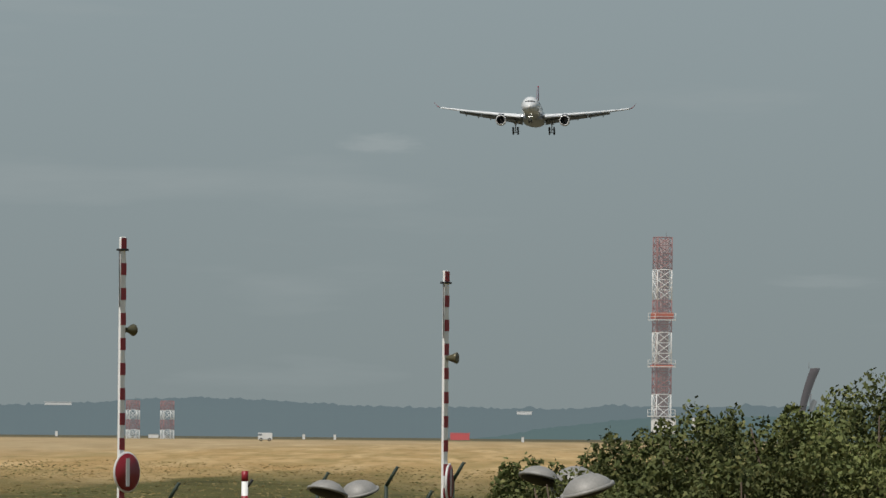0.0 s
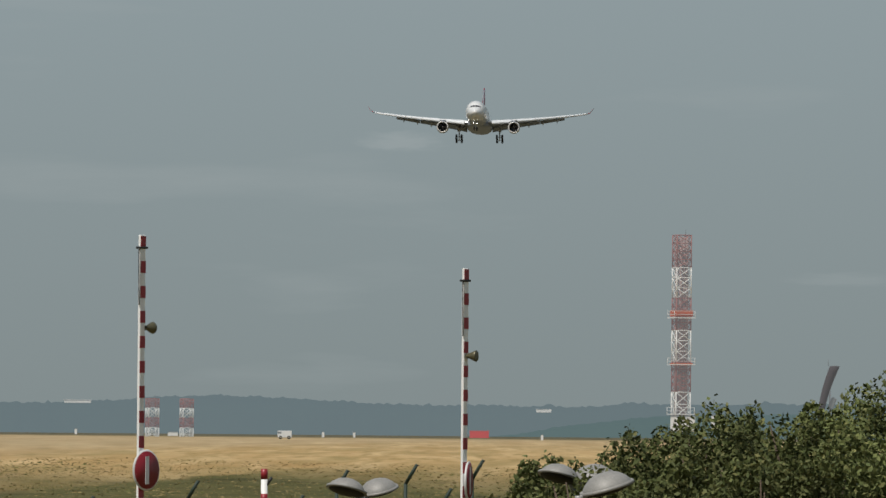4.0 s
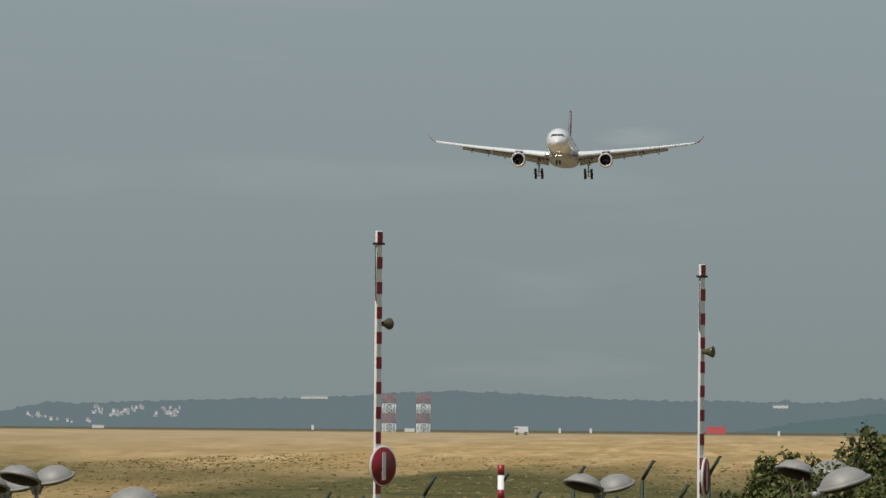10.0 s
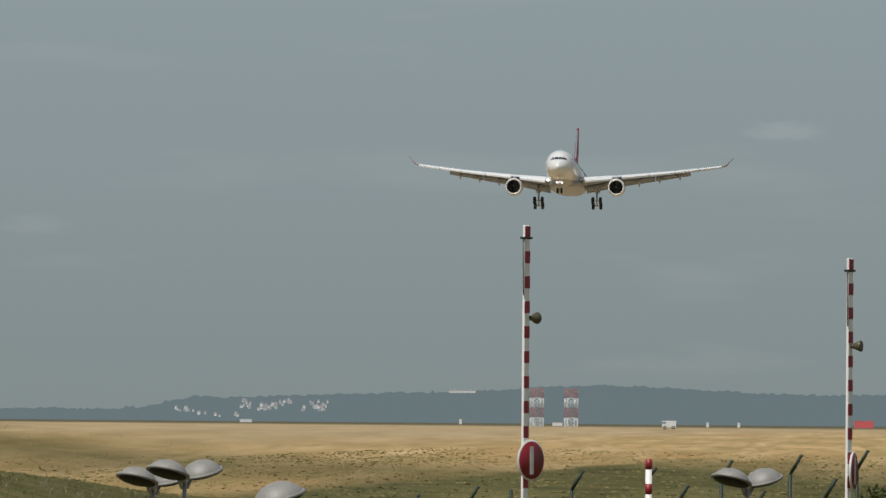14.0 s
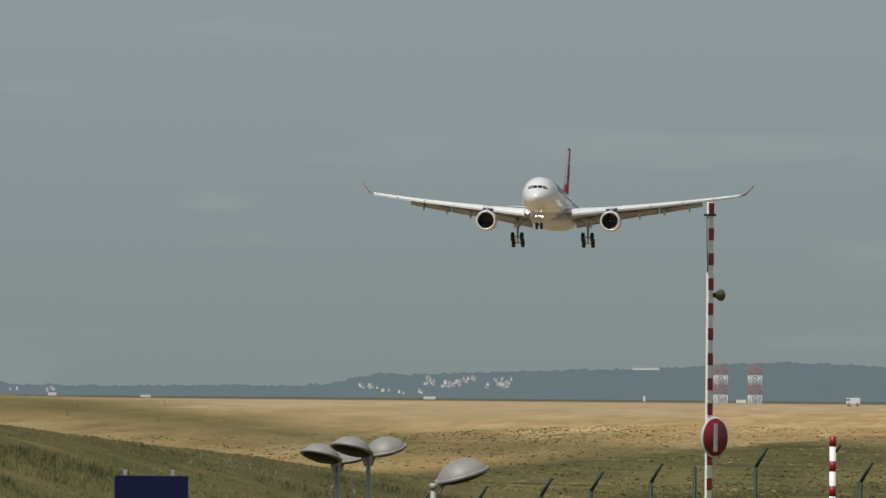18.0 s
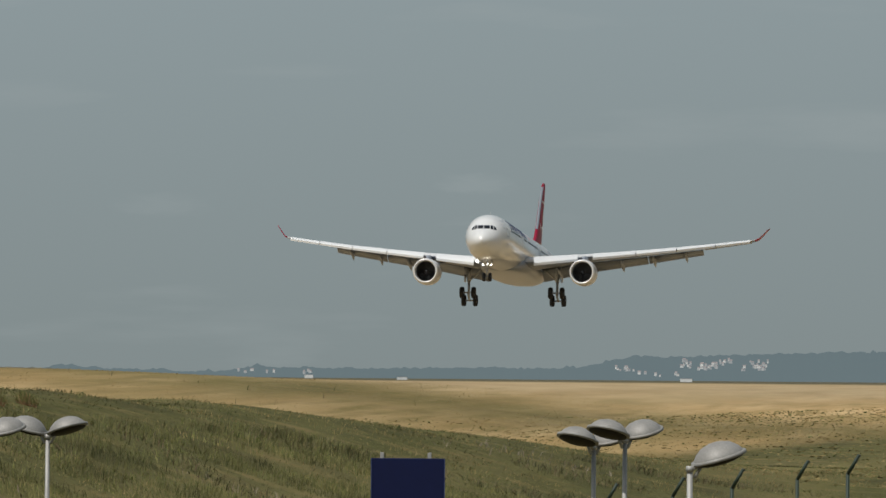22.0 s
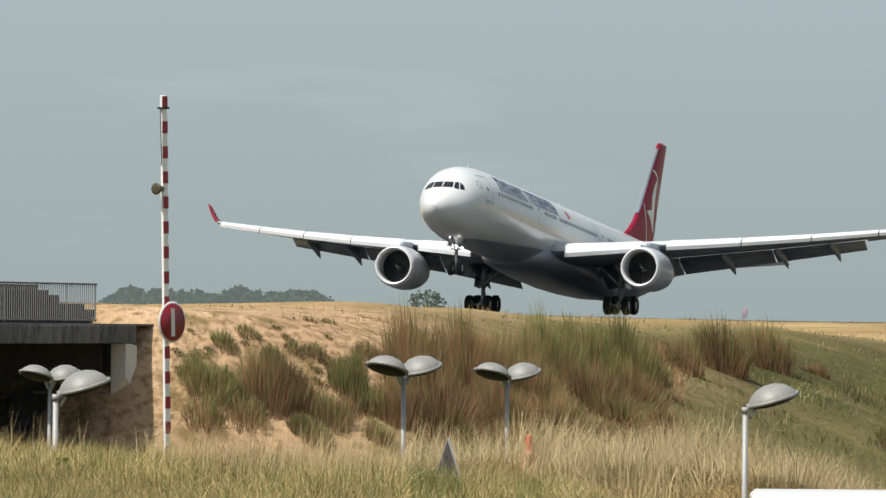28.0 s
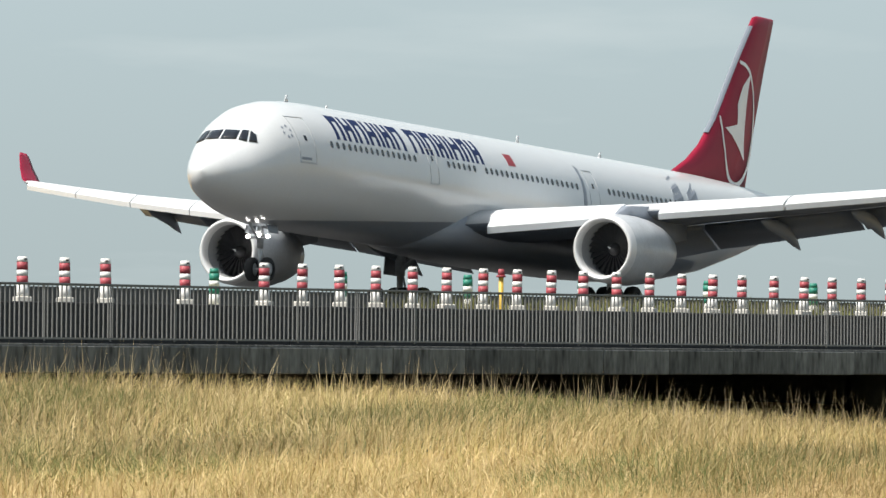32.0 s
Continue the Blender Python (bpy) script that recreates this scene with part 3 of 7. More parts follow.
def wing_at(y):
    for a, b in zip(WING, WING[1:]):
        if y <= b[0]:
            u = (y - a[0]) / (b[0] - a[0])
            return [p + (q - p) * u for p, q in zip(a[1:], b[1:])]
    return WING[-1][1:]


spoilers = []


def build_wing(plane, side):
    bm = bmesh.new()
    stations = [2.2, 4.5, 7, 9.4, 12, 14, 17, 20, 22.5, 25, 27, 28.5]
    loft(bm, [foil(c, t, le, side * y, z) for y in stations for le, c, z, t in [wing_at(y)]])
    bmesh.ops.recalc_face_normals(bm, faces=bm.faces)
    # faces turned downwards take the grey with the shade in it
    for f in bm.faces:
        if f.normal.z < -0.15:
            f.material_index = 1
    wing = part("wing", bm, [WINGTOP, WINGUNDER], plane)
    # winglet
    bm = bmesh.new()
    loft(bm, [foil(c, 0.09, x, side * y, z) for y, x, c, z in ((28.5, 36.2, 2.1, 1.8), (28.9, 36.6, 1.8, 2.0), (29.4, 37.3, 1.45, 2.55), (29.95, 38.2, 1.0, 3.25), (30.1, 38.5, 0.7, 3.42))])
    bmesh.ops.recalc_face_normals(bm, faces=bm.faces)
    part("winglet", bm, RED, wing, "red upturned winglet")
    # slats: drooped, pulled ahead of the leading edge
    for y0, y1 in ((3.6, 8.5), (10.2, 15.0), (15.1, 19.6), (19.7, 24.0), (24.1, 28.0)):
        bm = bmesh.new()
        rings = []
        for y in (y0, (y0 + y1) / 2, y1):
            le, c, z, t = wing_at(y)
            q = 0.13 * c + 0.25
            sec = []
            hw = lerp_table((q - 0.42) / c, ((0, 0), (0.03, 0.03), (0.12, 0.058), (0.3, 0.072))) * t / 0.12 * c
            for u, inner in ((0.0, 0), (0.06, 0), (0.2, 0), (0.42, 0), (0.7, 0), (1.0, 0), (1.0, 0.03), (0.7, 0.07), (0.4, 0.12), (0.15, 0.16)):
                h = (hw + 0.05) * math.sin(u * math.pi / 2) ** 0.8 - (0.10 + 0.012 * c) * (1 - u) - inner
                sec.append(Vector((le - 0.42 + u * q + inner * 0.4 - 30, side * y, z + h)))
            low = 0.26 + 0.022 * c
            sec[-1].z = z - low
            sec.append(Vector((le - 0.36 - 30, side * y, z - low - 0.03)))
            rings.append(sec)
        loft(bm, rings, smooth=False)
        bmesh.ops.recalc_face_normals(bm, faces=bm.faces)
        part("slat", bm, SLAT, wing, "bright extended slat")
    # flaps: two panels, let down
    for y0, y1 in ((3.3, 9.2), (9.3, 15.8), (15.9, 22.3)):
        bm = bmesh.new()
        rings = []
        for y in (y0, y1):
            le, c, z, t = wing_at(y)
            fc = 0.24 * c + 0.3
            xt, zt = le + c - 0.35, z - 0.02
            sec = []
            for u, h in ((0, 0.02), (0.08, 0.10), (0.4, 0.09), (1.0, 0.0), (0.4, -0.03), (0.06, -0.06)):
                dx, dz = u * fc, h * fc
                a = radians(27)
                sec.append(Vector((xt + dx * math.cos(a) + dz * math.sin(a) - 30, side * y, zt - 0.12 - dx * math.sin(a) + dz * math.cos(a))))
            rings.append(sec)
        loft(bm, rings)
        bmesh.ops.recalc_face_normals(bm, faces=bm.faces)
        part("flap", bm, GREYPAINT, wing, "grey lowered flap")
    # aileron gap strip and flap track fairings
    bm = bmesh.new()
    rings = []
    for y in (22.5, 28.0):
        le, c, z, t = wing_at(y)
        rings.append([Vector((le + c * 0.78 - 30, side * y, z - 0.02)), Vector((le + c * 0.78 - 30, side * y, z + 0.12)), Vector((le + c + 0.05 - 30, side * y, z - 0.10)), Vector((le + c + 0.05 - 30, side * y, z - 0.14))])
    loft(bm, rings, smooth=False)
    bmesh.ops.recalc_face_normals(bm, faces=bm.faces)
    part("aileron", bm, GREYPAINT, wing)
    for y in (5.6, 12.9, 16.6, 20.3):
        le, c, z, t = wing_at(y)
        k = 0.62 + 0.05 * c
        bm = bmesh.new()
        rings = []
        for u, r, dz in ((0.0, 0.05, -0.15), (0.15, 0.24, -0.25), (0.4, 0.36, -0.34), (0.65, 0.38, -0.52), (0.85, 0.28, -0.86), (1.0, 0.05, -1.22)):
            x = le + c * 0.5 + u * (c * 0.5 + 1.3)
            rings.append([Vector((x - 30, side * y + 0.6 * r * k * math.cos(a), z - 0.05 * c + dz * k + r * k * math.sin(a))) for a in (2 * math.pi * i / 12 for i in range(12))])
        loft(bm, rings)
        bmesh.ops.recalc_face_normals(bm, faces=bm.faces)
        part("flap_track_fairing", bm, GREYPAINT, wing)
    # spoilers on the upper skin, hinged at their front edge
    for y0, y1 in ((5.0, 8.9), (9.9, 12.8), (12.9, 15.8), (15.9, 18.8)):
        bm = bmesh.new()
        front, back = [], []
        for y in (y0, y1):
            le, c, z, t = wing_at(y)
            front.append(Vector((le + 0.64 * c - 30, side * y, z + 0.05 * t / 0.12 * c + 0.015)))
            back.append(Vector((le + 0.64 * c + 0.62 + 0.05 * c - 30, side * y, z + 0.036 * t / 0.12 * c + 0.015)))
        up = Vector((0, 0, 0.035))
        lo = [bm.verts.new(p) for p in (front[0], front[1], back[1], back[0])]
        hi = [bm.verts.new(p + up) for p in (front[0], front[1], back[1], back[0])]
        bm.faces.new(lo[::-1])
        bm.faces.new(hi)
        for i in range(4):
            bm.faces.new((lo[i], lo[(i + 1) % 4], hi[(i + 1) % 4], hi[i]))
        bmesh.ops.recalc_face_normals(bm, faces=bm.faces)
        sp = part("spoiler", bm, WINGTOP, wing, "pale spoiler panel")
        spoilers.append((sp, front[0], (front[1] - front[0]).normalized() * side))
    return wing


def build_engine(plane, side):
    cx, cy, cz = 20.6 - 30, side * 9.37, -2.77
    m = Matrix.Translation((cx, cy, cz)) @ pose(0, 0, 0, 0, -1.5, 0)
    bm = bmesh.new()
    spin(bm, ((0.16, 1.43), (0.6, 1.52), (1.4, 1.58), (2.6, 1.58), (3.8, 1.48), (4.8, 1.3), (5.7, 1.05), (5.72, 0.98), (4.6, 1.0)), m, 40)
    spin(bm, ((0.16, 1.25), (0.7, 1.19), (1.3, 1.22), (1.9, 1.24)), m, 40, mi=1)
    bmesh.ops.recalc_face_normals(bm, faces=bm.faces)
    eng = part("engine", bm, [material("nacelle_paint", (0.50, 0.52, 0.54), 0.28, 0, 0.1, 0.9, 9, 0, dirt=(0.40, 0.415, 0.43)), INLET], plane, "light grey turbofan nacelle", smooth=True)
    bm = bmesh.new()
    spin(bm, ((0.42, 1.515), (0.2, 1.47), (0.05, 1.43), (-0.02, 1.36), (0.03, 1.27), (0.2, 1.22), (0.42, 1.20)), m, 40)
    bmesh.ops.recalc_face_normals(bm, faces=bm.faces)
    part("intake_lip", bm, LIP, eng, "polished metal intake lip", smooth=True)
    fanmat = material("fan_blade_metal", (0.13, 0.13, 0.135), 0.35, 0.5, 0.2, 3, 20, 0)
    bm = bmesh.new()
    spin(bm, ((1.55, 0.02), (1.55, 1.22)), m, 24)
    fan = part("fan", bm, DARK, eng)
    blade = None
    for i in range(26):
        r = Matrix.Rotation(2 * math.pi * i / 26, 4, "X")
        if blade is None:
            bm = bmesh.new()
            quad = [(1.25, 0.30, -0.05), (1.45, 0.30, 0.07), (1.5, 1.2, 0.13), (1.2, 1.2, -0.13)]
            vs = [bm.verts.new(p) for p in quad] + [bm.verts.new(Vector(p) + Vector((0.03, 0, 0))) for p in quad]
            bm.faces.new(vs[:4])
            bm.faces.new(vs[4:][::-1])
            for k in range(4):
                bm.faces.new((vs[k], vs[4 + k], vs[4 + (k + 1) % 4], vs[(k + 1) % 4]))
            blade = part("fan_blade", bm, fanmat, fan)
            q = blade
        else:
            q = new("fan_blade", blade.data)
            q.parent = fan
        q.matrix_basis = m @ r
    bm = bmesh.new()
    spin(bm, ((0.85, 0.01), (0.95, 0.13), (1.1, 0.22), (1.35, 0.3), (1.7, 0.31)), m, 20)
    part("spinner", bm, DARK, eng, smooth=True)
    bm = bmesh.new()
    box(bm, m @ Vector((0.87, 0.06, 0.06)), (0.03, 0.16, 0.05), Matrix.Rotation(0.6, 4, "X"))
    part("spiral_mark", bm, BOOMWHITE, eng)
    bm = bmesh.new()
    spin(bm, ((5.0, 0.9), (5.9, 0.75), (6.6, 0.5), (7.1, 0.12)), m, 20)
    part("exhaust_cone", bm, DARK, eng, smooth=True)
    bm = bmesh.new()
    loft(bm, [[Vector((x - 30, cy + w, z)) for w, z in ((-h, zb), (h, zb), (h * 0.8, zt), (-h * 0.8, zt))] for x, h, zb, zt in ((21.8, 0.06, -1.45, -1.22), (23.0, 0.26, -1.6, -0.72), (25.0, 0.32, -1.9, -0.6), (27.5, 0.30, -2.1, -0.95), (29.5, 0.08, -1.8, -1.2))])
    bmesh.ops.recalc_face_normals(bm, faces=bm.faces)
    part("pylon", bm, GREYPAINT, eng)


def wheel(bm, c, r, w, mi=0):
    prof = [(-w / 2, r * 0.55), (-w / 2, r * 0.86), (-w * 0.36, r * 0.97), (0, r), (w * 0.36, r * 0.97), (w / 2, r * 0.86), (w / 2, r * 0.55)]
    spin(bm, prof, Matrix.Translation(c) @ Matrix.Rotation(radians(90), 4, "Z"), 20, mi)


def hub(bm, c, r, w):
    spin(bm, [(-w * 0.42, 0.02), (-w * 0.45, r * 0.3), (-w * 0.35, r * 0.56), (w * 0.35, r * 0.56), (w * 0.45, r * 0.3), (w * 0.42, 0.02)], Matrix.Translation(c) @ Matrix.Rotation(radians(90), 4, "Z"), 16)


def build_main_gear(plane, side):
    x, y, zb = 30.2 - 30, side * 5.34, -4.55
    bm = bmesh.new()
    tube(bm, (x, y, -1.2), (x, y, -3.3), 0.24, 0.24, 14)
    tube(bm, (x, y, -3.3), (x, y, zb - 0.35), 0.15, 0.15, 12)
    tube(bm, (x - 0.1, y, -3.2), (x - 0.1, y - side * 1.9, -1.5), 0.11, 0.11, 8)
    tube(bm, (x + 0.1, y, -3.0), (x + 1.6, y, -1.4), 0.09, 0.09, 8)
    tube(bm, (x + 0.25, y, -3.2), (x + 0.55, y, -3.8), 0.06, 0.06, 6)
    tube(bm, (x + 0.55, y, -3.8), (x + 0.15, y, -4.35), 0.06, 0.06, 6)
    gear = part("main_gear_leg", bm, STEEL, plane, "grey main landing gear leg")
    bm = bmesh.new()
    box(bm, (x, y + side * 0.42, -2.35), (1.5, 0.05, 1.9), Matrix.Rotation(side * 0.06, 4, "X"), 0.01)
    part("gear_door", bm, BELLY, gear)
    bm = bmesh.new()
    tube(bm, (-1.05, 0, 0), (1.05, 0, 0), 0.13, 0.13, 10)
    for ax in (-0.99, 0.99):
        tube(bm, (ax, -0.78, 0), (ax, 0.78, 0), 0.09, 0.09, 10)
    bogie = part("bogie", bm, STEEL, plane, "four-wheel bogie")
    bogie.matrix_basis = pose(x, y, zb)
    for ax in (-0.99, 0.99):
        for wy in (-0.70, 0.70):
            bm = bmesh.new()
            wheel(bm, (ax, wy, 0), 0.70, 0.50)
            w = part("wheel", bm, RUBBER, bogie, "black tyre", smooth=True)
            bm = bmesh.new()
            hub(bm, (ax, wy, 0), 0.70, 0.46)
            part("wheel_hub", bm, STEEL, bogie, smooth=True)
    return bogie


def build_nose_gear(plane):
    x = 5.7 - 30
    bm = bmesh.new()
    tube(bm, (x, 0, -2.4), (x, 0, -3.7), 0.14, 0.14, 12)
    tube(bm, (x, 0, -3.6), (x, 0, -4.66), 0.085, 0.085, 10)
    tube(bm, (x + 0.05, 0, -3.5), (x - 1.3, 0, -2.5), 0.06, 0.06, 8)
    tube(bm, (x, -0.42, -4.62), (x, 0.42, -4.62), 0.06, 0.06, 8)
    tube(bm, (x + 0.2, 0, -3.75), (x + 0.42, 0, -4.15), 0.035, 0.035, 6)
    tube(bm, (x + 0.42, 0, -4.15), (x + 0.08, 0, -4.5), 0.035, 0.035, 6)
    box(bm, (x - 0.16, 0, -3.25), (0.12, 1.05, 0.12), None, 0.02)
    leg = part("nose_gear_leg", bm, STEEL, plane, "pale nose gear leg")
    for s in (-1, 1):
        bm = bmesh.new()
        wheel(bm, (x, s * 0.36, -4.62), 0.525, 0.34)
        part("wheel", bm, RUBBER, leg, "black tyre", smooth=True)
        bm = bmesh.new()
        hub(bm, (x, s * 0.36, -4.62), 0.525, 0.34)
        part("wheel_hub", bm, STEEL, leg, smooth=True)
        bm = bmesh.new()
        box(bm, (x + 0.1, s * 0.55, -2.88), (0.9, 0.04, 0.36), Matrix.Rotation(s * 0.25, 4, "X"), 0.01)
        part("gear_door", bm, BELLY, leg)
    for y, z, r in ((-0.48, -3.2, 0.85), (0.0, -3.12, 1.0), (0.48, -3.2, 0.85)):
        bm = bmesh.new()
        spin(bm, ((0.0, 0.01), (0.02, 0.09 * r), (0.1, 0.105 * r), (0.2, 0.06 * r)), pose(x - 0.32, y, z), 14)
        part("landing_light", bm, LANDING, leg, "lit landing light")


def build_tail(plane):
    bm = bmesh.new()
    rings = []
    for z, le, te, t in ((2.4, 46.6, 57.0, 0.10), (2.85, 48.3, 57.15, 0.24), (3.5, 49.9, 57.35, 0.33), (4.3, 51.3, 57.6, 0.33), (5.7, 52.9, 58.05, 0.31), (8.5, 55.2, 59.05, 0.26), (10.6, 57.08, 59.9, 0.2), (11.02, 57.45, 60.05, 0.16), (11.14, 57.9, 60.0, 0.06)):
        c = te - le
        rings.append([Vector((le + u * c - 30, s * h * t * 1.15, z)) for u, h, s in ((0, 0, 1), (0.06, 0.5, 1), (0.2, 0.9, 1), (0.4, 1, 1), (0.7, 0.6, 1), (1, 0.05, 1), (0.7, 0.6, -1), (0.4, 1, -1), (0.2, 0.9, -1), (0.06, 0.5, -1))])
    loft(bm, rings)
    bmesh.ops.recalc_face_normals(bm, faces=bm.faces)
    fin = part("fin", bm, RED, plane, "red vertical fin")
    bm = bmesh.new()
    loft(bm, [[Vector((le - 0.05 + dx - 30, y, z)) for dx, y in ((0, 0), (0.08, 0.09), (0.2, 0.16), (0.2, -0.16), (0.08, -0.09))] for z, le in ((5.0, 52.1), (5.7, 52.9), (8.5, 55.2), (10.6, 57.08))], smooth=False)
    bmesh.ops.recalc_face_normals(bm, faces=bm.faces)
    part("fin_leading_edge", bm, GREYPAINT, fin, "bare grey leading edge of the fin")
    for s in (-1, 1):
        # plain ring and blade shapes of the tail emblem
        bm = bmesh.new()
        cx, cz, r0 = 55.55, 5.68, 3.12
        pts = []
        for i in range(49):
            a = radians(-184 + 270 * i / 48)
            pts.append((a, 0.5 + 0.5 * math.sin(math.pi * i / 48)))
        for (a, k), (a2, k2) in zip(pts, pts[1:]):
            q = []
            for aa, kk in ((a, k), (a2, k2)):
                for rr in (r0, r0 - 0.14 * kk - 0.12):
                    q.append((cx + rr * math.cos(aa) * 0.70, cz + rr * math.sin(aa)))
            q = [q[0], q[1], q[3], q[2]]
            v = [bm.verts.new(Vector((x - 30, s * fin_half(x, z, 0.03), z))) for x, z in q]
            w = [bm.verts.new(Vector((x - 30, s * fin_half(x, z, -0.05), z))) for x, z in q]
            bm.faces.new(v)
            bm.faces.new(w[::-1])
        part("tail_ring", bm, BOOMWHITE, fin, "white ring on the fin")
        bm = bmesh.new()
        left = [(56.8, 8.25), (55.8, 7.5), (55.2, 6.6), (55.2, 5.6), (53.8, 5.35), (55.2, 4.7), (56.4, 4.0)]
        right = [(56.85, 8.25), (56.55, 7.4), (56.4, 6.6), (56.3, 5.65), (56.3, 5.3), (56.35, 4.7), (56.5, 3.95)]
        for i in range(len(left) - 1):
            grid = []
            for a in range(5):
                f = a / 4
                lx, lz = (left[i][0] * (1 - f) + left[i + 1][0] * f, left[i][1] * (1 - f) + left[i + 1][1] * f)
                rx, rz = (right[i][0] * (1 - f) + right[i + 1][0] * f, right[i][1] * (1 - f) + right[i + 1][1] * f)
                row = []
                for b in range(9):
                    x, z = lx + (rx - lx) * b / 8, lz + (rz - lz) * b / 8
                    row.append(bm.verts.new(Vector((x - 30, s * fin_half(x, z, 0.03), z))))
                grid.append(row)
            for a in range(4):
                for b in range(8):
                    bm.faces.new((grid[a][b], grid[a][b + 1], grid[a + 1][b + 1], grid[a + 1][b]))
        bmesh.ops.remove_doubles(bm, verts=bm.verts[:], dist=0.002)
        part("tail_blade", bm, BOOMWHITE, fin, "white curved blade on the fin")
        bm = bmesh.new()
        loft(bm, [foil(c, 0.10, x, s * y, z) for y, x, c, z in ((0.8, 54.6, 5.6, 1.35), (5.0, 57.2, 3.9, 1.75), (9.7, 60.1, 2.0, 2.2))])
        bmesh.ops.recalc_face_normals(bm, faces=bm.faces)
        part("tailplane", bm, WINGTOP, plane)


def fin_half(x, z, out):
    """Half thickness of the fin at a place, plus a little."""
    rows = ((2.85, 48.3, 57.15, 0.24), (3.5, 49.9, 57.35, 0.33), (4.3, 51.3, 57.6, 0.33), (5.7, 52.9, 58.05, 0.31), (8.5, 55.2, 59.05, 0.26), (10.8, 57.08, 59.9, 0.2))
    for a, b in zip(rows, rows[1:]):
        if z <= b[0]:
            break
    k = max(0.0, min(1.0, (z - a[0]) / (b[0] - a[0])))
    le, te, t = [p + (q - p) * k for p, q in zip(a[1:], b[1:])]
    u = max(0.0, min(1.0, (x - le) / (te - le)))
    return lerp_table(u, ((0, 0), (0.06, 0.5), (0.2, 0.9), (0.4, 1), (0.7, 0.6), (1, 0.05))) * t * 1.15 + out


def build_marks(plane):
    # cockpit panes, placed by half breadth and height on the skin
    def nose_x(y, z):
        lo, hi = 0.0, 7.0
        for _ in range(40):
            mid = (lo + hi) / 2
            top, bot, w = hull_at(mid)
            zc, hh = (top + bot) / 2, (top - bot) / 2
            k = 1 - ((z - zc) / hh) ** 2
            if k > 0 and w * math.sqrt(k) > y:
                hi = mid
            else:
                lo = mid
        return hi

    for s in (-1, 1):
        for quad in (((0.04, 0.72), (0.72, 0.72), (0.67, 1.14), (0.04, 1.16)),
                     ((0.82, 0.70), (1.14, 0.62), (1.00, 1.14), (0.76, 1.15)),
                     ((1.21, 0.62), (1.48, 0.60), (1.32, 0.95), (1.07, 1.13))):
            bm = bmesh.new()
            vs, ws = [], []
            for u in range(5):
                rowv, roww = [], []
                for v in range(4):
                    f, g = u / 4, v / 3
                    y = (quad[0][0] * (1 - f) + quad[1][0] * f) * (1 - g) + (quad[3][0] * (1 - f) + quad[2][0] * f) * g
                    z = (quad[0][1] * (1 - f) + quad[1][1] * f) * (1 - g) + (quad[3][1] * (1 - f) + quad[2][1] * f) * g
                    x = nose_x(y, z)
                    rowv.append(bm.verts.new((x - 30.035, s * (y + 0.012), z + 0.012)))
                    roww.append(bm.verts.new((x - 29.93, s * (y - 0.03), z - 0.02)))
                vs.append(rowv)
                ws.append(roww)
            for u in range(4):
                for v in range(3):
                    bm.faces.new((vs[u][v], vs[u + 1][v], vs[u + 1][v + 1], vs[u][v + 1]))
                    bm.faces.new((ws[u][v], ws[u][v + 1], ws[u + 1][v + 1], ws[u + 1][v]))
            rim = [(u, 0) for u in range(4)] + [(4, v) for v in range(3)] + [(u, 3) for u in range(4, 0, -1)] + [(0, v) for v in range(3, 0, -1)]
            for (u, v), (u2, v2) in zip(rim, rim[1:] + rim[:1]):
                bm.faces.new((vs[u][v], ws[u][v], ws[u2][v2], vs[u2][v2]))
            bmesh.ops.recalc_face_normals(bm, faces=bm.faces)
            part("cockpit_pane", bm, GLASS, plane, "dark cockpit window pane", smooth=True)
    # cabin windows
    made = {}
    for s in (-1, 1):
        xs = []
        for a, b in ((7.2, 15.3), (18.6, 21.7), (22.5, 32.2), (35.6, 50.0)):
            x = a
            while x <= b:
                xs.append(x)
                x += 0.533
        for x in xs:
            p, nr = skin(x, 0.88, s, 0.008)
            if s not in made:
                bm = bmesh.new()
                ring = [bm.verts.new((0.115 * math.cos(a), 0.012, 0.165 * math.sin(a))) for a in (2 * math.pi * i / 12 for i in range(12))]
                back = [bm.verts.new((v.co.x, -0.03, v.co.z)) for v in ring]
                bm.faces.new(ring)
                bm.faces.new(back[::-1])
                for i in range(12):
                    bm.faces.new((ring[i], back[i], back[(i + 1) % 12], ring[(i + 1) % 12]))
                bmesh.ops.recalc_face_normals(bm, faces=bm.faces)
                made[s] = part("cabin_window", bm, GLASS, plane)
                ob = made[s]
            else:
                ob = new("cabin_window", made[s].data)
                ob.parent = plane
            up = Vector((0, -nr.z * s, abs(nr.y))) if s < 0 else Vector((0, -nr.z, nr.y))
            q = nr.to_track_quat("Y", "Z").to_matrix().to_4x4()
            ob.matrix_basis = Matrix.Translation(p) @ q
    # doors: outline strips
    for s in (-1, 1):
        for x, h0, h1, w, m_ in ((5.2, -0.1, 1.95, 1.2, DOORLINE), (17.0, -0.15, 1.45, 0.85, DOORLINE), (33.9, -0.15, 1.75, 1.07, DOORLINE), (51.5, -0.1, 1.7, 1.0, DOORLINE)):
            bm = bmesh.new()
            t = 0.034
            for a, b in (((x - w / 2, h0), (x - w / 2 + t, h1)), ((x + w / 2 - t, h0), (x + w / 2, h1)), ((x - w / 2, h1 - t), (x + w / 2, h1)), ((x - w / 2, h0), (x + w / 2, h0 + 0.07))):
                patch(bm, ((a[0], a[1]), (b[0], a[1]), (b[0], b[1]), (a[0], b[1])), s, 0.02, 0.01, 6)
            part("door_outline", bm, m_, plane, "thin grey outline of a cabin door")
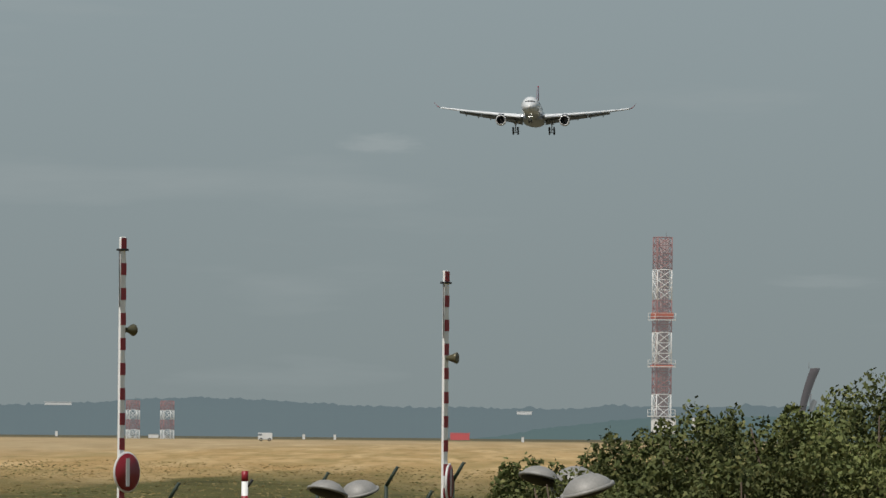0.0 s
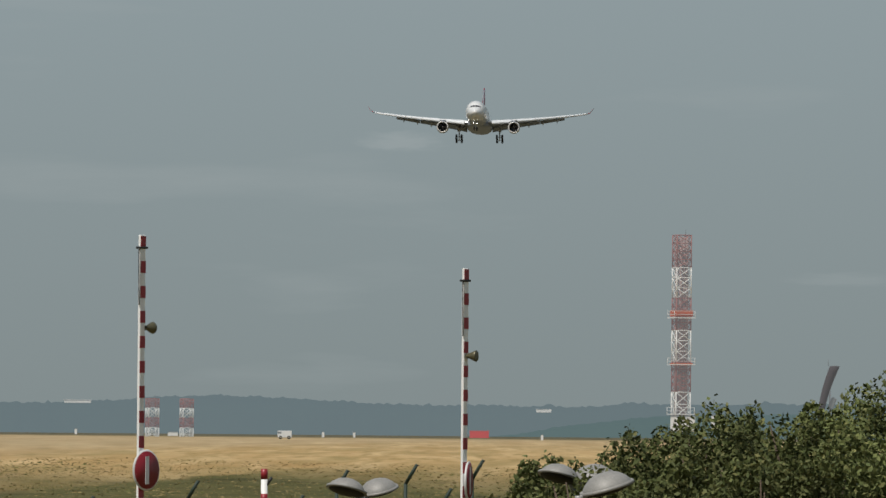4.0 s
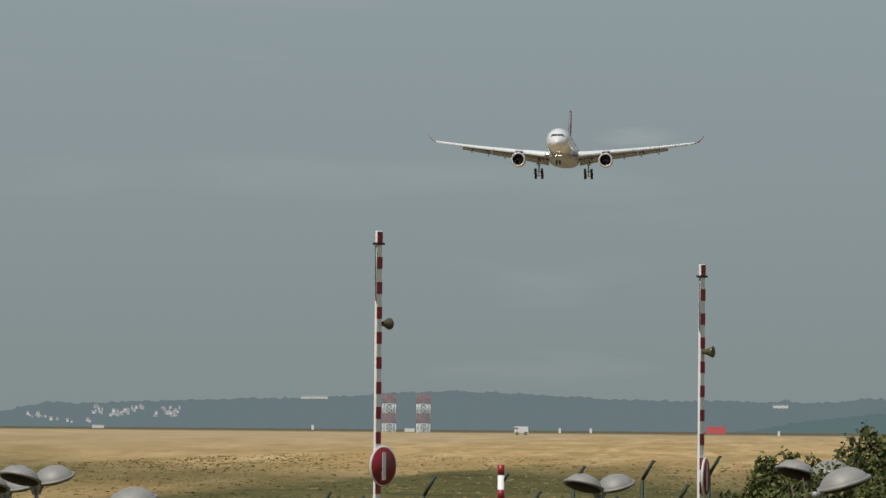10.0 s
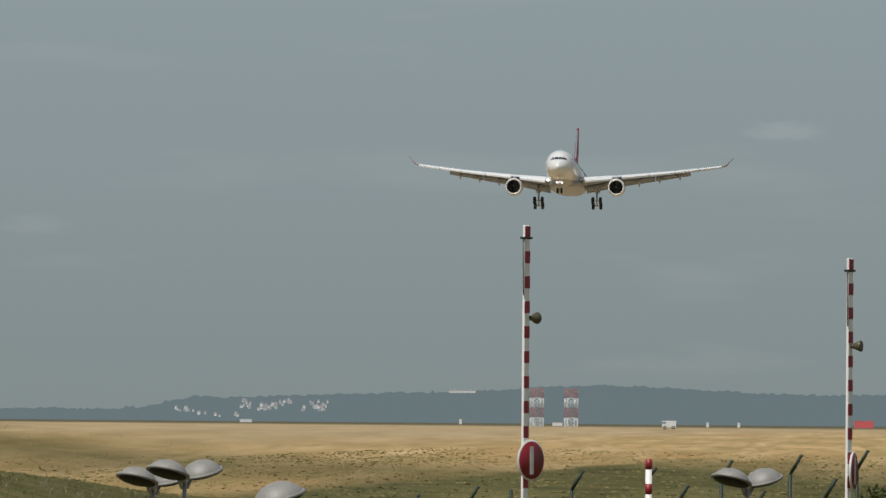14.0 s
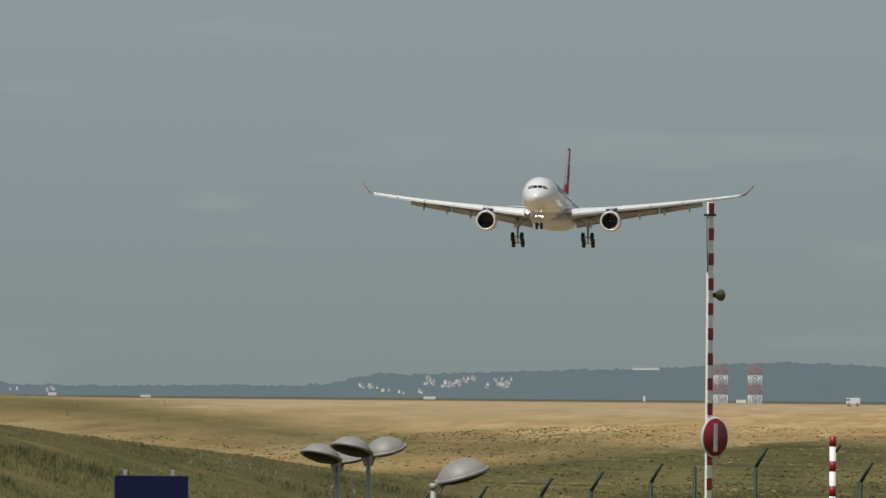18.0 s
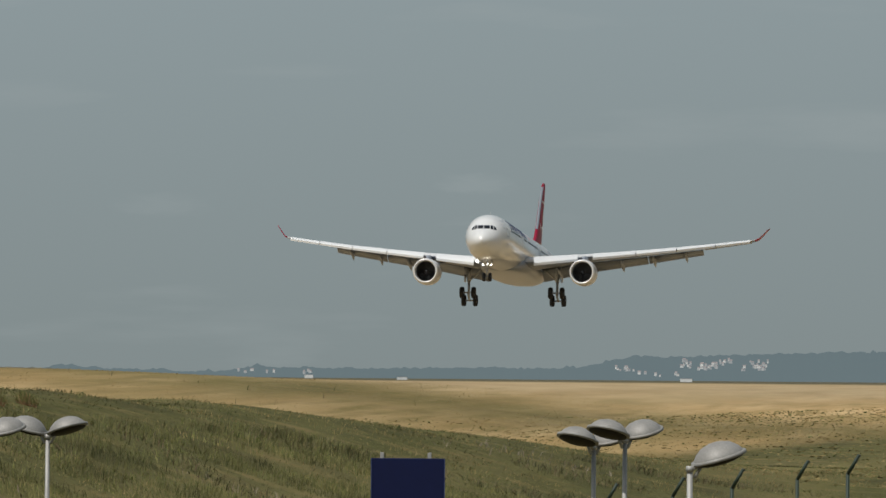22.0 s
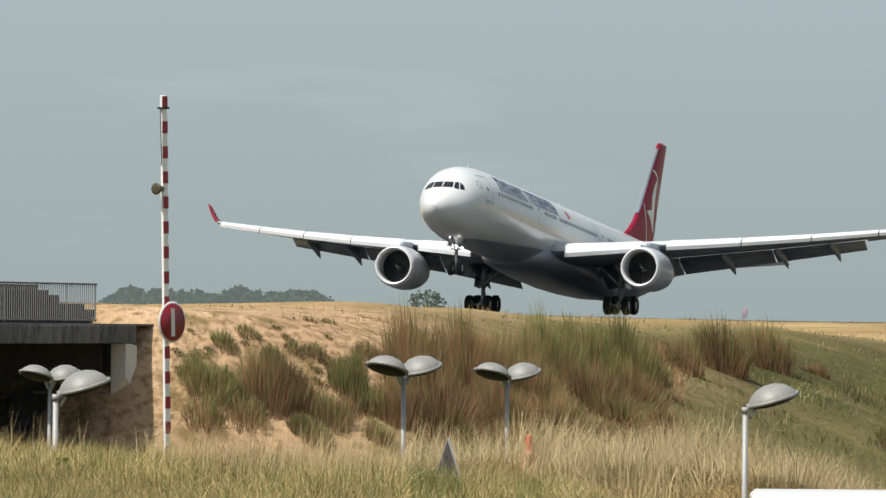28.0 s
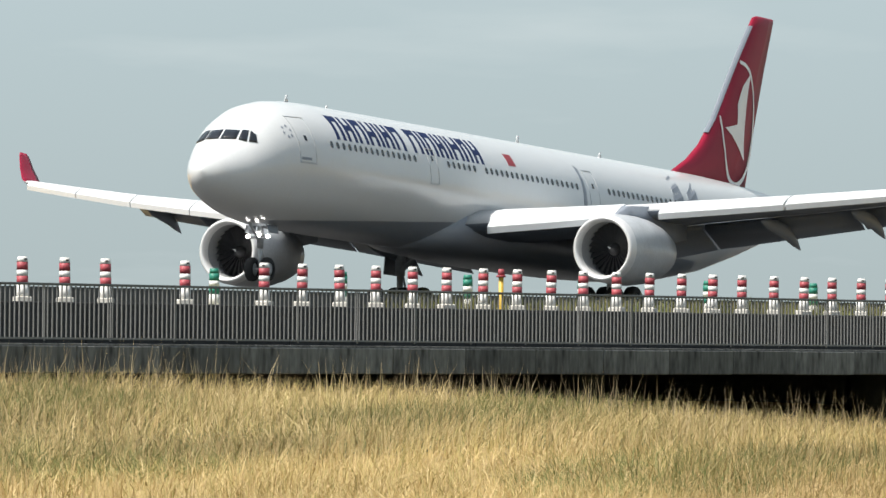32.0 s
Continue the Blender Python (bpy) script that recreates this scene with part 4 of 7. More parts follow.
            bm = bmesh.new()
            patch(bm, ((x - 0.08, 0.9), (x + 0.08, 0.9), (x + 0.08, 1.12), (x - 0.08, 1.12)), s, 0.02, 0.01, 1)
            part("door_window", bm, GLASS, plane)
    # grey band behind the wing door, leaf shapes near the tail, small flag
    for s in (-1, 1):
        bm = bmesh.new()
        patch(bm, ((32.6, -0.3), (32.95, -0.3), (33.0, 1.75), (32.75, 1.9)), s, 0.02, 0.01, 4)
        part("door_band", bm, GREYPAINT, plane, "grey band at a door")
        bm = bmesh.new()
        patch(bm, ((25.2, 1.32), (25.95, 1.32), (25.95, 1.86), (25.2, 1.86)), s, 0.008, 0.01, 3)
        part("small_flag", bm, material("red_flag_film", (0.30, 0.012, 0.02), 0.4, 0, 0.05, 2, 12, 0), plane, "small red flag patch")
        for pts in (((42.2, -0.2), (44.0, 0.3), (44.4, 2.3), (43.6, 2.1)), ((44.4, 0.0), (45.5, 0.2), (46.3, 2.1), (44.9, 1.5)), ((45.8, -0.5), (46.9, 0.1), (47.6, 1.4), (46.6, 0.8))):
            bm = bmesh.new()
            patch(bm, pts, s, 0.02, 0.01, 4)
            part("leaf_mark", bm, GREYPAINT, plane, "pale grey leaf shape on the rear hull")
        # the airline's name as plain slanted bars, two strokes and a tie for each character
        x = 7.9
        for i, w in enumerate((1.02, 1.08, 1.08, 1.1, 0.42, 1.02, 1.12, 0, 1.16, 0.42, 1.08, 0.95, 0.42, 1.15, 0.95, 1.0)):
            if w == 0:
                x += 0.55
                continue
            bm = bmesh.new()
            z0, z1, sl, st = 1.16, 2.24, 0.16 if s > 0 else 0.16, 0.27
            for off in ((0, w - 0.18 - st) if w > 0.6 else (0,)):
                a = x + off
                patch(bm, ((a, z0), (a + st, z0), (a + st + sl, z1), (a + sl, z1)), s, 0.008, 0.01, 4)
            if w > 0.6:
                zt = (1.99, 1.66, 1.99, 1.56)[i % 4]
                patch(bm, ((x + 0.1, zt), (x + w - 0.2, zt), (x + w - 0.16, zt + 0.24), (x + 0.14, zt + 0.24)), s, 0.0095, 0.01, 3)
            part("name_bar", bm, NAVY, plane, "plain dark blue bars of the airline's name")
            x += w + 0.02
        bm = bmesh.new()
        patch(bm, ((4.7, 0.05), (5.4, 0.05), (5.42, 0.17), (4.72, 0.17)), s, 0.008, 0.01, 2)
        part("name_patch", bm, GREYPAINT, plane, "small grey bar of writing")
        # ring of small stars beside the cockpit
        for i in range(6):
            a = 2 * math.pi * i / 6 + 0.3
            cx, cz = 4.15 + 0.24 * math.cos(a), 1.22 + 0.24 * math.sin(a)
            bm = bmesh.new()
            patch(bm, ((cx - 0.07, cz - 0.02), (cx + 0.01, cz - 0.08), (cx + 0.07, cz + 0.02), (cx - 0.01, cz + 0.08)), s, 0.008, 0.01, 2)
            part("star_mark", bm, GREYPAINT, plane, "small grey star mark")
    # aerials on the crown and probes
    for x, h in ((7.6, 0.35), (11.5, 0.2), (31.0, 0.4), (40.0, 0.3)):
        bm = bmesh.new()
        loft(bm, [[Vector((x + a - 30, w, z)) for a, w in ((0, 0), (0.15, 0.02), (0.4, 0), (0.15, -0.02))] for z in (2.78, )] + [[Vector((x + 0.15 + a - 30, w, 2.78 + h)) for a, w in ((0, 0), (0.08, 0.012), (0.2, 0), (0.08, -0.012))]])
        part("aerial", bm, WHITE, plane)


aeroplane = thing("aeroplane", "white twin-engined airliner with red tail, landing gear down", "aeroplane")
build_fuselage(aeroplane)
wings = []
for sd in (-1, 1):
    wings.append(build_wing(aeroplane, sd))
    build_engine(aeroplane, sd)
bogies = [build_main_gear(aeroplane, sd) for sd in (-1, 1)]
build_nose_gear(aeroplane)
build_tail(aeroplane)
build_marks(aeroplane)
bm = bmesh.new()
spin(bm, ((0.0, 0.01), (0.02, 0.16), (0.1, 0.17)), pose(19.9 - 30, 3.05, -1.62), 14)
part("wing_light", bm, LANDING, aeroplane, "lit landing light at the wing root")

# ---- street lamps in the cutting ----
def lamp_head_mesh():
    bm = bmesh.new()
    up = Matrix.Rotation(radians(-90), 4, "Y")
    spin(bm, ((0.225, 0.004), (0.217, 0.10), (0.18, 0.21), (0.11, 0.30), (0.05, 0.345), (0.03, 0.352)), up, 24)
    spin(bm, ((0.03, 0.352), (0.03, 0.39), (-0.015, 0.395), (-0.02, 0.34)), up, 24)
    me = bpy.data.meshes.new("lamp_head")
    bmesh.ops.recalc_face_normals(bm, faces=bm.faces)
    bm.to_mesh(me)
    bm.free()
    me.materials.append(LAMPGREY)
    bm = bmesh.new()
    spin(bm, ((-0.018, 0.345), (-0.045, 0.33), (-0.075, 0.22), (-0.085, 0.004)), up, 24)
    ml = bpy.data.meshes.new("lens")
    bm.to_mesh(ml)
    bm.free()
    ml.materials.append(LAMPGLASS)
    bm = bmesh.new()
    tube(bm, (-0.42, 0, -0.16), (-0.28, 0, -0.03), 0.028, 0.028, 8)
    box(bm, (-0.36, 0, -0.02), (0.16, 0.07, 0.06), None, 0.012)
    ma = bpy.data.meshes.new("bracket")
    bm.to_mesh(ma)
    bm.free()
    ma.materials.append(GALV)
    return me, ml, ma


HEAD, LENS, BRACKET = lamp_head_mesh()


def street_lamp(bearing, dist, px, arms, foot=-6.0):
    """arms: bearings, relative to the line of sight, to which the heads reach (90 is to the right, 180 towards the viewer)."""
    zj = high(px, dist)
    base = EYE + foot
    two = len(arms) == 2
    ob = thing("street_lamp", "grey %s street lamp with domed head%s on a steel post" % ("twin" if two else "single", "s" if two else ""), "street lamp", "street lamps along the road", m=Matrix.Translation(afar(bearing, dist, base)))
    bm = bmesh.new()
    tube(bm, (0, 0, 0), (0, 0, 1.0), 0.075, 0.075, 12)
    tube(bm, (0, 0, 1.0), (0, 0, zj - base + 0.03), 0.052, 0.04, 12)
    part("post", bm, GALV, ob)
    bm = bmesh.new()
    tube(bm, (0, 0, zj - base - 0.02), (0, 0, zj - base + 0.06), 0.058, 0.05, 12)
    part("post_cap", bm, GALV, ob)
    for a in arms:
        turn = radians(90 - bearing - a)
        m = Matrix.Translation((0, 0, zj - base)) @ Matrix.Rotation(turn, 4, "Z") @ Matrix.Translation((0.42, 0, 0.17)) @ Matrix.Rotation(radians(-17), 4, "Y")
        h = new("lamp_head", HEAD)
        h.parent, h.matrix_basis = ob, m
        for nm, me in (("lens", LENS), ("bracket", BRACKET)):
            q = new(nm, me)
            q.parent = h
    return ob


PAIR = (-135, 45)
for b, d, px, arms in ((-4.67, 155, -124, PAIR), (-4.46, 150, -112, PAIR), (-4.02, 116, -161, (70,)), (-8.755, 156, -116, PAIR), (-8.36, 158, -113, (-62, 118)), (-10.14, 122, -148, (70,)),
                       (-12.45, 150, -95, PAIR), (-11.75, 170, -101, PAIR), (-14.84, 186, -109, PAIR), (-14.80, 119, -136, (70,)), (-15.9, 175, -88, PAIR), (-17.575, 188, -78, PAIR),
                       (-18.42, 138, -138, (70,)), (-19.08, 180, -66, PAIR), (0.78, 152, -90, PAIR), (0.80, 118, -114, (70,)), (-0.66, 160, -116, PAIR)):
    street_lamp(b, d, px, arms)


# ---- raised barrier booms with no-entry discs ----
def barrier(bearing, dist, top_px, turn, sign_px, lamp_px, lamp_side, lean=0.0, label="", swing=0.0):
    foot = EYE - 6.0
    up = high(top_px, dist) - foot
    ob = thing("barrier", label or "red and white raised barrier boom with a round no-entry disc", "barrier", "raised road barriers",
               m=Matrix.Translation(afar(bearing, dist, foot)) @ Matrix.Rotation(radians(-bearing + turn), 4, "Z") @ Matrix.Rotation(radians(lean), 4, "Y"))
    bm = bmesh.new()
    box(bm, (0, 0.22, 0.55), (0.4, 0.32, 1.1), None, 0.02)
    part("drive_cabinet", bm, BOOMRED, ob)
    bm = bmesh.new()
    box(bm, (0, 0, (up + 0.9) / 2), (0.122, 0.05, up - 0.9), None, 0.008)
    part("boom", bm, BOOMWHITE, ob, "white flat boom")
    z, k, pieces = up - 0.21, 0, None
    while z > 1.2:
        bm = bmesh.new()
        box(bm, (0.004, -0.004, z + 0.1), (0.123, 0.048, 0.19), None, 0)
        if pieces is None:
            pieces = part("stripe", bm, BOOMRED, ob, "red stripe")
            pieces.matrix_basis = Matrix.Translation((0, 0, 0))
            z0 = z
        else:
            bm.free()
            q = new("stripe", pieces.data)
            q.parent, q.matrix_basis = ob, Matrix.Translation((0, 0, z - z0))
        z -= 0.392
    zs = high(sign_px, dist) - foot
    bm = bmesh.new()
    spin(bm, ((0.0, 0.004), (0.0, 0.30), (0.03, 0.325), (0.04, 0.30), (0.04, 0.004)), pose(0, 0, 0, 0, 0, swing) @ pose(0.06, -0.05, zs, 0, 0, -90), 32)
    bmesh.ops.recalc_face_normals(bm, faces=bm.faces)
    disc = part("no_entry_disc", bm, SIGNWHITE, ob, "round no-entry sign")
    bm = bmesh.new()
    spin(bm, ((0.0, 0.004), (0.0, 0.295), (-0.006, 0.295)), pose(0, 0, 0, 0, 0, swing) @ pose(0.06, -0.096, zs, 0, 0, -90), 32)
    part("red_face", bm, SIGNRED, disc, "red disc face")
    bm = bmesh.new()
    box(bm, pose(0, 0, 0, 0, 0, swing) @ Vector((0.06, -0.10, zs)), (0.085, 0.006, 0.44), Matrix.Rotation(radians(swing), 4, "Z"))
    part("white_bar", bm, SIGNWHITE, disc, "upright white bar")
    # side lamp and top bracket
    zl = high(lamp_px, dist) - foot
    bm = bmesh.new()
    spin(bm, ((0.0, 0.035), (0.05, 0.045), (0.12, 0.075), (0.17, 0.095), (0.18, 0.088), (0.16, 0.01)), Matrix.Translation((lamp_side * 0.07, -0.03, zl)) @ Matrix.Rotation(radians(0 if lamp_side > 0.5 else 180 if lamp_side < -0.5 else -75), 4, "Z"), 16)
    tube(bm, (lamp_side * 0.03, 0, zl - 0.05), (lamp_side * 0.12, -0.03, zl), 0.015, 0.015, 6)
    part("warning_lamp", bm, material("dull_brass_lamp", (0.10, 0.09, 0.05), 0.4, 0.3, 0.2, 4, 20, 0), ob, "small bell-shaped lamp")
    bm = bmesh.new()
    box(bm, (0, 0, up - 0.20), (0.2, 0.1, 0.035), None, 0.008)
    tube(bm, (-0.10, -0.02, up - 0.22), (-0.085, -0.02, up - 1.1), 0.009, 0.009, 6)
    part("top_bracket", bm, BLACK, ob)
    return ob


barrier(-2.165, 133, 348, 50, -68, 184, 1)
barrier(0.022, 138, 294, 55, -82, 139, 0.1, swing=25, label="red and white raised barrier boom, its disc seen edge-on")
barrier(-14.012, 133, 402, 50, 1, 237, -1, -1.7)


def guard_post(bearing, dist, px):
    foot = EYE - 6.0
    h = high(px, dist) - foot
    ob = thing("guard_post", "short red and white striped post beside the road", "post", m=Matrix.Translation(afar(bearing, dist, foot)))
    bm = bmesh.new()
    tube(bm, (0, 0, 0), (0, 0, h), 0.052, 0.052, 14)
    part("pole", bm, BOOMWHITE, ob)
    for k in range(3):
        bm = bmesh.new()
        tube(bm, (0, 0, h - 0.16 - k * 0.39), (0, 0, h + 0.002 - k * 0.39), 0.054, 0.054, 14)
        part("stripe", bm, BOOMRED, ob, "red stripe")
    bm = bmesh.new()
    tube(bm, (0.04, 0, h - 0.25), (0.12, 0, h - 0.13), 0.025, 0.025, 8)
    part("hook", bm, BLACK, ob)


guard_post(-1.325, 133, -64)


# ---- green fence posts with cranked tops ----
def fence_post(bearing, dist, px, way=1, braced=False, straight=False):
    top = high(px, dist)
    foot = top - 3.2
    ob = thing("fence_post", "dark green steel fence post with %s top" % ("a straight" if straight else "a cranked"), "fence post", "fence posts", m=Matrix.Translation(afar(bearing, dist, foot)) @ Matrix.Rotation(radians(-bearing), 4, "Z"))
    bm = bmesh.new()
    tube(bm, (0, 0, 0), (0, 0, 3.2 if straight else 2.8), 0.045, 0.04, 10)
    if not straight:
        tube(bm, (0, 0, 2.78), (way * 0.24, -0.1, 3.2), 0.04, 0.036, 10)
    part("post", bm, FENCEGREEN, ob)
    if braced:
        for sx in (-1, 1):
            bm = bmesh.new()
            tube(bm, (0, 0, 2.2), (sx * 0.55, 0, 0.9), 0.022, 0.022, 8)
            part("brace", bm, FENCEGREEN, ob)
    if not straight:
        for k in (0.35, 0.65, 0.95):
            bm = bmesh.new()
            box(bm, (way * 0.24 * k + 0.03, -0.1 * k - 0.02, 2.8 + 0.4 * k), (0.05, 0.03, 0.03))
            part("wire_clip", bm, BLACK, ob)


for b, px, kw in ((-4.10, -174, {}), (-3.70, -158, {}), (-3.26, -142, {}), (-2.92, -131, {}), (-2.515, -115, {}), (-2.22, -120, dict(straight=True)), (-1.81, -86, dict(braced=True)),
                  (-0.80, -65, {}), (-0.335, -54, {}), (0.115, -45, {}), (-0.10, -96, {}), (-0.58, -118, {}), (-1.28, -70, dict(straight=True)), (0.40, -86, {}), (-4.55, -186, {}), (-1.1, -110, {})):
    fence_post(b - 0.035, 185 + 3 * math.sin(b * 7), px, **kw)


# ---- blue welcome sign ----
def welcome_sign():
    d, b = 150.0, -5.925
    top = high(-144, d)
    ob = thing("welcome_sign", "navy blue road sign with white lettering on two posts", "road sign", m=Matrix.Translation(afar(b, d, EYE - 6.0)) @ Matrix.Rotation(radians(-b), 4, "Z"))
    h = top - EYE + 6.0
    bm = bmesh.new()
    box(bm, (0, 0, h - 1.15), (1.30, 0.06, 2.3), None, 0.012)
    panel = part("panel", bm, SIGNBLUE, ob, "navy blue panel")
    trim = material("blue_edge_trim", (0.02, 0.04, 0.14), 0.4)
    for x in (-0.648, 0.648):
        bm = bmesh.new()
        box(bm, (x, -0.032, h - 1.15), (0.014, 0.012, 2.3))
        part("edge_trim", bm, trim, panel)
    for x in (-0.46, 0.38):
        bm = bmesh.new()
        box(bm, (x, 0.06, (h + 0.1) / 2), (0.07, 0.06, h + 0.1), None, 0.008)
        part("post", bm, GALV, ob)
    cu = bpy.data.curves.new("lettering", "FONT")
    cu.body, cu.size, cu.align_x, cu.align_y, cu.shear, cu.extrude = "Bienvenue", 0.235, "CENTER", "CENTER", 0.12, 0.004
    cu.offset = 0.004
    tx = bpy.data.objects.new("lettering_curve", cu)
    scene.collection.objects.link(tx)
    me = bpy.data.meshes.new_from_object(tx)
    bpy.data.objects.remove(tx)
    me.materials.append(SIGNWHITE)
    lt = new("lettering", me)
    lt.parent = panel
    lt.matrix_basis = Matrix.Translation((0.015, -0.038, h - 1.17)) @ Matrix.Rotation(radians(90), 4, "X") @ Matrix.Diagonal((0.86, 1.15, 1, 1))
    lt["label"] = "white lettering"


welcome_sign()


# ---- works sign, cone and traffic barriers in the grass ----
def works_sign():
    d, b = 137.0, -12.145
    ob = thing("works_sign", "triangular roadworks sign turned aside, dark face and white edge", "road sign", m=Matrix.Translation(afar(b, d, high(-266, d))) @ Matrix.Rotation(radians(-b - 56), 4, "Z"))
    bm = bmesh.new()
    r = 0.42
    pts = [(r * math.sin(a), 0, 0.2 + r * math.cos(a)) for a in (0, 2.0944, 4.18879)]
    for y in (0.0,):
        fr = [bm.verts.new((x, -0.012, z)) for x, _, z in pts]
        bk = [bm.verts.new((x, 0.012, z)) for x, _, z in pts]
    bm.faces.new(fr)
    bm.faces.new(bk[::-1])
    for i in range(3):
        bm.faces.new((fr[i], bk[i], bk[(i + 1) % 3], fr[(i + 1) % 3]))
    part("rim", bm, material("dull_sign_edge", (0.3, 0.29, 0.28), 0.6), ob, "dull white sign edge")
    bm = bmesh.new()
    pts = [(r * 0.88 * math.sin(a), 0, 0.2 + r * 0.88 * math.cos(a)) for a in (0, 2.0944, 4.18879)]
    for y in (-0.016, 0.016):
        bm.faces.new([bm.verts.new((x, y, z)) for x, _, z in pts])
    part("face", bm, material("grey_sign_face", (0.06, 0.055, 0.05), 0.8), ob)
    bm = bmesh.new()
    box(bm, (-0.02, -0.02, 0.22), (0.05, 0.006, 0.2))
    box(bm, (0.07, -0.02, 0.15), (0.04, 0.006, 0.12))
    part("symbol_bars", bm, BLACK, ob)
    for x in (-0.3, 0.3):
        bm = bmesh.new()
        tube(bm, (x, 0.05, 0.03), (x * 1.1, 0.2, -3.6), 0.015, 0.015, 6)
        part("leg", bm, GALV, ob)


works_sign()


def cone():
    d, b = 139.0, -11.6
    ob = thing("traffic_cone", "faded orange traffic cone standing in dry grass", "traffic cone", m=Matrix.Translation(afar(b, d, land(*afar(b, d).xy)[0] + 0.02)))
    bm = bmesh.new()
    spin(bm, ((0.0, 0.165), (0.35, 0.10), (0.66, 0.045), (0.7, 0.04), (0.70, 0.002)), Matrix.Rotation(radians(-90), 4, "Y"), 18)
    part("shell", bm, ORANGE, ob)
    bm = bmesh.new()
    spin(bm, ((0.30, 0.11), (0.31, 0.117), (0.42, 0.097), (0.43, 0.085)), Matrix.Rotation(radians(-90), 4, "Y"), 18)
    part("band", bm, material("dull_cone_band", (0.5, 0.2, 0.12), 0.6), ob)
    bm = bmesh.new()
    box(bm, (0, 0, 0.0), (0.36, 0.36, 0.04), None, 0.01)
    part("foot", bm, BLACK, ob)


cone()

# ---- the runway bridge over the road ----
NB = 75.0                       # its near edge, metres left of the eye's line along the runway
S0, S1 = 58.0, 219.0


def line_matrix(s, n, z):
    """A frame at a place whose x axis runs along the runway, away from the viewer, and whose y axis points to the runway."""
    p = at(s, n, EYE + z)
    return Matrix.Translation(p) @ Matrix.Rotation(math.pi / 2 - RUNWAY, 4, "Z")


def build_bridge():
    ob = thing("bridge", "weathered grey concrete bridge that carries the runway over a road", "bridge", kind="", m=line_matrix(0, NB, 0))
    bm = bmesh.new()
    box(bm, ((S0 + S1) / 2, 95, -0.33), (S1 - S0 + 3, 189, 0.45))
    part("deck", bm, UNDERCON, ob, "shaded underside of the deck")
    # fascia pieces
    length = 3.1
    base, k = None, 0
    s = S1 + 0.65
    while s > 90:
        if base is None:
            bm = bmesh.new()
            box(bm, (0, 0, 0), (length - 0.04, 0.36, 0.5), None, 0.02)
            base = part("fascia_panel", bm, CONCRETE, ob)
            q = base
        else:
            q = new("fascia_panel", base.data)
            q.parent = ob
        q.matrix_basis = Matrix.Translation((s - length / 2, 0.1 + 0.012 * random.random(), -0.335 + 0.012 * random.random()))
        s -= length
    bm = bmesh.new()
    box(bm, ((S0 + S1) / 2 + 1, 0.55, -0.07), (S1 - S0 + 2.4, 1.2, 0.06), None, 0.01)
    part("kerb", bm, CONCRETE, ob)
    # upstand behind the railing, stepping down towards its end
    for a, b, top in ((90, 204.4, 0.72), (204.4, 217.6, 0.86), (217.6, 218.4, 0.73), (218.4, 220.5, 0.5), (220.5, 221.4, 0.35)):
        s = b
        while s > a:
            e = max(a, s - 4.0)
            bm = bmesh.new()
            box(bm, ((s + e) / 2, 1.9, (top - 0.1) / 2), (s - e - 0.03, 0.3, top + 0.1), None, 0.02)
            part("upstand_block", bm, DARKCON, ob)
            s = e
    # abutment, wing wall, piers and the added walls that close the underpass
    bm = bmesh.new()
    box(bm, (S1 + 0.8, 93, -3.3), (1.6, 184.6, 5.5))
    part("abutment", bm, UNDERCON, ob, "shaded, stained concrete abutment")
    # pale sloped end block, darker stonework under it
    bm = bmesh.new()
    loft(bm, [[Vector((x, y, z)) for y, z in ((-0.06, zb + 0.5), (0.36, zb), (0.36, zt), (-0.06, zt))] for x, zt, zb in ((S1 - 0.25, -0.59, -2.0), (S1 + 0.2, -0.59, -2.2), (S1 + 0.7, -0.65, -2.5))], smooth=False)
    bmesh.ops.recalc_face_normals(bm, faces=bm.faces)
    part("wing_wall", bm, PALECON, ob, "pale concrete wing wall")
    stone = material("rough_grey_stone", (0.16, 0.155, 0.15), 0.95, 0, 0.35, 1.5, 9, 0.04, rand=0.3)
    z, row = -6.2, 0
    while z < -2.3:
        y = 0.42 - 0.3 * (row % 2)
        while y < 2.3:
            w = 0.62 + 0.2 * random.random()
            bm = bmesh.new()
            box(bm, (S1 - 0.12 + 0.05 * random.random(), y + w / 2, z + 0.24), (0.4, w - 0.04, 0.45), None, 0.05)
            part("stone", bm, stone, ob)
            y += w
        z += 0.48
        row += 1
    # left and back walls are out of sight, added to shut out light
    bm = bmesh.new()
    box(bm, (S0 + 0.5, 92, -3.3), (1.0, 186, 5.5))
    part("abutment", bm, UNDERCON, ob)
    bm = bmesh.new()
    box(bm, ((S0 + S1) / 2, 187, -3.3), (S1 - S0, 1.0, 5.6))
    part("added_back_wall", bm, UNDERCON, ob)
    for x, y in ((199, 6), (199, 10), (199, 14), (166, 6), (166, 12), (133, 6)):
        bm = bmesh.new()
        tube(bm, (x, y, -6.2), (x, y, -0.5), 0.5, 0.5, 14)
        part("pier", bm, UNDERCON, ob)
    return ob


bridge = build_bridge()


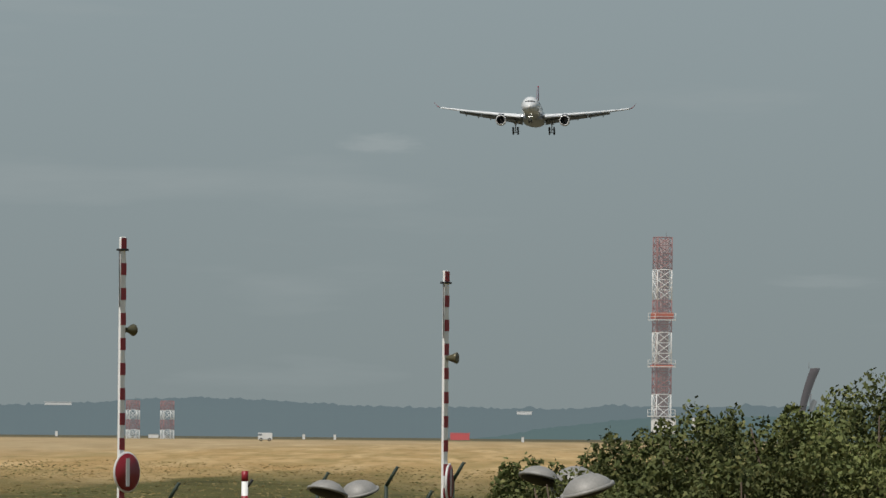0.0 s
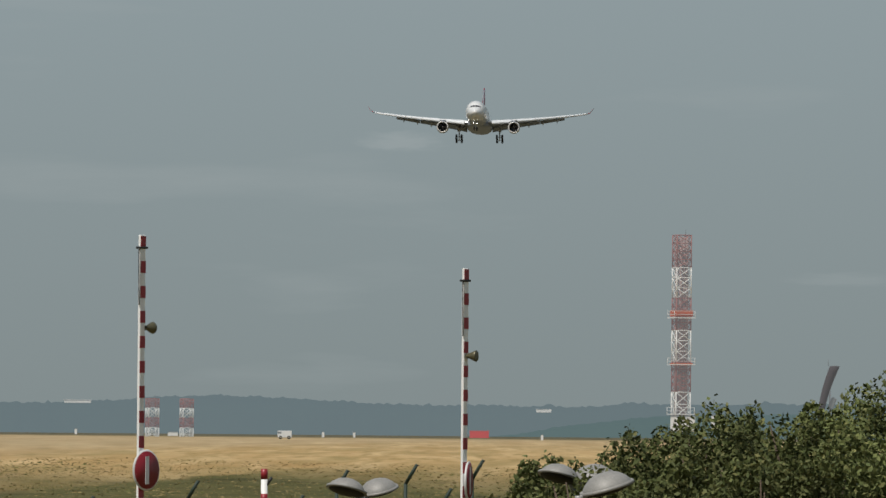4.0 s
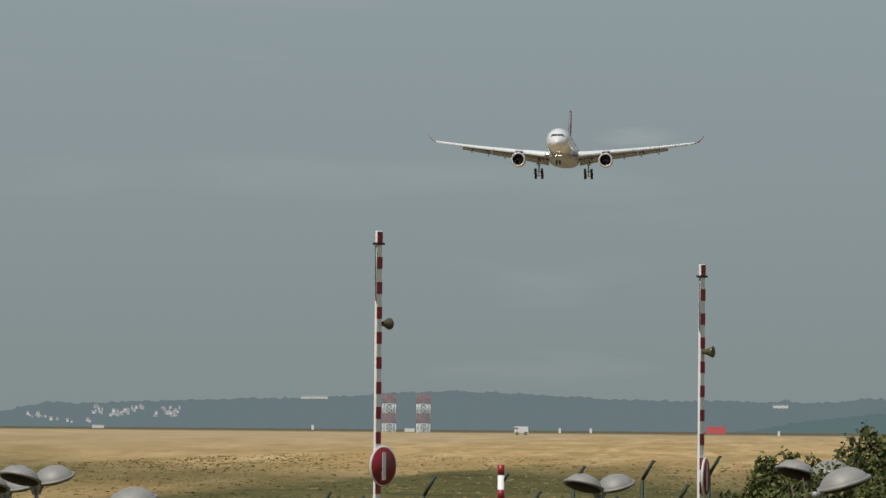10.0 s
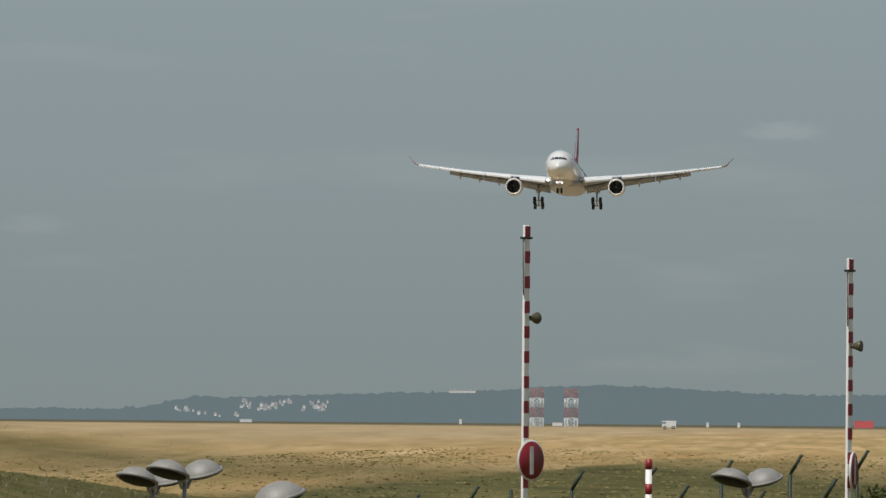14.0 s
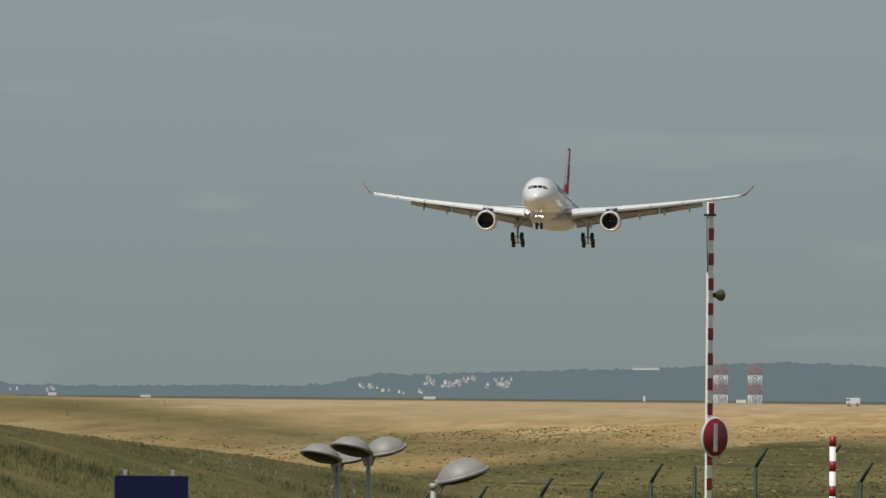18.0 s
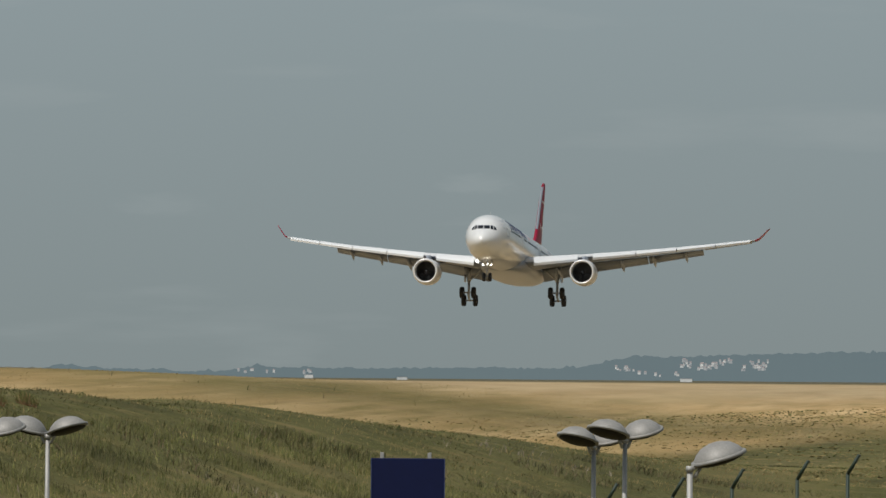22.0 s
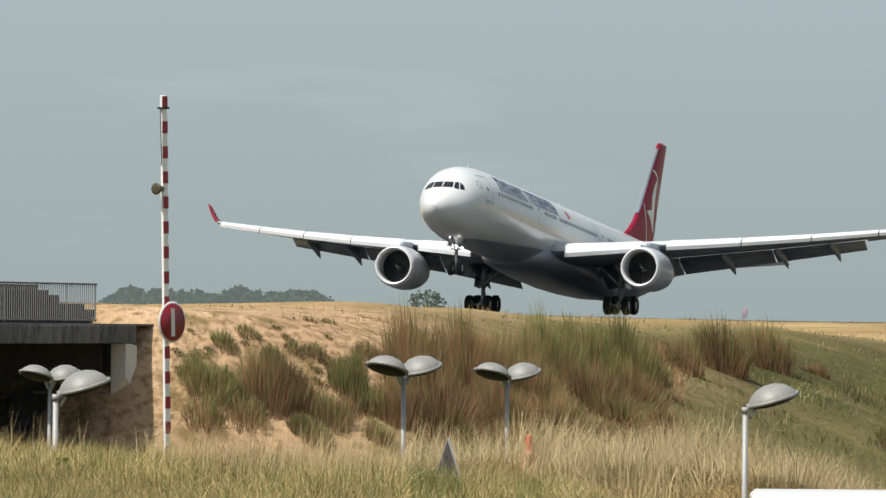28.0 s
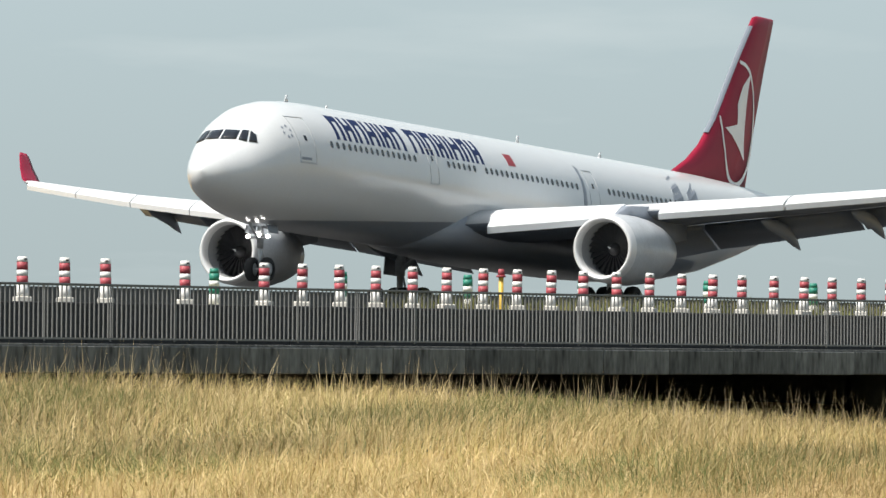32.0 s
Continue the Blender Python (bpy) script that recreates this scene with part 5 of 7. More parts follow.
def build_railing():
    ob = thing("railing", "grey steel railing with close upright bars along the bridge", "railing", m=line_matrix(0, NB, 0))
    s1, s0 = 216.6, 118.0
    bm = bmesh.new()
    box(bm, ((s0 + s1) / 2, 0.05, 1.02), (s1 - s0, 0.06, 0.045), None, 0.008)
    part("top_rail", bm, material("dark_rail_paint", (0.09, 0.095, 0.095), 0.5, 0.1, 0.15, 2, 20, 0), ob, "dark top rail")
    bm = bmesh.new()
    box(bm, ((s0 + s1) / 2, 0.05, 0.05), (s1 - s0, 0.05, 0.035))
    part("bottom_rail", bm, RAILPAINT, ob)
    post = None
    s = s1
    while s > s0:
        if post is None:
            bm = bmesh.new()
            box(bm, (0, 0.06, 0.50), (0.024, 0.024, 1.0), None, 0.004)
            post = part("post", bm, RAILPAINT, ob)
            q = post
        else:
            q = new("post", post.data)
            q.parent = ob
        q.matrix_basis = Matrix.Translation((s - 0.03, 0, 0))
        s -= 2.42
    bar, rest, k, s = None, bmesh.new(), 0, 125.0
    while s < s1 - 0.06:
        if k < 295:
            if bar is None:
                bm = bmesh.new()
                box(bm, (0, 0.05, 0.53), (0.022, 0.022, 0.95))
                bar = part("bar", bm, RAILPAINT, ob)
                q = bar
            else:
                q = new("bar", bar.data)
                q.parent = ob
            q.matrix_basis = Matrix.Translation((s, 0, 0))
        else:
            vs = [rest.verts.new((s + dx, dy, z)) for z in (0.06, 1.0) for dx, dy in ((-0.010, 0.04), (0.010, 0.04), (0.010, 0.06), (-0.010, 0.06))]
            for i in range(4):
                rest.faces.new((vs[i], vs[(i + 1) % 4], vs[4 + (i + 1) % 4], vs[4 + i]))
        k += 1
        s += 0.17
    tagged(part("bar_rest", rest, RAILPAINT, ob, "grey upright bars"), kind="stuff")
    bm = bmesh.new()
    tube(bm, (200.8, 0.4, 0.64), (203.2, 0.4, 0.64), 0.03, 0.03, 8)
    tube(bm, (200.8, 0.4, 0.64), (200.8, 0.4, 0.0), 0.03, 0.03, 8)
    part("hand_loop", bm, GALV, ob, "pale steel hand loop")


build_railing()


# ---- bollards and marker posts on the bridge ----
def build_bollard(kind):
    red = kind == "red"
    ob = thing("bollard", "red and white banded plastic bollard on the bridge" if red else "green and white plastic bollard on the bridge", "bollard", "red and white bollards" if red else "green bollards")
    def ring(name, z0, z1, r0, r1, m_):
        bm = bmesh.new()
        spin(bm, ((z0, 0.01), (z0, r0), (z1, r1), (z1, 0.01)), Matrix.Rotation(radians(-90), 4, "Y"), 18)
        bmesh.ops.recalc_face_normals(bm, faces=bm.faces)
        part(name, bm, m_, ob, smooth=False)
    main = BOLLRED if red else BOLLGREEN
    ring("base", 0.0, 0.24, 0.11, 0.105, BOLLWHITE)
    ring("band", 0.24, 0.40, 0.107, 0.106, main)
    ring("band", 0.40, 0.51, 0.106, 0.105, BOLLWHITE)
    ring("band", 0.51, 0.66, 0.105, 0.104, main)
    ring("cap", 0.66, 0.76, 0.105, 0.085, BOLLWHITE if red else main)
    bm = bmesh.new()
    box(bm, (0, 0, -0.16), (0.26, 0.3, 0.36), None, 0.02)
    part("foot_block", bm, PALECON, ob, "pale concrete foot")
    if red:
        bm = bmesh.new()
        box(bm, (-0.095, -0.03, 0.71), (0.02, 0.05, 0.03))
        part("cap_slot", bm, BLACK, ob)
    return ob


first = build_bollard("red")
s, i = 163.05 + 23 * 1.58, 0
while s > 120:
    if not (140.2 < s < 141.6 or 143.4 < s < 144.7):
        m = line_matrix(s + random.uniform(-0.05, 0.05), NB + 3.0, 0.80) @ pose(0, 0, 0, random.uniform(-1.5, 1.5), random.uniform(-1.5, 1.5), random.uniform(0, 60))
        if i == 0:
            first.matrix_basis = m
        else:
            copy_thing(first, m)
        i += 1
    s -= 1.58
firstg = build_bollard("green")
for i, s in enumerate((186.0, 180.3, 174.5, 168.0, 162.4, 156.6, 151.0, 139.5, 134.0, 128.0)):
    m = line_matrix(s, NB + 7.0, 0.74)
    if i == 0:
        firstg.matrix_basis = m
    else:
        copy_thing(firstg, m)
# plinth under the bollards
bm = bmesh.new()
box(bm, (150, 0, 0.25), (110, 1.0, 0.9), None, 0.02)
pl = part("plinth", bm, DARKCON)
pl.matrix_basis = line_matrix(0, NB + 3.3, 0)
tagged(pl, "dark concrete plinth under the row of bollards", "plinth", kind="structure")
bm = bmesh.new()
box(bm, (150, 0, 0.18), (120, 3.0, 1.0))
pl = part("verge", bm, material("verge_soil", (0.18, 0.17, 0.08), 0.95, 0, 0.3, 2, 15, 0.03))
pl.matrix_basis = line_matrix(0, NB + 7.0, 0)
tagged(pl, "grassy verge behind the bollards", "verge", kind="structure")
bm = bmesh.new()
box(bm, (150, 0, 0.2), (200, 160, 0.8))
pl = part("runway_deck", bm, material("runway_asphalt", (0.07, 0.07, 0.07), 0.9, 0, 0.2, 0.3, 4, 0.01))
pl.matrix_basis = line_matrix(-10, NB + 90, 0.5)
tagged(pl, "dark asphalt runway surface on the bridge", "runway", kind="structure")


def marker_post(s):
    ob = thing("marker_post", "yellow marker post with a red lamp on top", "marker post", "yellow marker posts", m=line_matrix(s, NB + 2.4, 0.05))
    bm = bmesh.new()
    tube(bm, (0, 0, 0), (0, 0, 1.35), 0.055, 0.05, 12)
    part("pole", bm, YELLOW, ob)
    bm = bmesh.new()
    tube(bm, (0, 0, 1.33), (0, 0, 1.37), 0.1, 0.1, 14)
    tube(bm, (0, 0, 1.37), (0, 0, 1.5), 0.075, 0.06, 14)
    part("red_lamp", bm, BOLLRED, ob, "red lamp cap")


for s in (201.3, 175.2, 154.8):
    marker_post(s)

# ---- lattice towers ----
# haze over towers and far cabins, put into their materials as glow
LATRED = hazed("red_lattice_in_haze", (0.30, 0.12, 0.11), (0.26, 0.25, 0.26), 0.35, 0.2, 0.5)
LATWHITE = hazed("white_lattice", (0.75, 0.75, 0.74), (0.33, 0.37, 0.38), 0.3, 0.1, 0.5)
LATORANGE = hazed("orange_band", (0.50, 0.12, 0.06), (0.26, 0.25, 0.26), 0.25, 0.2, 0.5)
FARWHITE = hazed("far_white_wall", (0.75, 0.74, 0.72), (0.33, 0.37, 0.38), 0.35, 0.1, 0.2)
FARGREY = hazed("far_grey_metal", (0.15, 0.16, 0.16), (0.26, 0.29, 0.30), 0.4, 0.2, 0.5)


def lattice_tower(bearing, dist, width, base_px, bands, label, dense=True, rod=True, thick=0.09, tones=None):
    """bands: from the top down, (height in metres, is it red)."""
    total = sum(h for h, _ in bands)
    z0 = high(base_px, dist)
    ob = thing("lattice_tower", label, "tower", m=Matrix.Translation(afar(bearing, dist, z0)) @ Matrix.Rotation(radians(18 - bearing), 4, "Z"))
    z, w = total, width / 2
    corners = ((-w, -w), (w, -w), (w, w), (-w, w))
    for h, red in bands:
        m_ = (tones or (LATRED, LATWHITE))[0 if red else 1]
        bm = bmesh.new()
        lo = z - h
        for x, y in corners:
            tube(bm, (x, y, lo), (x, y, z), thick, thick, 5)
        steps = max(1, round(h / (width * (0.55 if red and dense else 0.8))))
        for k in range(steps):
            a, b = lo + h * k / steps, lo + h * (k + 1) / steps
            for i in range(4):
                (x0, y0), (x1, y1) = corners[i], corners[(i + 1) % 4]
                tube(bm, (x0, y0, a), (x1, y1, b), thick * 0.65, None, 4)
                tube(bm, (x1, y1, a), (x0, y0, b), thick * 0.65, None, 4)
                tube(bm, (x0, y0, b), (x1, y1, b), thick * 0.65, None, 4)
        part("lattice_section", bm, m_, ob, "dull red lattice section" if red else "white lattice section")
        z = lo
    if rod:
        bm = bmesh.new()
        tube(bm, (w * 0.5, 0, total), (w * 0.5, 0, total + 0.9), 0.06, 0.03, 6)
        part("rod", bm, FARGREY, ob)
    return ob, total


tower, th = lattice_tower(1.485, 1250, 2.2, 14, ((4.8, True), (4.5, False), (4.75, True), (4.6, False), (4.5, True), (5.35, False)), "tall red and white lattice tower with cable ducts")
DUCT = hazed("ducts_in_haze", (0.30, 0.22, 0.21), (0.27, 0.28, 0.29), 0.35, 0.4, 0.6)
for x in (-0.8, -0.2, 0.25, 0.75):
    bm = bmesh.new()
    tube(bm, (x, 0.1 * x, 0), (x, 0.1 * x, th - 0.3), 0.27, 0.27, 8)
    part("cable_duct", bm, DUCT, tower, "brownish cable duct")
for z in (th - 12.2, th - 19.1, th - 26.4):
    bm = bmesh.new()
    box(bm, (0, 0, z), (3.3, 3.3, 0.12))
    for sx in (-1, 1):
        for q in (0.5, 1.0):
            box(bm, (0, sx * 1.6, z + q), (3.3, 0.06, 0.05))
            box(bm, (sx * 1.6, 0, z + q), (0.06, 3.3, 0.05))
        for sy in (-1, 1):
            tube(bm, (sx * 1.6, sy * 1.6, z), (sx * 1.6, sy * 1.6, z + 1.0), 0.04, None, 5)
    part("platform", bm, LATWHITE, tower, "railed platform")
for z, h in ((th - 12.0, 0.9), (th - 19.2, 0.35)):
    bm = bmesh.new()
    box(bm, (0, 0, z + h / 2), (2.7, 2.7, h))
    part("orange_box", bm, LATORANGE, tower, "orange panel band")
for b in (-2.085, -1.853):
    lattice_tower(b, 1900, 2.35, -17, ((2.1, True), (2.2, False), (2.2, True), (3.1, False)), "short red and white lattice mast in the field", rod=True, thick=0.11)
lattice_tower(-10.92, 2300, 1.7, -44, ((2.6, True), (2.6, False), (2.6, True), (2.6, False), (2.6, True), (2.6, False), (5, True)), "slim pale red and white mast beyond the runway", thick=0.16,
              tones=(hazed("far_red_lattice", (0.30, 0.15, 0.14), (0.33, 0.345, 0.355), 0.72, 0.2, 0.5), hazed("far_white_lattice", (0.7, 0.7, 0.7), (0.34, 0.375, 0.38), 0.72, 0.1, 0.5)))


def radar():
    d = 1100.0
    ob = thing("radar_antenna", "dark curved radar reflector on a white mast", "radar antenna", m=Matrix.Translation(afar(2.468, d, high(20, d))) @ Matrix.Rotation(radians(-2.4), 4, "Z"))
    bm = bmesh.new()
    rings = []
    for i in range(10):
        u = i / 9
        x, z = -1.15 + 1.55 * u ** 1.6, 1.2 + 6.6 * u
        rings.append([Vector((x + dx, y, z)) for y, dx in ((-1.6, 0.12), (0, 0.0), (1.6, 0.12), (1.6, 0.6 + 0.7 * u), (0, 0.8 + 0.5 * u), (-1.6, 0.6 + 0.5 * u))])
    loft(bm, rings)
    bmesh.ops.recalc_face_normals(bm, faces=bm.faces)
    part("reflector", bm, hazed("dark_reflector", (0.06, 0.05, 0.055), (0.18, 0.19, 0.20), 0.3), ob, "dark curved reflector")
    bm = bmesh.new()
    tube(bm, (0.55, 0, -3), (0.45, 0, 4.6), 0.16, 0.14, 8)
    part("mast", bm, LATWHITE, ob, "white mast")
    bm = bmesh.new()
    tube(bm, (0.4, 0, 7.7), (1.35, 0, 7.85), 0.1, 0.08, 6)
    tube(bm, (0.2, 0, 7.8), (0.2, 0, 8.7), 0.05, 0.03, 6)
    part("feed_arm", bm, FARGREY, ob)
    bm = bmesh.new()
    box(bm, (0.75, 0, 3.0), (0.7, 1.6, 1.5), Matrix.Rotation(0.4, 4, "Y"), 0.1)
    part("counterweight", bm, FARGREY, ob)


radar()


# ---- small things far out on the field ----
def far_box(name, label, category, bearing, dist, base_px, size, m_, roof=None):
    z = high(base_px, dist)
    ob = thing(name, label, category, m=Matrix.Translation(afar(bearing, dist, z)) @ Matrix.Rotation(radians(-bearing), 4, "Z"))
    bm = bmesh.new()
    box(bm, (0, 0, size[2] / 2), size, None, min(size) * 0.05)
    part("body", bm, m_, ob)
    bm = bmesh.new()
    if roof == "van":
        box(bm, (-size[0] * 0.36, 0, size[2] * 0.72), (size[0] * 0.26, size[1] * 1.01, size[2] * 0.3))
        part("windscreen", bm, FARGREY, ob)
        for sx in (-0.3, 0.3):
            bm = bmesh.new()
            wheel(bm, (sx * size[0], -size[1] * 0.5, 0), 0.3, 0.22)
            part("wheel", bm, RUBBER, ob)
    else:
        box(bm, (0, 0, size[2] + 0.06), (size[0] * 1.06, size[1] * 1.06, 0.12))
        part("roof", bm, FARGREY if roof is None else roof, ob)


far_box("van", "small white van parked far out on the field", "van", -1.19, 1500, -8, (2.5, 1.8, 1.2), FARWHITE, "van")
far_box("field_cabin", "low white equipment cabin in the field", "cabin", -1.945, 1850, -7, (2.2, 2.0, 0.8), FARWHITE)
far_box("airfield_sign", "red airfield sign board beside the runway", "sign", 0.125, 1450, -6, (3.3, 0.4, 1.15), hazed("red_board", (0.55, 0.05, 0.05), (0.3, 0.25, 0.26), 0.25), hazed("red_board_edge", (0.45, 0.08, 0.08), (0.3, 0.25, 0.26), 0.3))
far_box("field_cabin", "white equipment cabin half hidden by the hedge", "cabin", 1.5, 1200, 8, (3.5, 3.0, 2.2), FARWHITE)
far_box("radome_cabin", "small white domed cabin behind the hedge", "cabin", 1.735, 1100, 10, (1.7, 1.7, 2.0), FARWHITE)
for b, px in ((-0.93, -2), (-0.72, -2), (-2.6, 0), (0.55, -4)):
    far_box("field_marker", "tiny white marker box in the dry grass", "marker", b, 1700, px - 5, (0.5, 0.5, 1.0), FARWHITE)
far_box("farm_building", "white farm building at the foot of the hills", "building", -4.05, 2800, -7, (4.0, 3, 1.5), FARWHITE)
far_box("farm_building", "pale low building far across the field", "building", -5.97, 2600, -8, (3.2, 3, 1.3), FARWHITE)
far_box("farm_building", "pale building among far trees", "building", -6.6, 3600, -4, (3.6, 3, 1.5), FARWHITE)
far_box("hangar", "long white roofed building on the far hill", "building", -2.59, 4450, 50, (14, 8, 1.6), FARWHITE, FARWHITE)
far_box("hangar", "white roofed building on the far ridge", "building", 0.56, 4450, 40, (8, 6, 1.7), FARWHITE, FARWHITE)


def house(bearing, px, w, h, tone):
    d = 4380.0
    ob = thing("village_house", "pale village house among trees on the far hill", "house", "houses of the far village", m=Matrix.Translation(afar(bearing, d, high(px, d))) @ Matrix.Rotation(random.uniform(-0.6, 0.6), 4, "Z"))
    bm = bmesh.new()
    box(bm, (0, 0, h / 2), (w, w * 0.8, h))
    part("wall", bm, tone, ob)
    bm = bmesh.new()
    loft(bm, [[Vector((x, -w * 0.46, h)), Vector((x, 0, h * 1.45)), Vector((x, w * 0.46, h))] for x in (-w * 0.55, w * 0.55)], smooth=False)
    part("roof", bm, ROOFTONE, ob)


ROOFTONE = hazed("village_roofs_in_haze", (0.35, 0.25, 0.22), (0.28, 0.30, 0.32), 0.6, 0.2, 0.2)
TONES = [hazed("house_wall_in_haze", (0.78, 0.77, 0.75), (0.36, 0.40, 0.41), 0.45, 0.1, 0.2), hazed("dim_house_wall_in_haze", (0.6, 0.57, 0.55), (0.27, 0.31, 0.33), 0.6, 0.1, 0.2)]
random.seed(5)
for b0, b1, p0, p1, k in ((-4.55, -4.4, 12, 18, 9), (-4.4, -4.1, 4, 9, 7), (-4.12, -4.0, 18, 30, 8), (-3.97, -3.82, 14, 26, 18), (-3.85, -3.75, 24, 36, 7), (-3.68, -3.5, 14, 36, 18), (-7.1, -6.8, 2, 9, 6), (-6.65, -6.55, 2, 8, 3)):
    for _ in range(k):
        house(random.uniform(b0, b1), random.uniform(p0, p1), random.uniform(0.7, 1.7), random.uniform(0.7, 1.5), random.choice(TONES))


def windsock():
    d = 700.0
    ob = thing("windsock", "dull red windsock hanging on a thin grey pole", "windsock", m=Matrix.Translation(afar(-10.165, d, high(10, d))))
    bm = bmesh.new()
    tube(bm, (0, 0, -2), (0, 0, 1.2), 0.03, 0.03, 8)
    part("pole", bm, FARGREY, ob)
    bm = bmesh.new()
    spin(bm, ((0.0, 0.05), (0.05, 0.2), (0.5, 0.26), (0.8, 0.18), (0.85, 0.02)), Matrix.Translation((0.12, 0, 0.3)) @ Matrix.Rotation(radians(-80), 4, "Y"), 10)
    part("sock", bm, hazed("faded_sock_in_haze", (0.25, 0.12, 0.13), (0.33, 0.32, 0.34), 0.5, 0.2, 1.0), ob)


windsock()

# ---- vegetation ----
DRYGRASS = leafy("dry_grass_blades", ((0.442, 0.322, 0.147), (0.276, 0.193, 0.0828), (0.589, 0.46, 0.248), (0.368, 0.267, 0.11), (0.313, 0.267, 0.0966), (0.515, 0.386, 0.189), (0.221, 0.202, 0.069), (0.423, 0.313, 0.143)))
STRAW = leafy("bleached_straw", ((0.468, 0.36, 0.189), (0.54, 0.432, 0.252), (0.396, 0.297, 0.149)))
BANKDRY = leafy("straw_tufts", ((0.255, 0.196, 0.085), (0.323, 0.246, 0.111), (0.221, 0.17, 0.068), (0.281, 0.212, 0.0935)))
GREENGRASS = leafy("green_grass_blades", ((0.09, 0.11, 0.032), (0.14, 0.155, 0.048), (0.20, 0.19, 0.072), (0.07, 0.085, 0.027)))
BROOMBROWN = leafy("brown_broom_twigs", ((0.246, 0.135, 0.0656), (0.32, 0.189, 0.0943), (0.131, 0.0722, 0.0369), (0.279, 0.16, 0.0779), (0.189, 0.102, 0.0508), (0.369, 0.246, 0.127)))
BROOMGREEN = leafy("green_broom_twigs", ((0.128, 0.14, 0.0408), (0.178, 0.183, 0.0578), (0.221, 0.196, 0.0765), (0.068, 0.0765, 0.0255), (0.106, 0.115, 0.0357)))
LEAVES = leafy("hedge_leaves", ((0.06, 0.078, 0.023), (0.095, 0.115, 0.036), (0.13, 0.145, 0.048), (0.075, 0.092, 0.03), (0.18, 0.175, 0.063)))
WEED = leafy("dark_weeds", ((0.05, 0.06, 0.025), (0.10, 0.10, 0.04), (0.16, 0.12, 0.07)))
BANKGREEN = leafy("embankment_grass", ((0.07, 0.085, 0.025), (0.115, 0.128, 0.04), (0.16, 0.152, 0.055), (0.045, 0.055, 0.017), (0.20, 0.17, 0.072), (0.09, 0.10, 0.031)), drift=0.6)
THISTLE = leafy("dry_thistle", ((0.27, 0.24, 0.18), (0.20, 0.16, 0.11), (0.24, 0.20, 0.17)))
SEEDHEAD = leafy("seed_stalks_in_light", ((0.30, 0.22, 0.13), (0.16, 0.12, 0.07), (0.42, 0.33, 0.22), (0.22, 0.19, 0.10)))
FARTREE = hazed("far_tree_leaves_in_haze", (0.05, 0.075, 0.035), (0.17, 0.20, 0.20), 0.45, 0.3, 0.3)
rng = np.random.default_rng(11)


def blades(name, pos, height, width, bend, mat_, label, category, kind="stuff", parent=None, tip=0.0, wind=1.0, reach=None):
    """One object of many bent, tapering blades; pos is an array of feet."""
    k = len(pos)
    ang = rng.uniform(0, 2 * np.pi, k)
    clump = np.array([noise.noise((p[0] * 0.55, p[1] * 0.16, 17.0)) for p in pos]) * wind
    height = height * (1 + 0.55 * clump)
    side = np.stack([np.cos(ang) * 0.35 + 0.8, np.sin(ang) * 0.35, np.zeros(k)], 1) * width[:, None] * 0.5
    lean = np.stack([rng.normal(0.12 * wind, 0.8, k) + 0.9 * clump, rng.normal(0, 0.6, k), np.zeros(k)], 1) * bend[:, None]
    if reach is not None:
        lean = lean * 0.5 + reach
    up = np.zeros((k, 3))
    up[:, 2] = height
    p0, p1, p2 = pos, pos + up * 0.55 + lean * 0.25, pos + up + lean
    v = np.stack([p0 - side, p0 + side, p1 + side * (0.75 + tip), p1 - side * (0.75 + tip), p2], 1).reshape(-1, 3)
    f = (np.arange(k) * 5)[:, None] + np.array([0, 1, 2, 3, 3, 2, 4])
    starts = (np.arange(k) * 7)[:, None] + np.array([0, 4])
    me = bpy.data.meshes.new(name)
    me.vertices.add(len(v))
    me.vertices.foreach_set("co", v.astype(np.float32).ravel())
    me.loops.add(f.size)
    me.loops.foreach_set("vertex_index", f.astype(np.int32).ravel())
    me.polygons.add(2 * k)
    me.polygons.foreach_set("loop_start", starts.astype(np.int32).ravel())
    me.update()
    me.validate()
    me.materials.append(mat_)
    ob = new(name, me)
    if parent is not None:
        ob.parent = parent
        if label:
            ob["label"] = label
        return ob
    return tagged(ob, label, category, kind=kind)


def scatter(k, make):
    """Feet on the ground from a function that gives (x, y) arrays."""
    x, y = make(k)
    z = np.array([land(a, b)[0] for a, b in zip(x, y)])
    return np.stack([x, y, z - 0.03], 1)


def polar(b0, b1, d0, d1, bias=1.0):
    def make(k):
        b = np.radians(rng.uniform(b0, b1, k))
        d = d0 + (d1 - d0) * rng.uniform(0, 1, k) ** bias
        return d * np.sin(b), d * np.cos(b)
    return make


def strip(s0, s1, n0, n1):
    def make(k):
        s, n = rng.uniform(s0, s1, k), rng.uniform(n0, n1, k)
        return s * np.sin(RUNWAY) - n * np.cos(RUNWAY), s * np.cos(RUNWAY) + n * np.sin(RUNWAY)
    return make


def patchy(pos, scale, cut, seed):
    keep = np.array([noise.noise((p[0] * scale, p[1] * scale, seed)) for p in pos]) > cut
    return pos[keep]


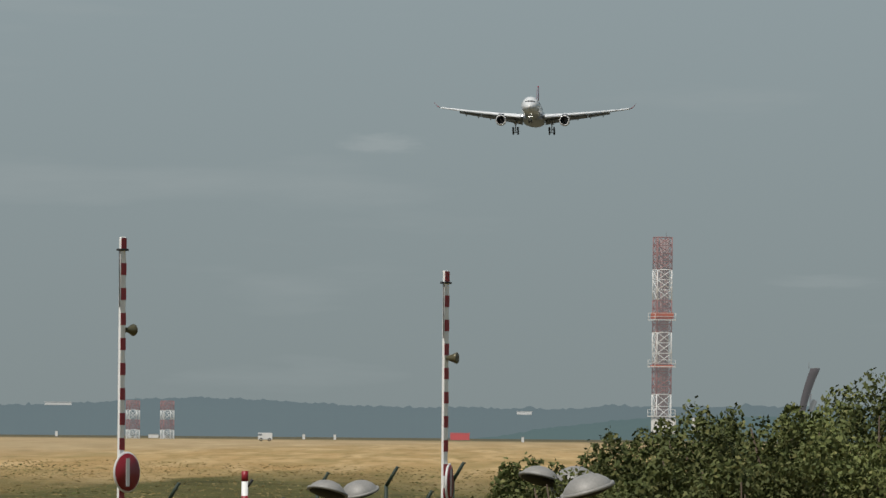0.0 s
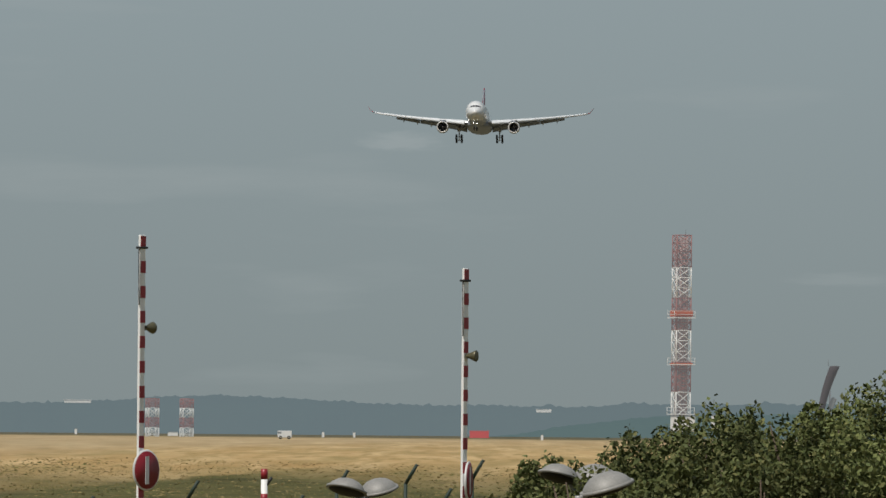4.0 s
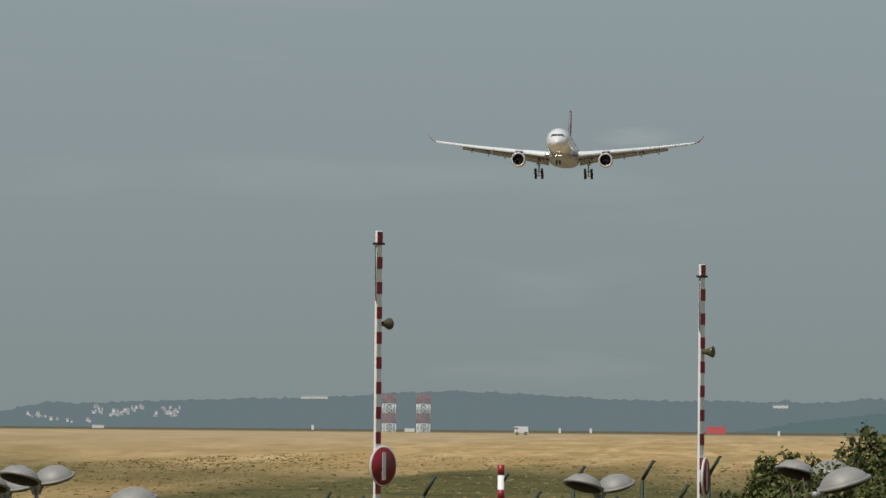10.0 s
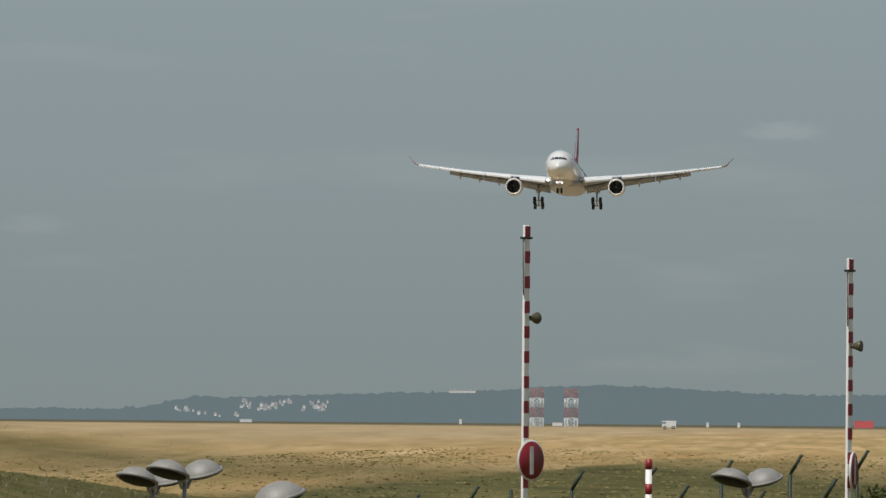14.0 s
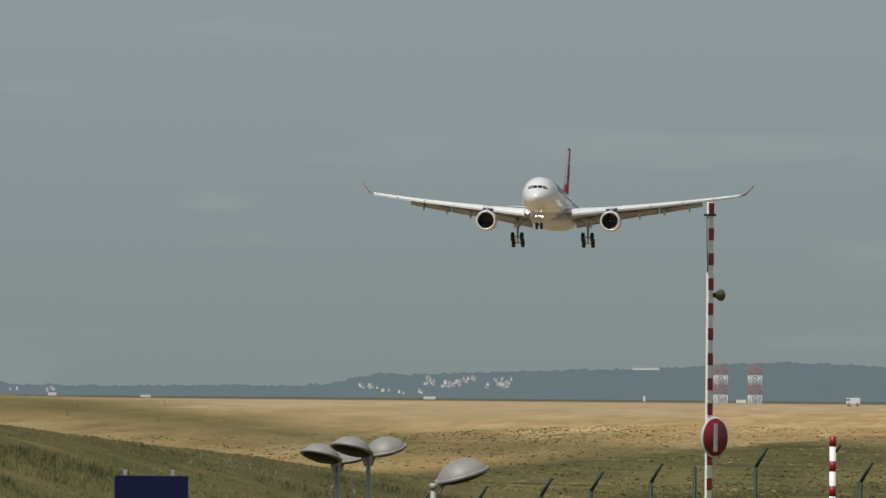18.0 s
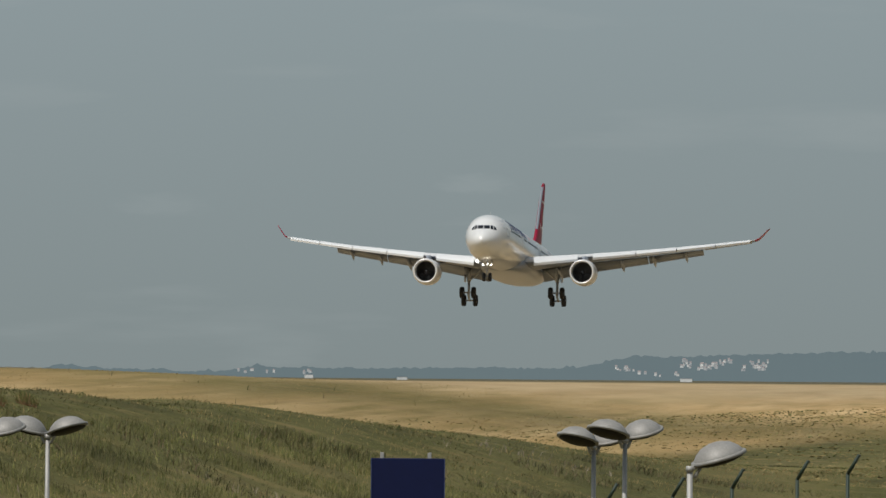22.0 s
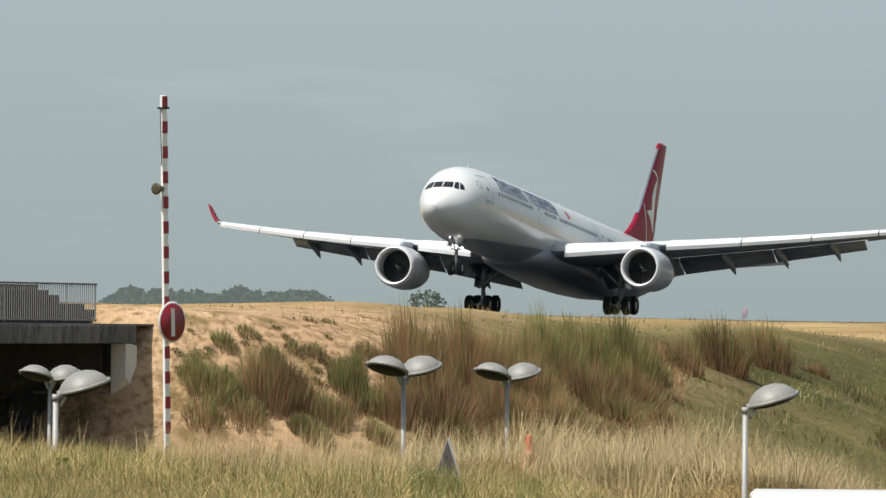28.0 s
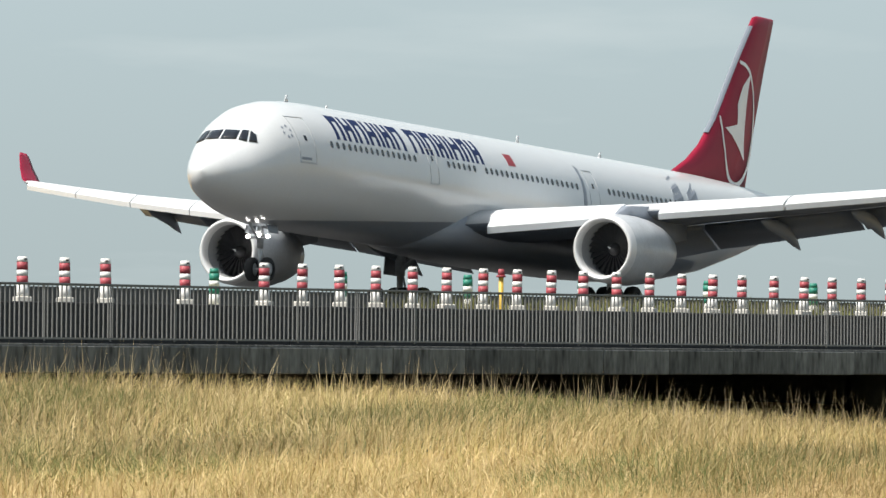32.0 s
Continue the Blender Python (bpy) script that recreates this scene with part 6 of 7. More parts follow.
# mound of tall dry grass in front
pos = scatter(140000, polar(-26, -6.0, 75, 108))
k = len(pos)
bearing_of = np.degrees(np.arctan2(pos[:, 0], pos[:, 1]))
trod = np.where(((bearing_of > -12.42) & (bearing_of < -12.04)) | ((bearing_of > -11.7) & (bearing_of < -11.5)), 0.4, 1.0)
blades("dry_grass", pos, rng.uniform(0.12, 0.38, k) * trod, rng.uniform(0.005, 0.013, k), rng.uniform(0.05, 0.30, k), DRYGRASS, "tall dry golden grass on the mound", "grass")
pos = scatter(90000, polar(-26, -6.0, 78, 106))
pos = pos[np.array([noise.noise((p[0] * 0.35, p[1] * 0.09, 5)) for p in pos]) + np.interp(np.degrees(np.arctan2(pos[:, 0], pos[:, 1])), (-25, -17, -14.5, -9), (-0.1, -0.1, 0.2, 0.12)) > 0.0]
k = len(pos)
blades("green_grass", pos, rng.uniform(0.14, 0.40, k), rng.uniform(0.006, 0.013, k), rng.uniform(0.05, 0.24, k), GREENGRASS, "green grass among the dry blades", "grass")
# tall seeding stalks along the crest
pos = np.concatenate([scatter(1500, polar(-26, -8.0, 97, 107)), patchy(scatter(2500, polar(-14.2, -12.3, 99, 107)), 0.3, -0.05, 9)])
bearing_of = np.degrees(np.arctan2(pos[:, 0], pos[:, 1]))
pos = pos[~(((bearing_of > -12.42) & (bearing_of < -12.04)) | ((bearing_of > -11.7) & (bearing_of < -11.5)))]
k = len(pos)
blades("seed_stalks", pos, rng.uniform(0.3, 0.68, k), rng.uniform(0.0035, 0.007, k), rng.uniform(0.05, 0.22, k), STRAW, "long bleached grass stalks with seed heads", "grass", tip=0.15)
pos = patchy(scatter(2000, polar(-26, -13.0, 99, 107)), 0.2, 0.0, 2)
k = len(pos)
blades("dark_seed_heads", pos, rng.uniform(0.3, 0.68, k), rng.uniform(0.0035, 0.007, k), rng.uniform(0.04, 0.16, k), SEEDHEAD, "thin dark stalks above the grass", "grass", tip=0.3)

# tall straw on the verge beyond the road
pos = np.concatenate([scatter(24000, polar(-12.7, -7.4, 133.5, 149)), scatter(14000, polar(-12.7, -7.4, 134.5, 140))])
k = len(pos)
blades("verge_dry_grass", pos, rng.uniform(0.12, 0.42, k), rng.uniform(0.008, 0.018, k), rng.uniform(0.05, 0.3, k), BANKDRY, "dry golden grass on the verge beyond the road", "grass")
pos = patchy(scatter(14000, polar(-12.5, -7.6, 134, 147)), 0.25, -0.1, 19)
k = len(pos)
blades("verge_seed_stalks", pos, rng.uniform(0.4, 1.05, k), rng.uniform(0.007, 0.015, k), rng.uniform(0.12, 0.5, k), STRAW, "long bleached stalks leaning on the verge", "grass", tip=0.15)

# slope of the embankment
pos = scatter(60000, strip(226, 520, 50, 77))
pos = patchy(pos, 0.15, -0.3, 3)
pos = pos[np.array([land(p[0], p[1])[1] for p in pos]) < 0.4]
k = len(pos)
rough = np.array([noise.noise((p[0] * 0.16, p[1] * 0.05, 31)) for p in pos])
blades("bank_grass", pos, rng.uniform(0.03, 0.10, k) * (1 + 1.6 * rough.clip(-0.3, 1)), rng.uniform(0.02, 0.05, k), rng.uniform(0.05, 0.25, k), BANKGREEN, "green grass on the embankment slope", "grass")
# taller bright grass under the crest
pos = scatter(22000, strip(262, 345, 58, 68.5))
pos = patchy(pos, 0.12, -0.05, 41)
k = len(pos)
blades("tall_bank_grass", pos, rng.uniform(0.12, 0.42, k), rng.uniform(0.012, 0.03, k), rng.uniform(0.05, 0.2, k), BANKGREEN, "taller bright green grass under the crest", "grass")
pos = patchy(scatter(24000, strip(224, 480, 54, 84)), 0.09, 0.02, 8)
k = len(pos)
blades("bank_dry_grass", pos, rng.uniform(0.06, 0.22, k), rng.uniform(0.014, 0.035, k), rng.uniform(0.05, 0.2, k), BANKDRY, "straw-coloured tufts on the embankment", "grass")
# dark weeds and pale thistles low on the slope
pos = patchy(scatter(28000, strip(232, 400, 52, 68)), 0.085, 0.2, 52)
k = len(pos)
blades("bank_weeds", pos, rng.uniform(0.1, 0.42, k), rng.uniform(0.02, 0.05, k), rng.uniform(0.1, 0.4, k), WEED, "dark weeds in patches on the embankment", "weeds")
pos = patchy(scatter(2500, strip(240, 420, 52, 66)), 0.07, 0.3, 61)
k = len(pos)
blades("thistles", pos + np.array((0, 0, 0.25)), rng.uniform(0.1, 0.4, k), rng.uniform(0.015, 0.04, k), rng.uniform(0.1, 0.3, k), THISTLE, "pale dry thistle heads on the embankment", "weeds", tip=0.4)
# brush between the bushes
pos = scatter(64000, strip(226, 345, 54, 70))
pos = pos[np.abs(np.degrees(np.arctan2(pos[:, 0], pos[:, 1])) + 11.6) < 1.05]
pos = patchy(pos, 0.22, -0.12, 23)
k = len(pos)
blades("dead_brush", pos, rng.uniform(0.12, 0.5, k), rng.uniform(0.014, 0.034, k), rng.uniform(0.1, 0.3, k), BROOMBROWN, "brown dead brush between the broom bushes", "brush", wind=0.5)
pos = scatter(18000, strip(222, 345, 55, 69))
pos = patchy(pos[np.degrees(np.arctan2(pos[:, 0], pos[:, 1])) > -12.8], 0.2, 0.05, 27)
k = len(pos)
blades("green_brush", pos, rng.uniform(0.1, 0.4, k), rng.uniform(0.014, 0.034, k), rng.uniform(0.1, 0.3, k), BROOMGREEN, "green low brush on the embankment", "brush", wind=0.5)
# crest fringe and mown strip
pos = scatter(30000, strip(224, 760, 78, 150))
k = len(pos)
blades("strip_grass", pos, rng.uniform(0.03, 0.12, k), rng.uniform(0.03, 0.07, k), rng.uniform(0.05, 0.15, k), BANKDRY, "short straw-coloured grass beside the runway", "grass")
# field weeds between the dry and the green part
pos = np.concatenate([patchy(scatter(160, strip(480, 800, 20, 140)), 0.02, 0.2, 4), patchy(scatter(260, strip(300, 520, 90, 150)), 0.03, 0.1, 14)])
k = len(pos)
blades("field_weeds", pos, rng.uniform(0.15, 0.6, k), rng.uniform(0.03, 0.10, k), rng.uniform(0.1, 0.4, k), WEED, "dark weeds dotted over the field", "weeds")
pos = scatter(14000, strip(420, 860, 10, 110))
k = len(pos)
blades("field_grass", pos, rng.uniform(0.03, 0.10, k), rng.uniform(0.15, 0.5, k), rng.uniform(0.05, 0.2, k), BANKDRY, "dry grass tufts in the near field", "grass")
pos = patchy(scatter(14000, strip(420, 800, 10, 110)), 0.03, 0.0, 6)
k = len(pos)
blades("field_green_grass", pos, rng.uniform(0.03, 0.12, k), rng.uniform(0.12, 0.4, k), rng.uniform(0.05, 0.2, k), BANKGREEN, "green grass tufts in the near field", "grass")


def broom(bearing, n, w, h, green, count, label):
    """A broom bush on the bank, where the line of sight at a bearing and rise meets the slope: brown dead twigs below, green shoots above."""
    d = 185.0
    while d < 420 and land(afar(bearing, d).x, afar(bearing, d).y)[0] < high(n, d):
        d += 1.0
    while d > 185 and land(afar(bearing, d).x, afar(bearing, d).y)[0] > high(n, d):
        d -= 0.08
    c = afar(bearing, d)
    z = land(c.x, c.y)[0]
    ob = thing("broom_bush", label, "bush", "broom bushes on the bank", m=Matrix.Translation((c.x, c.y, z - 0.1)))
    lat = Vector((math.cos(radians(bearing)), -math.sin(radians(bearing)), 0))
    dep = Vector((lat.y, -lat.x, 0))
    total = int(60 + count * w * h)
    for nm, m_, k, z0, hh in (("twig_clump", BROOMBROWN, int(total * (1.05 - 0.55 * green)), 0.0, 0.92), ("shoot_clump", BROOMGREEN, int(total * green), 0.42, 0.66)):
        if k < 10:
            continue
        a = rng.uniform(0, 2 * np.pi, k)
        r = np.sqrt(rng.uniform(0, 1, k))
        u, v = r * np.cos(a) * w / 2, r * np.sin(a) * w / 2.6
        # twigs fan out of several stools; the top is ragged
        gap = np.array([noise.noise((bearing * 40 + x * 1.3, n * 0.1, y * 1.3)) for x, y in zip(u, v)])
        dome = np.sqrt(np.clip(1 - 0.85 * r * r, 0.04, 1)) * (1 + 0.5 * gap)
        p = np.outer(u, lat) * 0.72 + np.outer(v, dep) * 0.72
        reach = np.outer(u, lat) * 0.34 + np.outer(v, dep) * 0.3
        gx = np.array([land(c.x + q[0], c.y + q[1])[0] for q in p]) - z + 0.1
        p[:, 2] = np.clip(gx, -1.5, 1.5) - 0.05 + z0 * h * dome
        p += reach * z0
        blades(nm, p, h * hh * dome * rng.uniform(0.6, 1.12, k), rng.uniform(0.010, 0.024, k), rng.uniform(0.08, 0.28, k), m_, "", "", parent=ob, wind=0.0, reach=reach * (1 - z0))


rb = random.Random(21)
# bearing and rise of the foot, breadth, height, share of green
bushes = [(-11.45, -108, 2.6, 1.6, 0.6), (-11.22, -106, 2.8, 1.75, 0.65), (-10.95, -100, 2.6, 1.6, 0.7), (-10.8, -110, 1.8, 1.1, 0.4), (-11.2, -140, 3.4, 1.3, 0.1), (-10.9, -138, 2.6, 1.1, 0.15), (-11.0, -170, 2.6, 0.9, 0.3), (-11.4, -175, 2.8, 1.0, 0.2), (-11.6, -140, 2.4, 1.4, 0.15), (-12.35, -128, 2.6, 2.2, 0.15), (-12.0, -118, 2.6, 2.1, 0.12), (-11.72, -112, 2.4, 1.7, 0.25),
          (-12.2, -172, 3.0, 1.4, 0.08), (-12.5, -165, 1.8, 1.2, 0.1), (-11.8, -168, 2.4, 1.3, 0.1), (-10.3, -76, 2.2, 1.5, 0.3), (-10.0, -72, 2.2, 1.45, 0.25), (-10.55, -80, 1.4, 1.1, 0.2), (-9.66, -82, 1.3, 0.5, 0.05),
          (-12.82, -124, 1.3, 1.35, 0.95), (-12.68, -150, 1.2, 0.9, 0.8), (-13.77, -119, 1.9, 1.0, 0.85), (-13.62, -126, 1.2, 0.8, 0.8), (-13.38, -134, 2.0, 1.4, 0.15), (-13.22, -120, 1.5, 1.1, 0.3), (-13.35, -74, 0.7, 1.0, 0.9),
          (-13.1, -150, 1.6, 0.9, 0.2), (-13.55, -165, 1.8, 0.8, 0.3), (-12.95, -175, 1.6, 0.8, 0.4), (-13.8, -172, 1.5, 0.7, 0.5), (-13.0, -62, 0.9, 0.5, 0.6), (-13.18, -48, 0.8, 0.4, 0.7), (-13.66, -40, 0.9, 0.55, 0.9),
          (-13.5, -20, 0.9, 0.4, 0.8), (-12.88, -88, 1.0, 0.5, 0.5), (-12.7, -60, 1.1, 0.6, 0.4), (-8.75, -52, 1.5, 0.7, 0.9), (-8.5, -56, 1.1, 0.6, 0.9), (-9.1, -215, 1.6, 0.9, 0.95), (-8.85, -225, 1.4, 0.8, 0.95)]
for _ in range(46):
    h = rb.uniform(0.3, 0.75)
    bushes.append((rb.uniform(-13.2, -10.7), rb.uniform(-225, -120), h * rb.uniform(1.6, 2.6), h, rb.choice((0.1, 0.15, 0.3, 0.6))))
for _ in range(26):
    h = rb.uniform(0.12, 0.3)
    bushes.append((rb.uniform(-14.0, -12.9), rb.uniform(-110, 5), h * rb.uniform(1.8, 3.0), h, rb.choice((0.3, 0.6, 0.9))))
for b, n, w, h, g in bushes:
    broom(b, n, w, h * (1.15 if h > 1.0 else 1.0), g, 340, "broom bush with %s on the embankment" % ("fresh green shoots" if g > 0.55 else "brown dead twigs and some green"))

# grass on the verge behind the parapet
s_, n_ = rng.uniform(160, 224, 7000), rng.uniform(NB + 5.4, NB + 8.4, 7000)
pos = np.stack([s_ * np.sin(RUNWAY) - n_ * np.cos(RUNWAY), s_ * np.cos(RUNWAY) + n_ * np.sin(RUNWAY), np.full(7000, EYE + 0.64)], 1)
blades("verge_grass", pos, rng.uniform(0.12, 0.5, 7000), rng.uniform(0.012, 0.03, 7000), rng.uniform(0.05, 0.25, 7000), BANKGREEN, "rough grass on the verge behind the parapet", "grass")


def leaf_mesh(k, spread, size, seed):
    """Clumps of small folded leaves inside a lumpy crown."""
    r = np.random.default_rng(seed)
    q = r.normal(0, 1, (k, 3))
    q /= np.linalg.norm(q, axis=1)[:, None]
    q *= (r.uniform(0.4, 1.0, k) ** 0.4)[:, None]
    lump = np.array([noise.noise((a[0] * 1.7 + seed, a[1] * 1.7, a[2] * 1.7)) for a in q])
    q *= (1 + 0.38 * lump)[:, None] * np.array(spread)
    a = r.normal(0, 1, (k, 3))
    a /= np.linalg.norm(a, axis=1)[:, None]
    b = np.cross(a, r.normal(0, 1, (k, 3)))
    b /= np.linalg.norm(b, axis=1)[:, None]
    s = size * r.uniform(0.6, 1.4, k)[:, None]
    v = np.stack([q - a * s, q + b * s * 0.55, q + a * s, q - b * s * 0.55], 1).reshape(-1, 3)
    f = (np.arange(k) * 4)[:, None] + np.arange(4)
    return v, f


def leaves_of(name, v, f, m_, parent):
    me = bpy.data.meshes.new(name)
    me.from_pydata(v.tolist(), [], f.tolist())
    me.materials.append(m_)
    ob = new(name, me)
    ob.parent = parent
    return ob


def shrub(bearing, dist, top_px, w, foot, seed, leaf=0.053, k=15000, m_=None, label="dense green leafy shrub beside the road", name="shrub", depth=1.0):
    top = high(top_px, dist)
    base = EYE + foot
    h = top - base
    ob = thing(name, label, "shrub" if name == "shrub" else "tree", "shrubs of the roadside thicket" if name == "shrub" else "trees beyond the runway", m=Matrix.Translation(afar(bearing, dist, base)))
    rr = random.Random(seed)
    bm = bmesh.new()
    tube(bm, (0, 0, 0), (0.05, 0, h * 0.5), 0.09 * h / 5, 0.05 * h / 5, 8)
    for i in range(6):
        a = rr.uniform(0, 6.28)
        tube(bm, (0.02, 0, h * rr.uniform(0.15, 0.45)), (math.cos(a) * w * 0.3, math.sin(a) * w * 0.3, h * rr.uniform(0.6, 0.9)), 0.05 * h / 5, 0.012, 6)
    part("trunk", bm, material("brown_bark", (0.09, 0.065, 0.045), 0.9, 0, 0.3, 3, 20, 0.02) if m_ is None else m_, ob)
    # the crown with short sprays that break its outline
    v, f = leaf_mesh(k, (w * 0.5, w * 0.45 * depth, h * 0.40), leaf, seed)
    v, f = [v + np.array((0, 0, h * 0.52))], [f]
    for i in range(7):
        a = rr.uniform(-1.2, 1.2)
        c = (math.sin(a) * w * 0.42, rr.uniform(-0.3, 0.1) * w, h * 0.52 + math.cos(a) * h * 0.38)
        v2, f2 = leaf_mesh(int(k * 0.006) + 18, (0.2, 0.2, 0.32), leaf, seed * 31 + i)
        f.append(f2 + sum(len(q) for q in v))
        v.append(v2 + np.array(c))
    leaves_of("crown", np.concatenate(v), np.concatenate(f), m_ or LEAVES, ob)
    return ob


for i, (b, d, px, w) in enumerate(((0.58, 158, -4, 1.8), (0.86, 156, 18, 2.2), (1.16, 154, 44, 2.5), (1.48, 157, 66, 2.7), (1.8, 152, 92, 2.7), (2.1, 156, 112, 2.8), (2.38, 151, 104, 2.6), (2.65, 155, 104, 2.7), (2.92, 152, 122, 2.6), (3.25, 156, 98, 3.0), (3.6, 155, 105, 3.0),
                                  (0.95, 149, -24, 2.4), (1.5, 148, 4, 2.6), (2.05, 147, 14, 2.8), (2.6, 147, 34, 2.8), (3.1, 147, 44, 2.8), (0.42, 160, -66, 1.2), (0.5, 150, -80, 1.4), (0.2, 170, -88, 1.0))):
    shrub(b, d, px, w, -6.0, 40 + i)
random.seed(9)
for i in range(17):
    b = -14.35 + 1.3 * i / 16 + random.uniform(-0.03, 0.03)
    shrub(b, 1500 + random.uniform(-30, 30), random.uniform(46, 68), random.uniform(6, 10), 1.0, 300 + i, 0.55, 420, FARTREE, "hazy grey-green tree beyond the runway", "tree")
shrub(-12.3, 640, 62, 2.6, 0.4, 400, 0.12, 700, hazed("half_far_leaves", (0.06, 0.085, 0.035), (0.16, 0.19, 0.18), 0.2, 0.3, 0.4), "grey-green bush beside the runway", "tree")


def weed(bearing, dist, px, h):
    foot = high(px, dist) - h
    ob = thing("weed", "upright green weed growing out of the dry grass", "weed", m=Matrix.Translation(afar(bearing, dist, foot)))
    bm = bmesh.new()
    tube(bm, (0, 0, 0), (0.02, 0, h * 0.95), 0.012, 0.006, 6)
    part("stem", bm, BROOMGREEN, ob)
    v, f = leaf_mesh(240, (0.10, 0.10, h * 0.36), 0.035, int(abs(bearing) * 50))
    leaves_of("leaves", v + np.array((0, 0, h * 0.62)), f, LEAVES, ob)


weed(-17.215, 104, -100, 0.6)
weed(-16.3, 96, -262, 0.4)
weed(-14.75, 98, -240, 0.4)

# ---- traffic on the road, of which little more than the roofs shows ----
VANWHITE = material("white_vehicle_paint", (0.76, 0.76, 0.75), 0.35, 0, 0.06, 1, 9, 0, coat=0.3)
VANGREY = material("grey_vehicle_side", (0.50, 0.49, 0.47), 0.45, 0, 0.08, 1, 9, 0)
CABORANGE = material("orange_cab_paint", (0.62, 0.16, 0.05), 0.4, 0, 0.08, 1, 9, 0)


def vehicle(name, label, category, length, width, height, roof_m, side_m, window_h, cab=None):
    ob = thing(name, label, category)
    bm = bmesh.new()
    box(bm, (0, 0, height - 0.14), (length, width, 0.28), None, 0.08)
    part("roof", bm, roof_m, ob)
    bm = bmesh.new()
    box(bm, (0, 0, (height - 0.28 + 0.45) / 2), (length - 0.02, width - 0.04, height - 0.28 - 0.45), None, 0.03)
    body = part("body", bm, side_m, ob)
    if window_h:
        k = max(2, int(length / 1.5))
        for i in range(k):
            for sy in (-1, 1):
                bm = bmesh.new()
                box(bm, (-length / 2 + length * (i + 0.5) / k, sy * (width / 2 - 0.01), height - 0.3 - window_h / 2), (length / k - 0.08, 0.03, window_h), None, 0)
                part("window", bm, GLASS, body)
    if cab:
        bm = bmesh.new()
        box(bm, (-length / 2 - 1.3, 0, height * 0.44), (2.2, width, height * 0.8), None, 0.12)
        part("cab", bm, cab, ob, "orange driver's cab")
        bm = bmesh.new()
        box(bm, (-length / 2 - 2.4, 0, height * 0.6), (0.06, width * 0.85, height * 0.24))
        part("windscreen", bm, GLASS, ob)
    for sx in (-0.36, 0.30, 0.38) if length > 6 else (-0.31, 0.31):
        for sy in (-1, 1):
            bm = bmesh.new()
            r = 0.5 if length > 6 else 0.32
            wheel(bm, (sx * length, sy * (width / 2 - 0.16), r), r, 0.28)
            part("wheel", bm, RUBBER, ob)
    return ob


lorry = vehicle("lorry", "white-bodied lorry with an orange cab", "lorry", 10.6, 2.5, 3.58, VANWHITE, VANGREY, 0, CABORANGE)
coach = vehicle("coach", "white coach with a dark window band", "coach", 9.4, 2.5, 3.85, VANWHITE, VANGREY, 0.45)
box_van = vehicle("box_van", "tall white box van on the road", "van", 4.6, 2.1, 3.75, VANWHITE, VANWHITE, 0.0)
ROAD = EYE - 6.0


def on_road(bearing, lane, flip):
    """A place on the straight road across the view; lanes are distances at its middle."""
    mid = -11.0
    off = lane * math.tan(radians(bearing - mid))
    p = afar(mid, lane) + Vector((math.cos(radians(mid)), -math.sin(radians(mid)), 0)) * off
    return pose(p.x, p.y, ROAD, 0, 0, -mid + (180 if flip else 0))

